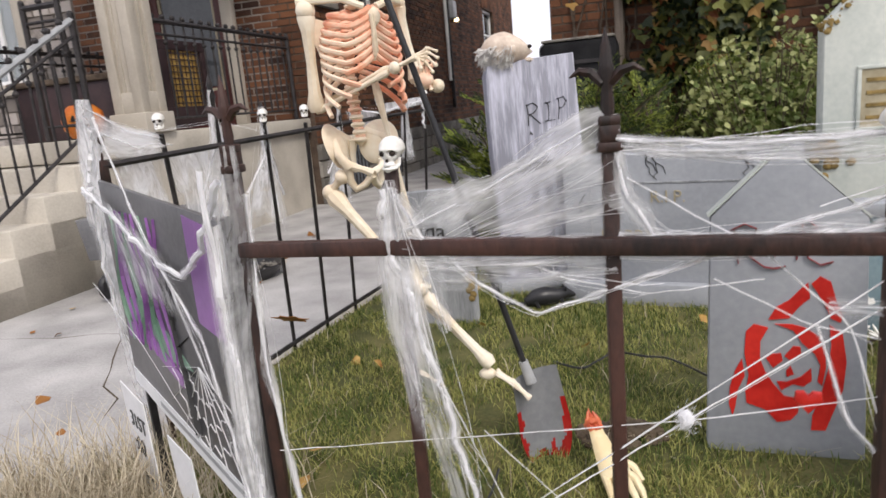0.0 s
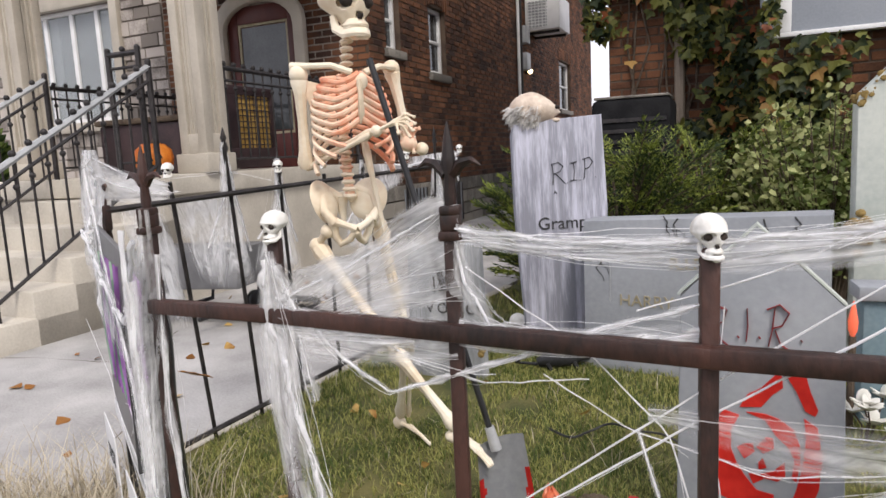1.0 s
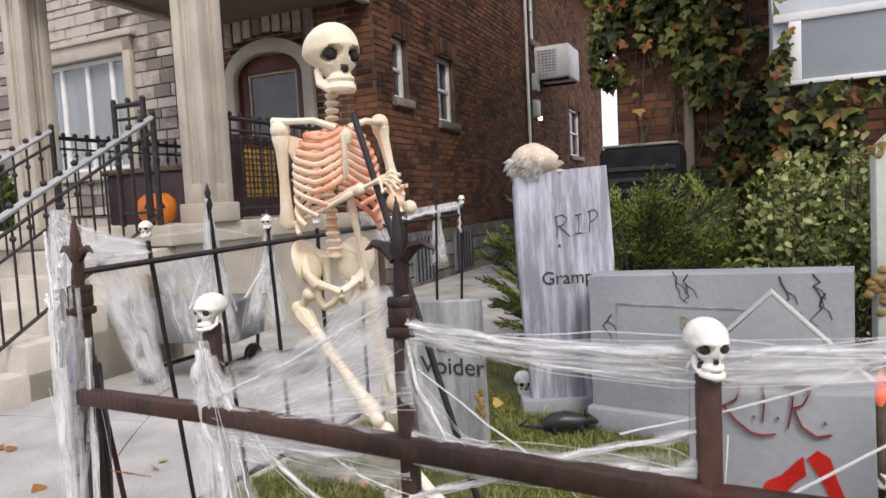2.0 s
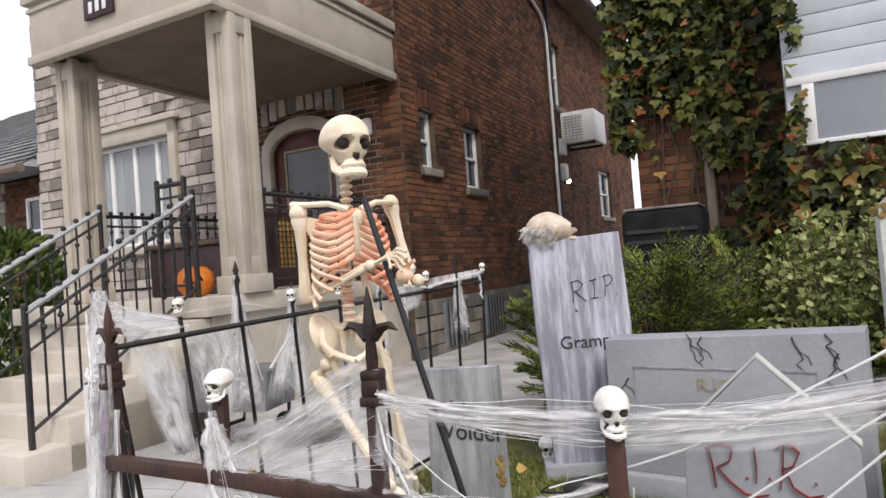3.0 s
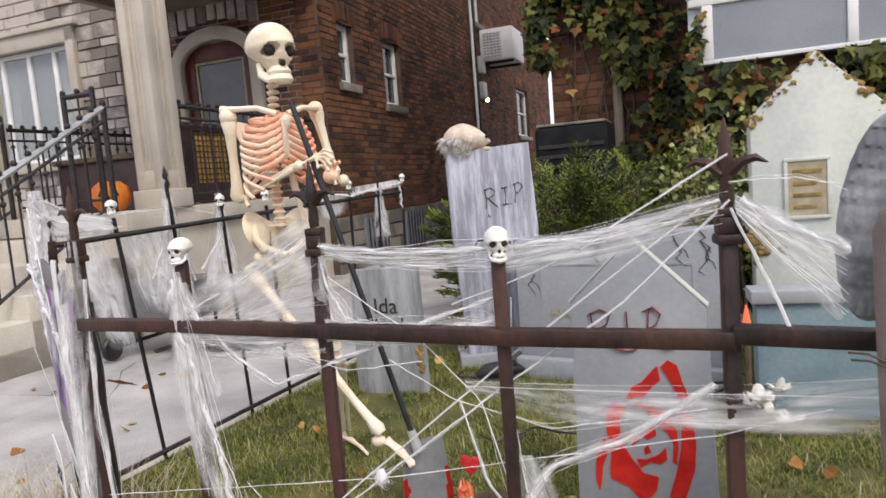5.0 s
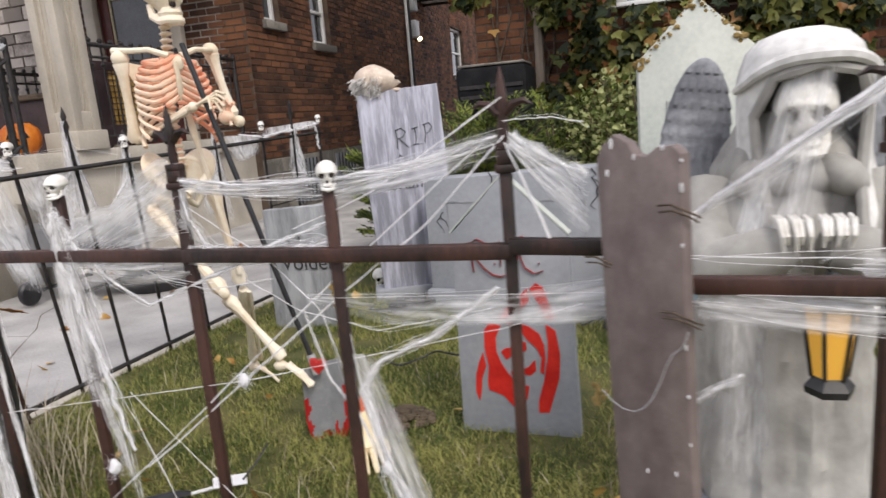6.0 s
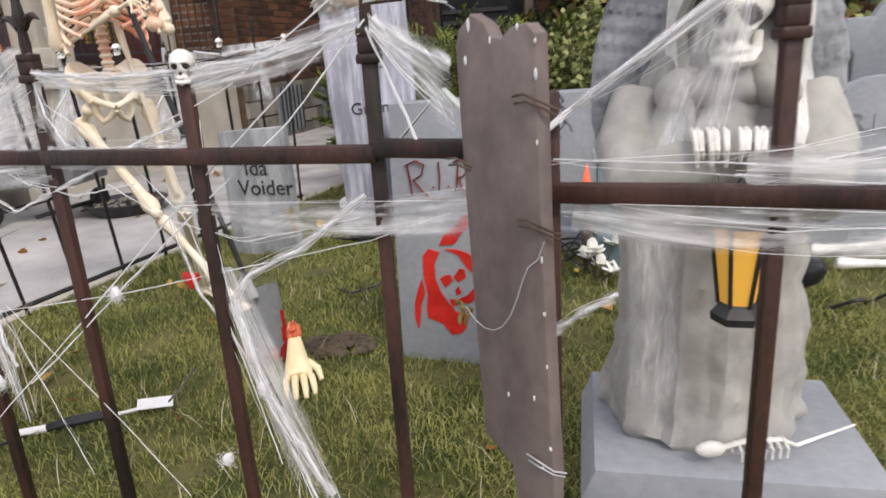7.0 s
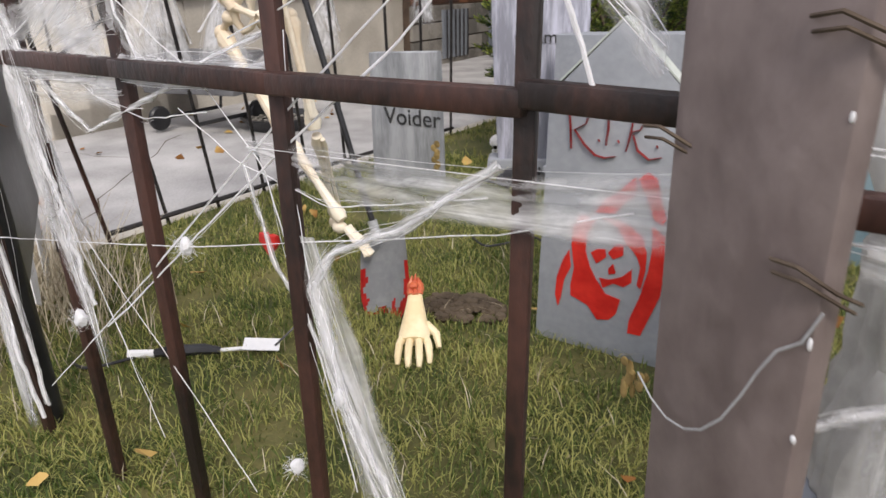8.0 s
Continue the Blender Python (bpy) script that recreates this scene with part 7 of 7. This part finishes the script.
def web(label, strands=(), sheets=(), m=None):
    """One stretch of web. strands: (points, thickness, fuzz threads, spread); sheets: (top line, bottom line, threads, dense)."""
    t = thing("cobweb", m or Matrix(), label, "cobweb", "webs on the fences")
    for pts, rad, fuzz, wide in strands:
        vs, fs = [], []
        n = 10 * (len(pts) - 1)
        main = polyline(pts, n)
        ph = wr.uniform(0, 9)
        wob = [p + Vector((noise.noise((i * 0.5, ph, 0)), noise.noise((i * 0.5, 0, ph)), noise.noise((ph, i * 0.5, 1)))) * (0.0012 + wide * 0.05 + (rad > 0.003) * 1.5 * rad) for i, p in enumerate(main)]
        if rad:
            rope(vs, fs, wob, rad, ph)
        for k in range(int(fuzz * 0.2)):
            i0, i1 = sorted((wr.randint(0, n), wr.randint(0, n)))
            if i1 - i0 < 3:
                i0, i1 = 0, n
            o0, o1, o2 = (Vector((wr.gauss(0, 1), wr.gauss(0, 0.6), wr.gauss(0, 1))) * wide for _ in range(3))
            line = []
            for i in range(i0, i1 + 1, 2):
                f = (i - i0) / (i1 - i0)
                e = math.sin(f * math.pi) ** 0.6
                line.append(wob[i] + (o0 * (1 - f) + o1 * f) * 0.35 + o2 * e)
            fibre(vs, fs, line, wr.uniform(0.00014, 0.0004))
        raw("strand", vs, fs, FIBRE, t, kind="stuff")
        if rad >= 0.001 and wide >= 0.004:
            ribbon(t, wob, wide * 1.6, rad >= 0.0016)
    for top, bot, threads, dense in sheets:
        nu, nv = 18, 14
        rows = [polyline(q, nu) for q in (top if bot is None else (top, bot))]
        A, C = rows[0], rows[-1]
        ph = wr.uniform(0, 50)
        vs, uv, eg, fs = [], [], [], []
        la = sum((b - a).length for a, b in zip(A, A[1:])) + sum((b - a).length for a, b in zip(C, C[1:]))
        ln = sum((a[nu // 2] - b[nu // 2]).length for a, b in zip(rows, rows[1:]))
        across = [polyline([r[i] for r in rows], nv) for i in range(nu + 1)]
        for i in range(nu + 1):
            for j in range(nv + 1):
                f = j / nv
                p = across[i][j] + Vector((0, 1, 0)) * (0.012 * noise.noise((i * 0.4 + ph, j * 0.3, 0)) + 0.006 * f * math.sin(i * 1.5 + ph)) + Vector((0, 0, -0.1)) * ln * math.sin(f * math.pi) * (0.35 if abs(A[0].z - C[0].z) < 0.1 else 0)
                vs.append(tuple(p))
                uv.append((ph + i / nu * max(0.05, la) * 2.2, ph + f * ln * 2.2))
                eg.append((i / nu, f))
        for i in range(nu):
            for j in range(nv):
                q = i * (nv + 1) + j
                fs.append((q, q + nv + 1, q + nv + 2, q + 1))
        g = raw("gauze", vs, fs, SILK_THICK if dense else SILK, t, smooth=True, uvs=uv, edges=eg)
        vs, fs = [], []
        for k in range(int(threads * 0.16)):
            a, c = wr.random(), wr.random()
            c = a + (c - a) * 0.5
            i0, i1 = a * nu, c * nu
            p, q = A[int(i0)].lerp(A[min(nu, int(i0) + 1)], i0 % 1), C[int(i1)].lerp(C[min(nu, int(i1) + 1)], i1 % 1)
            b = Vector((wr.gauss(0, 1), wr.gauss(0, 0.7), wr.gauss(0, 1))) * ln * 0.03
            line = [p.lerp(q, s / 8) + b * math.sin(s / 8 * math.pi) + Vector((0, -0.003, 0)) for s in range(9)]
            fibre(vs, fs, line, wr.uniform(0.00014, 0.00042))
        raw("threads", vs, fs, FIBRE, t, kind="stuff")
    return t


F = lambda x, z, d=0.0: (x, 1.0 - 0.304 * x - 0.012 - d, z)
# between the skull post and the next spear
web("dense white web fanned between spear post and skull post",
    [([F(0.26, 0.93), F(0.13, 0.86), F(0.0, 0.8)], 0.0012, 40, 0.02), ([F(0.26, 0.93), F(0.28, 0.84), F(0.31, 0.79), F(0.4, 0.775)], 0.0016, 30, 0.01),
     ([F(-0.01, 0.86), F(0.03, 0.79), F(0.1, 0.73), F(0.17, 0.69), F(0.26, 0.725), F(0.35, 0.76), F(0.44, 0.8), F(0.53, 0.83)], 0.0016, 14, 0.004)],
    [([F(0.262, 0.935), F(0.266, 0.88), F(0.28, 0.8)], [F(0.03, 0.83), F(0.06, 0.795), F(0.16, 0.785)], 70, False), ([F(0.255, 0.79), F(0.27, 0.74)], [F(0.03, 0.79), F(0.02, 0.72)], 40, False)])
web("long white web stretched from spear post past the skull post",
    [([F(0.27, 0.905), F(0.4, 0.89), F(0.53, 0.895), F(0.66, 0.905), F(0.79, 0.94)], 0.0016, 40, 0.006), ([F(0.28, 0.895), F(0.4, 0.875), F(0.53, 0.87), F(0.79, 0.93)], 0.001, 30, 0.008)],
    [([F(0.275, 0.912), F(0.275, 0.885)], [F(0.53, 0.905), F(0.53, 0.875)], 34, True), ([F(0.53, 0.9), F(0.53, 0.86)], [F(0.8, 0.96), F(0.79, 0.91)], 30, False)])
# drape on the skull post
web("torn white web hanging down the skull post",
    [([F(-0.02, 0.86), F(-0.02, 0.79), F(0.01, 0.68), F(0.04, 0.55), F(0.075, 0.4)], 0.0036, 60, 0.007), ([F(0.0, 0.85), F(0.03, 0.76), F(0.05, 0.66)], 0.001, 20, 0.012),
     ([F(0.0, 0.8), F(0.03, 0.6), F(0.14, 0.35), F(0.2, 0.2)], 0.0008, 16, 0.012)],
    [([[F(-0.02, 0.87), F(0.0, 0.87)], [F(-0.045, 0.77), F(0.03, 0.75)], [F(-0.038, 0.66), F(0.03, 0.64)], [F(0.012, 0.5), F(0.045, 0.47)], [F(0.06, 0.3), F(0.085, 0.28)]], None, 20, False),
     ([[F(-0.015, 0.86), F(0.0, 0.86)], [F(-0.035, 0.76), F(0.015, 0.75)], [F(-0.03, 0.66), F(0.008, 0.64)], [F(-0.01, 0.5), F(0.012, 0.48)]], None, 10, True)])
# long threads in the fence's plane
web("long single threads of web crossing the front fence",
    [([F(0.1, 0.37), F(0.18, 0.43), F(0.34, 0.56), F(0.53, 0.71), F(0.68, 0.82), F(0.8, 0.94)], 0.0012, 6, 0.002),
     ([F(-0.24, 0.45), F(0.08, 0.51), F(0.34, 0.56), F(0.54, 0.61), F(0.78, 0.67), F(0.89, 0.71)], 0.0007, 4, 0.002),
     ([F(0.28, 0.86), F(0.42, 0.77), F(0.5, 0.69), F(0.54, 0.55), F(0.6, 0.3)], 0.0009, 6, 0.003),
     ([F(0.8, 0.99), F(0.6, 0.87), F(0.47, 0.82)], 0.001, 6, 0.002),
     ([F(0.78, 0.94), F(0.54, 0.75), F(0.4, 0.63), F(0.06, 0.34), F(-0.16, 0.16)], 0.001, 6, 0.002),
     ([F(0.8, 0.93), F(0.83, 0.86), F(0.86, 0.78)], 0.0018, 8, 0.002),
     ([F(0.09, 0.52), F(0.27, 0.35), F(0.41, 0.2)], 0.0007, 3, 0.002),
     ([F(0.47, 0.69), F(0.5, 0.58), F(0.55, 0.51), F(0.63, 0.31), F(0.68, 0.18)], 0.0013, 10, 0.004),
     ([F(0.37, 0.74), F(0.46, 0.69), F(0.59, 0.66), F(0.77, 0.7)], 0.0007, 16, 0.008),
     ([F(0.55, 0.83), F(0.54, 0.7), F(0.56, 0.52), F(0.66, 0.2)], 0.0008, 4, 0.003)])
web("thick twisted web trailing from the rail to the grass",
    [([F(0.78, 0.73), F(0.68, 0.655), F(0.59, 0.61), F(0.555, 0.56), F(0.59, 0.43), F(0.68, 0.26)], 0.0022, 60, 0.007), ([F(0.56, 0.57), F(0.6, 0.4), F(0.7, 0.22)], 0.0012, 30, 0.012)],
    [([F(0.53, 0.62), F(0.58, 0.62)], [F(0.62, 0.25), F(0.7, 0.27)], 36, False), ([[F(0.48, 0.72), F(0.48, 0.7)], [F(0.6, 0.735), F(0.6, 0.68)], [F(0.8, 0.74), F(0.8, 0.69)], [F(0.98, 0.77), F(0.98, 0.68)]], None, 16, False)])
for x, z, s_ in ((0.34, 0.56, 0.012), (0.5, 0.29, 0.011), (0.585, 0.43, 0.012), (0.02, 0.36, 0.014)):
    tf = thing("web_tuft", pose(*F(x, z)), "fluffy knot of white web on a thread", "cobweb", "webs on the fences")
    vs, fs = [], []
    for k in range(110):
        d_ = Vector((wr.gauss(0, 1), wr.gauss(0, 1), wr.gauss(0, 1.4))) * s_ * 0.45
        e_ = d_ + Vector((wr.gauss(0, 1), wr.gauss(0, 1), wr.gauss(0, 1))) * s_ * 0.5
        fibre(vs, fs, [d_, (d_ + e_) * 0.5 + Vector((wr.gauss(0, 1), wr.gauss(0, 1), wr.gauss(0, 1))) * s_ * 0.25, e_], 0.0002)
    raw("fluff", vs, fs, FIBRE, tf, kind="stuff")
    bm = B()
    for v_ in ball(bm, (0, 0, 0), (s_ * 0.7, s_ * 0.7, s_), u=16, v=12):
        v_.co *= 1 + 0.45 * noise.noise(v_.co * 120 + Vector((x * 50, z * 50, 0)))
    part("knot", bm, FIBRE, tf)
web("white web fanned from the spear post to the hanging board",
    [([F(0.81, 0.94), F(0.85, 0.91), F(0.9, 0.885, 0.02)], 0.002, 30, 0.008), ([F(0.81, 0.93), F(0.88, 0.85), F(0.9, 0.81)], 0.0012, 24, 0.01), ([F(0.8, 0.96), F(0.86, 0.96), F(0.9, 0.95)], 0.0006, 14, 0.01)],
    [([F(0.805, 0.95), F(0.805, 0.92)], [F(0.9, 0.91, 0.01), F(0.9, 0.8, 0.01)], 40, False)])
web("thick white web from spear post to the hanging board",
    [([F(1.23, 0.985), F(1.12, 0.9), F(1.03, 0.83), F(1.0, 0.81, 0.02)], 0.0028, 40, 0.004)],
    [([F(1.235, 0.985), F(1.23, 0.965)], [F(1.03, 0.84), F(1.02, 0.815)], 30, True)])
web("bands of white web along the rail beside the board",
    [([F(1.01, 0.775), F(1.24, 0.77), F(1.43, 0.81), F(1.75, 0.83)], 0.0009, 24, 0.012), ([F(1.02, 0.715), F(1.24, 0.7), F(1.43, 0.72), F(1.75, 0.74)], 0.0009, 26, 0.012),
     ([F(1.19, 0.76), F(1.33, 0.75), F(1.43, 0.78), F(1.75, 0.8)], 0.0008, 30, 0.01), ([F(0.99, 0.55), F(1.03, 0.585), F(1.08, 0.62)], 0.0022, 40, 0.006)],
    [([F(1.03, 0.745), F(1.03, 0.69)], [F(1.45, 0.75), F(1.45, 0.68)], 24, False), ([F(1.2, 0.79), F(1.2, 0.74)], [F(1.7, 0.85), F(1.7, 0.76)], 16, False)])
web("fine white web tangled along the front rail",
    [([F(0.27, 0.79), F(0.36, 0.775), F(0.45, 0.78), F(0.53, 0.8)], 0.0022, 50, 0.008), ([F(0.1, 0.79), F(0.2, 0.74), F(0.3, 0.72), F(0.42, 0.74)], 0.0008, 30, 0.014)],
    [([F(0.0, 0.8), F(0.0, 0.755)], [F(0.26, 0.8), F(0.26, 0.76)], 40, True), ([F(0.27, 0.8), F(0.27, 0.76)], [F(0.53, 0.815), F(0.53, 0.78)], 40, True)])
# corner post and sign
web("thick white web over the sign and corner post",
    [([(-0.87, 1.67, 0.84), (-0.7, 1.5, 0.78), (-0.53, 1.33, 0.71), (-0.44, 1.24, 0.7), (-0.36, 1.15, 0.76), (-0.27, 1.06, 0.88)], 0.0055, 60, 0.008),
     ([(-0.53, 1.33, 0.71), (-0.4, 1.19, 0.6), (-0.34, 1.12, 0.45), (-0.29, 1.05, 0.3)], 0.0016, 20, 0.004),
     ([(-0.72, 1.52, 1.0), (-0.6, 1.4, 0.8), (-0.5, 1.3, 0.68), (-0.4, 1.2, 0.5)], 0.0012, 12, 0.004),
     ([F(-0.3, 0.9), F(-0.3, 0.6), F(-0.28, 0.3), F(-0.24, 0.05)], 0.0055, 40, 0.006), ([F(-0.23, 0.86), F(-0.24, 0.6), F(-0.21, 0.3), F(-0.2, 0.1)], 0.0016, 40, 0.008),
     ([(-0.9, 1.68, 0.6), (-0.7, 1.5, 0.5), (-0.45, 1.24, 0.36)], 0.0008, 8, 0.004)],
    [([(-0.8, 1.6, 0.84), (-0.5, 1.3, 0.73)], [(-0.7, 1.5, 0.62), (-0.42, 1.22, 0.6)], 18, False),
     ([[F(-0.27, 0.93), F(-0.235, 0.93)], [F(-0.3, 0.8), F(-0.22, 0.8)], [F(-0.31, 0.6), F(-0.26, 0.6)], [F(-0.3, 0.05), F(-0.27, 0.05)]], None, 14, False), ([[F(-0.32, 0.8), F(-0.28, 0.82)], [F(-0.325, 0.5), F(-0.285, 0.5)], [F(-0.31, 0.0), F(-0.27, 0.0)]], None, 6, True)])
LW = lambda v, z, o=0.0: sf(along(v), z, o)
web("white web draped over the corner post and first pickets",
    [([LW(1.34, 1.04), LW(1.35, 0.95), LW(1.3, 0.86), LW(1.28, 0.8)], 0.0075, 60, 0.012), ([LW(1.36, 1.03), LW(1.48, 0.97), LW(1.63, 0.94)], 0.0016, 40, 0.008), ([LW(1.36, 0.98), LW(1.5, 0.93), LW(1.66, 0.92)], 0.001, 30, 0.014),
     ([LW(1.3, 0.85), LW(1.27, 0.6), LW(1.28, 0.3), LW(1.3, 0.05)], 0.006, 30, 0.008), ([LW(1.63, 0.96), LW(1.9, 0.97), LW(2.1, 0.93)], 0.0006, 14, 0.012)],
    [([[LW(1.33, 1.05), LW(1.38, 1.05)], [LW(1.27, 0.88), LW(1.4, 0.9)], [LW(1.265, 0.65), LW(1.32, 0.65)], [LW(1.25, 0.05), LW(1.28, 0.05)]], None, 20, True), ([[LW(1.33, 1.05), LW(1.36, 1.05)], [LW(1.28, 0.9), LW(1.36, 0.9)], [LW(1.26, 0.7), LW(1.31, 0.7)]], None, 6, True),
     ([LW(1.37, 1.03), LW(1.37, 0.9)], [LW(1.63, 0.96), LW(1.64, 0.89)], 50, True), ([LW(1.4, 0.89), LW(1.6, 0.89)], [LW(1.5, 0.5), LW(1.62, 0.45)], 24, True), ([LW(1.6, 0.9), LW(1.88, 0.9)], [LW(1.68, 0.62), LW(1.8, 0.55)], 24, True)], SIDE)
for v, h, w_ in ((1.88, 1.05, 0.2), (2.14, 0.99, 0.22), (2.7, 0.97, 0.2)):
    web("white web draped like cloth from a fence picket",
        [([LW(v, h), LW(v - 0.02, h - 0.15), LW(v - w_ * 0.7, 0.72)], 0.0022, 30, 0.008), ([LW(v, h), LW(v + 0.02, h - 0.15), LW(v + w_ * 0.3, 0.68)], 0.0016, 30, 0.008)],
        [([[LW(v - 0.016, h + 0.02), LW(v + 0.016, h + 0.02)], [LW(v - 0.045, h - 0.12), LW(v + 0.03, h - 0.14)], [LW(v - w_ * 0.6, 0.75), LW(v + w_ * 0.25, 0.72)], [LW(v - w_, 0.6), LW(v + w_ * 0.4, 0.52)]], None, 20, True),
         ([[LW(v - 0.014, h + 0.02), LW(v + 0.014, h + 0.02)], [LW(v - 0.04, h - 0.14), LW(v + 0.02, h - 0.14)], [LW(v - w_ * 0.4, 0.72), LW(v + w_ * 0.1, 0.7)]], None, 8, True)], SIDE)
web("white web along the far end of the side fence",
    [([LW(2.9, 0.97), LW(3.1, 0.95), LW(3.4, 0.98), LW(3.7, 1.0)], 0.003, 60, 0.015), ([LW(3.4, 1.0), LW(3.42, 0.85), LW(3.5, 0.7)], 0.0016, 30, 0.02), ([LW(3.66, 0.98), LW(3.68, 0.85)], 0.007, 30, 0.008)],
    [([LW(2.75, 0.97), LW(3.1, 0.96)], [LW(2.85, 0.82), LW(3.05, 0.86)], 30, True), ([LW(3.38, 1.0), LW(3.44, 1.0)], [LW(3.3, 0.68), LW(3.56, 0.66)], 30, True), ([LW(3.1, 0.99), LW(3.7, 1.02)], [LW(3.1, 0.95), LW(3.7, 0.97)], 30, True)], SIDE)
# veil over the angel
web("thin gauze veil over the hooded angel", [],
    [([(1.3, 1.04, 1.03), (1.36, 1.0, 1.02)], [(1.15, 1.0, 0.66), (1.3, 0.95, 0.64)], 16, False),
     ([(1.16, 1.0, 0.64), (1.26, 0.97, 0.64)], [(1.16, 0.99, 0.25), (1.25, 0.96, 0.25)], 10, False)])
leaf = thing("caught_leaf", pose(*F(-0.2, 0.66, -0.03), 70, 20, 30), "orange dead leaf caught in the web", "leaf")
bm = B()
prism(bm, [(0, -0.03), (0.014, -0.012), (0.03, -0.008), (0.02, 0.006), (0.022, 0.026), (0.008, 0.018), (-0.002, 0.036), (-0.01, 0.018), (-0.022, 0.02), (-0.018, 0.002), (-0.026, -0.012), (-0.012, -0.012)], 0, 0.001, 0)
part("blade", bm, DEADLEAF, leaf, smooth=False)
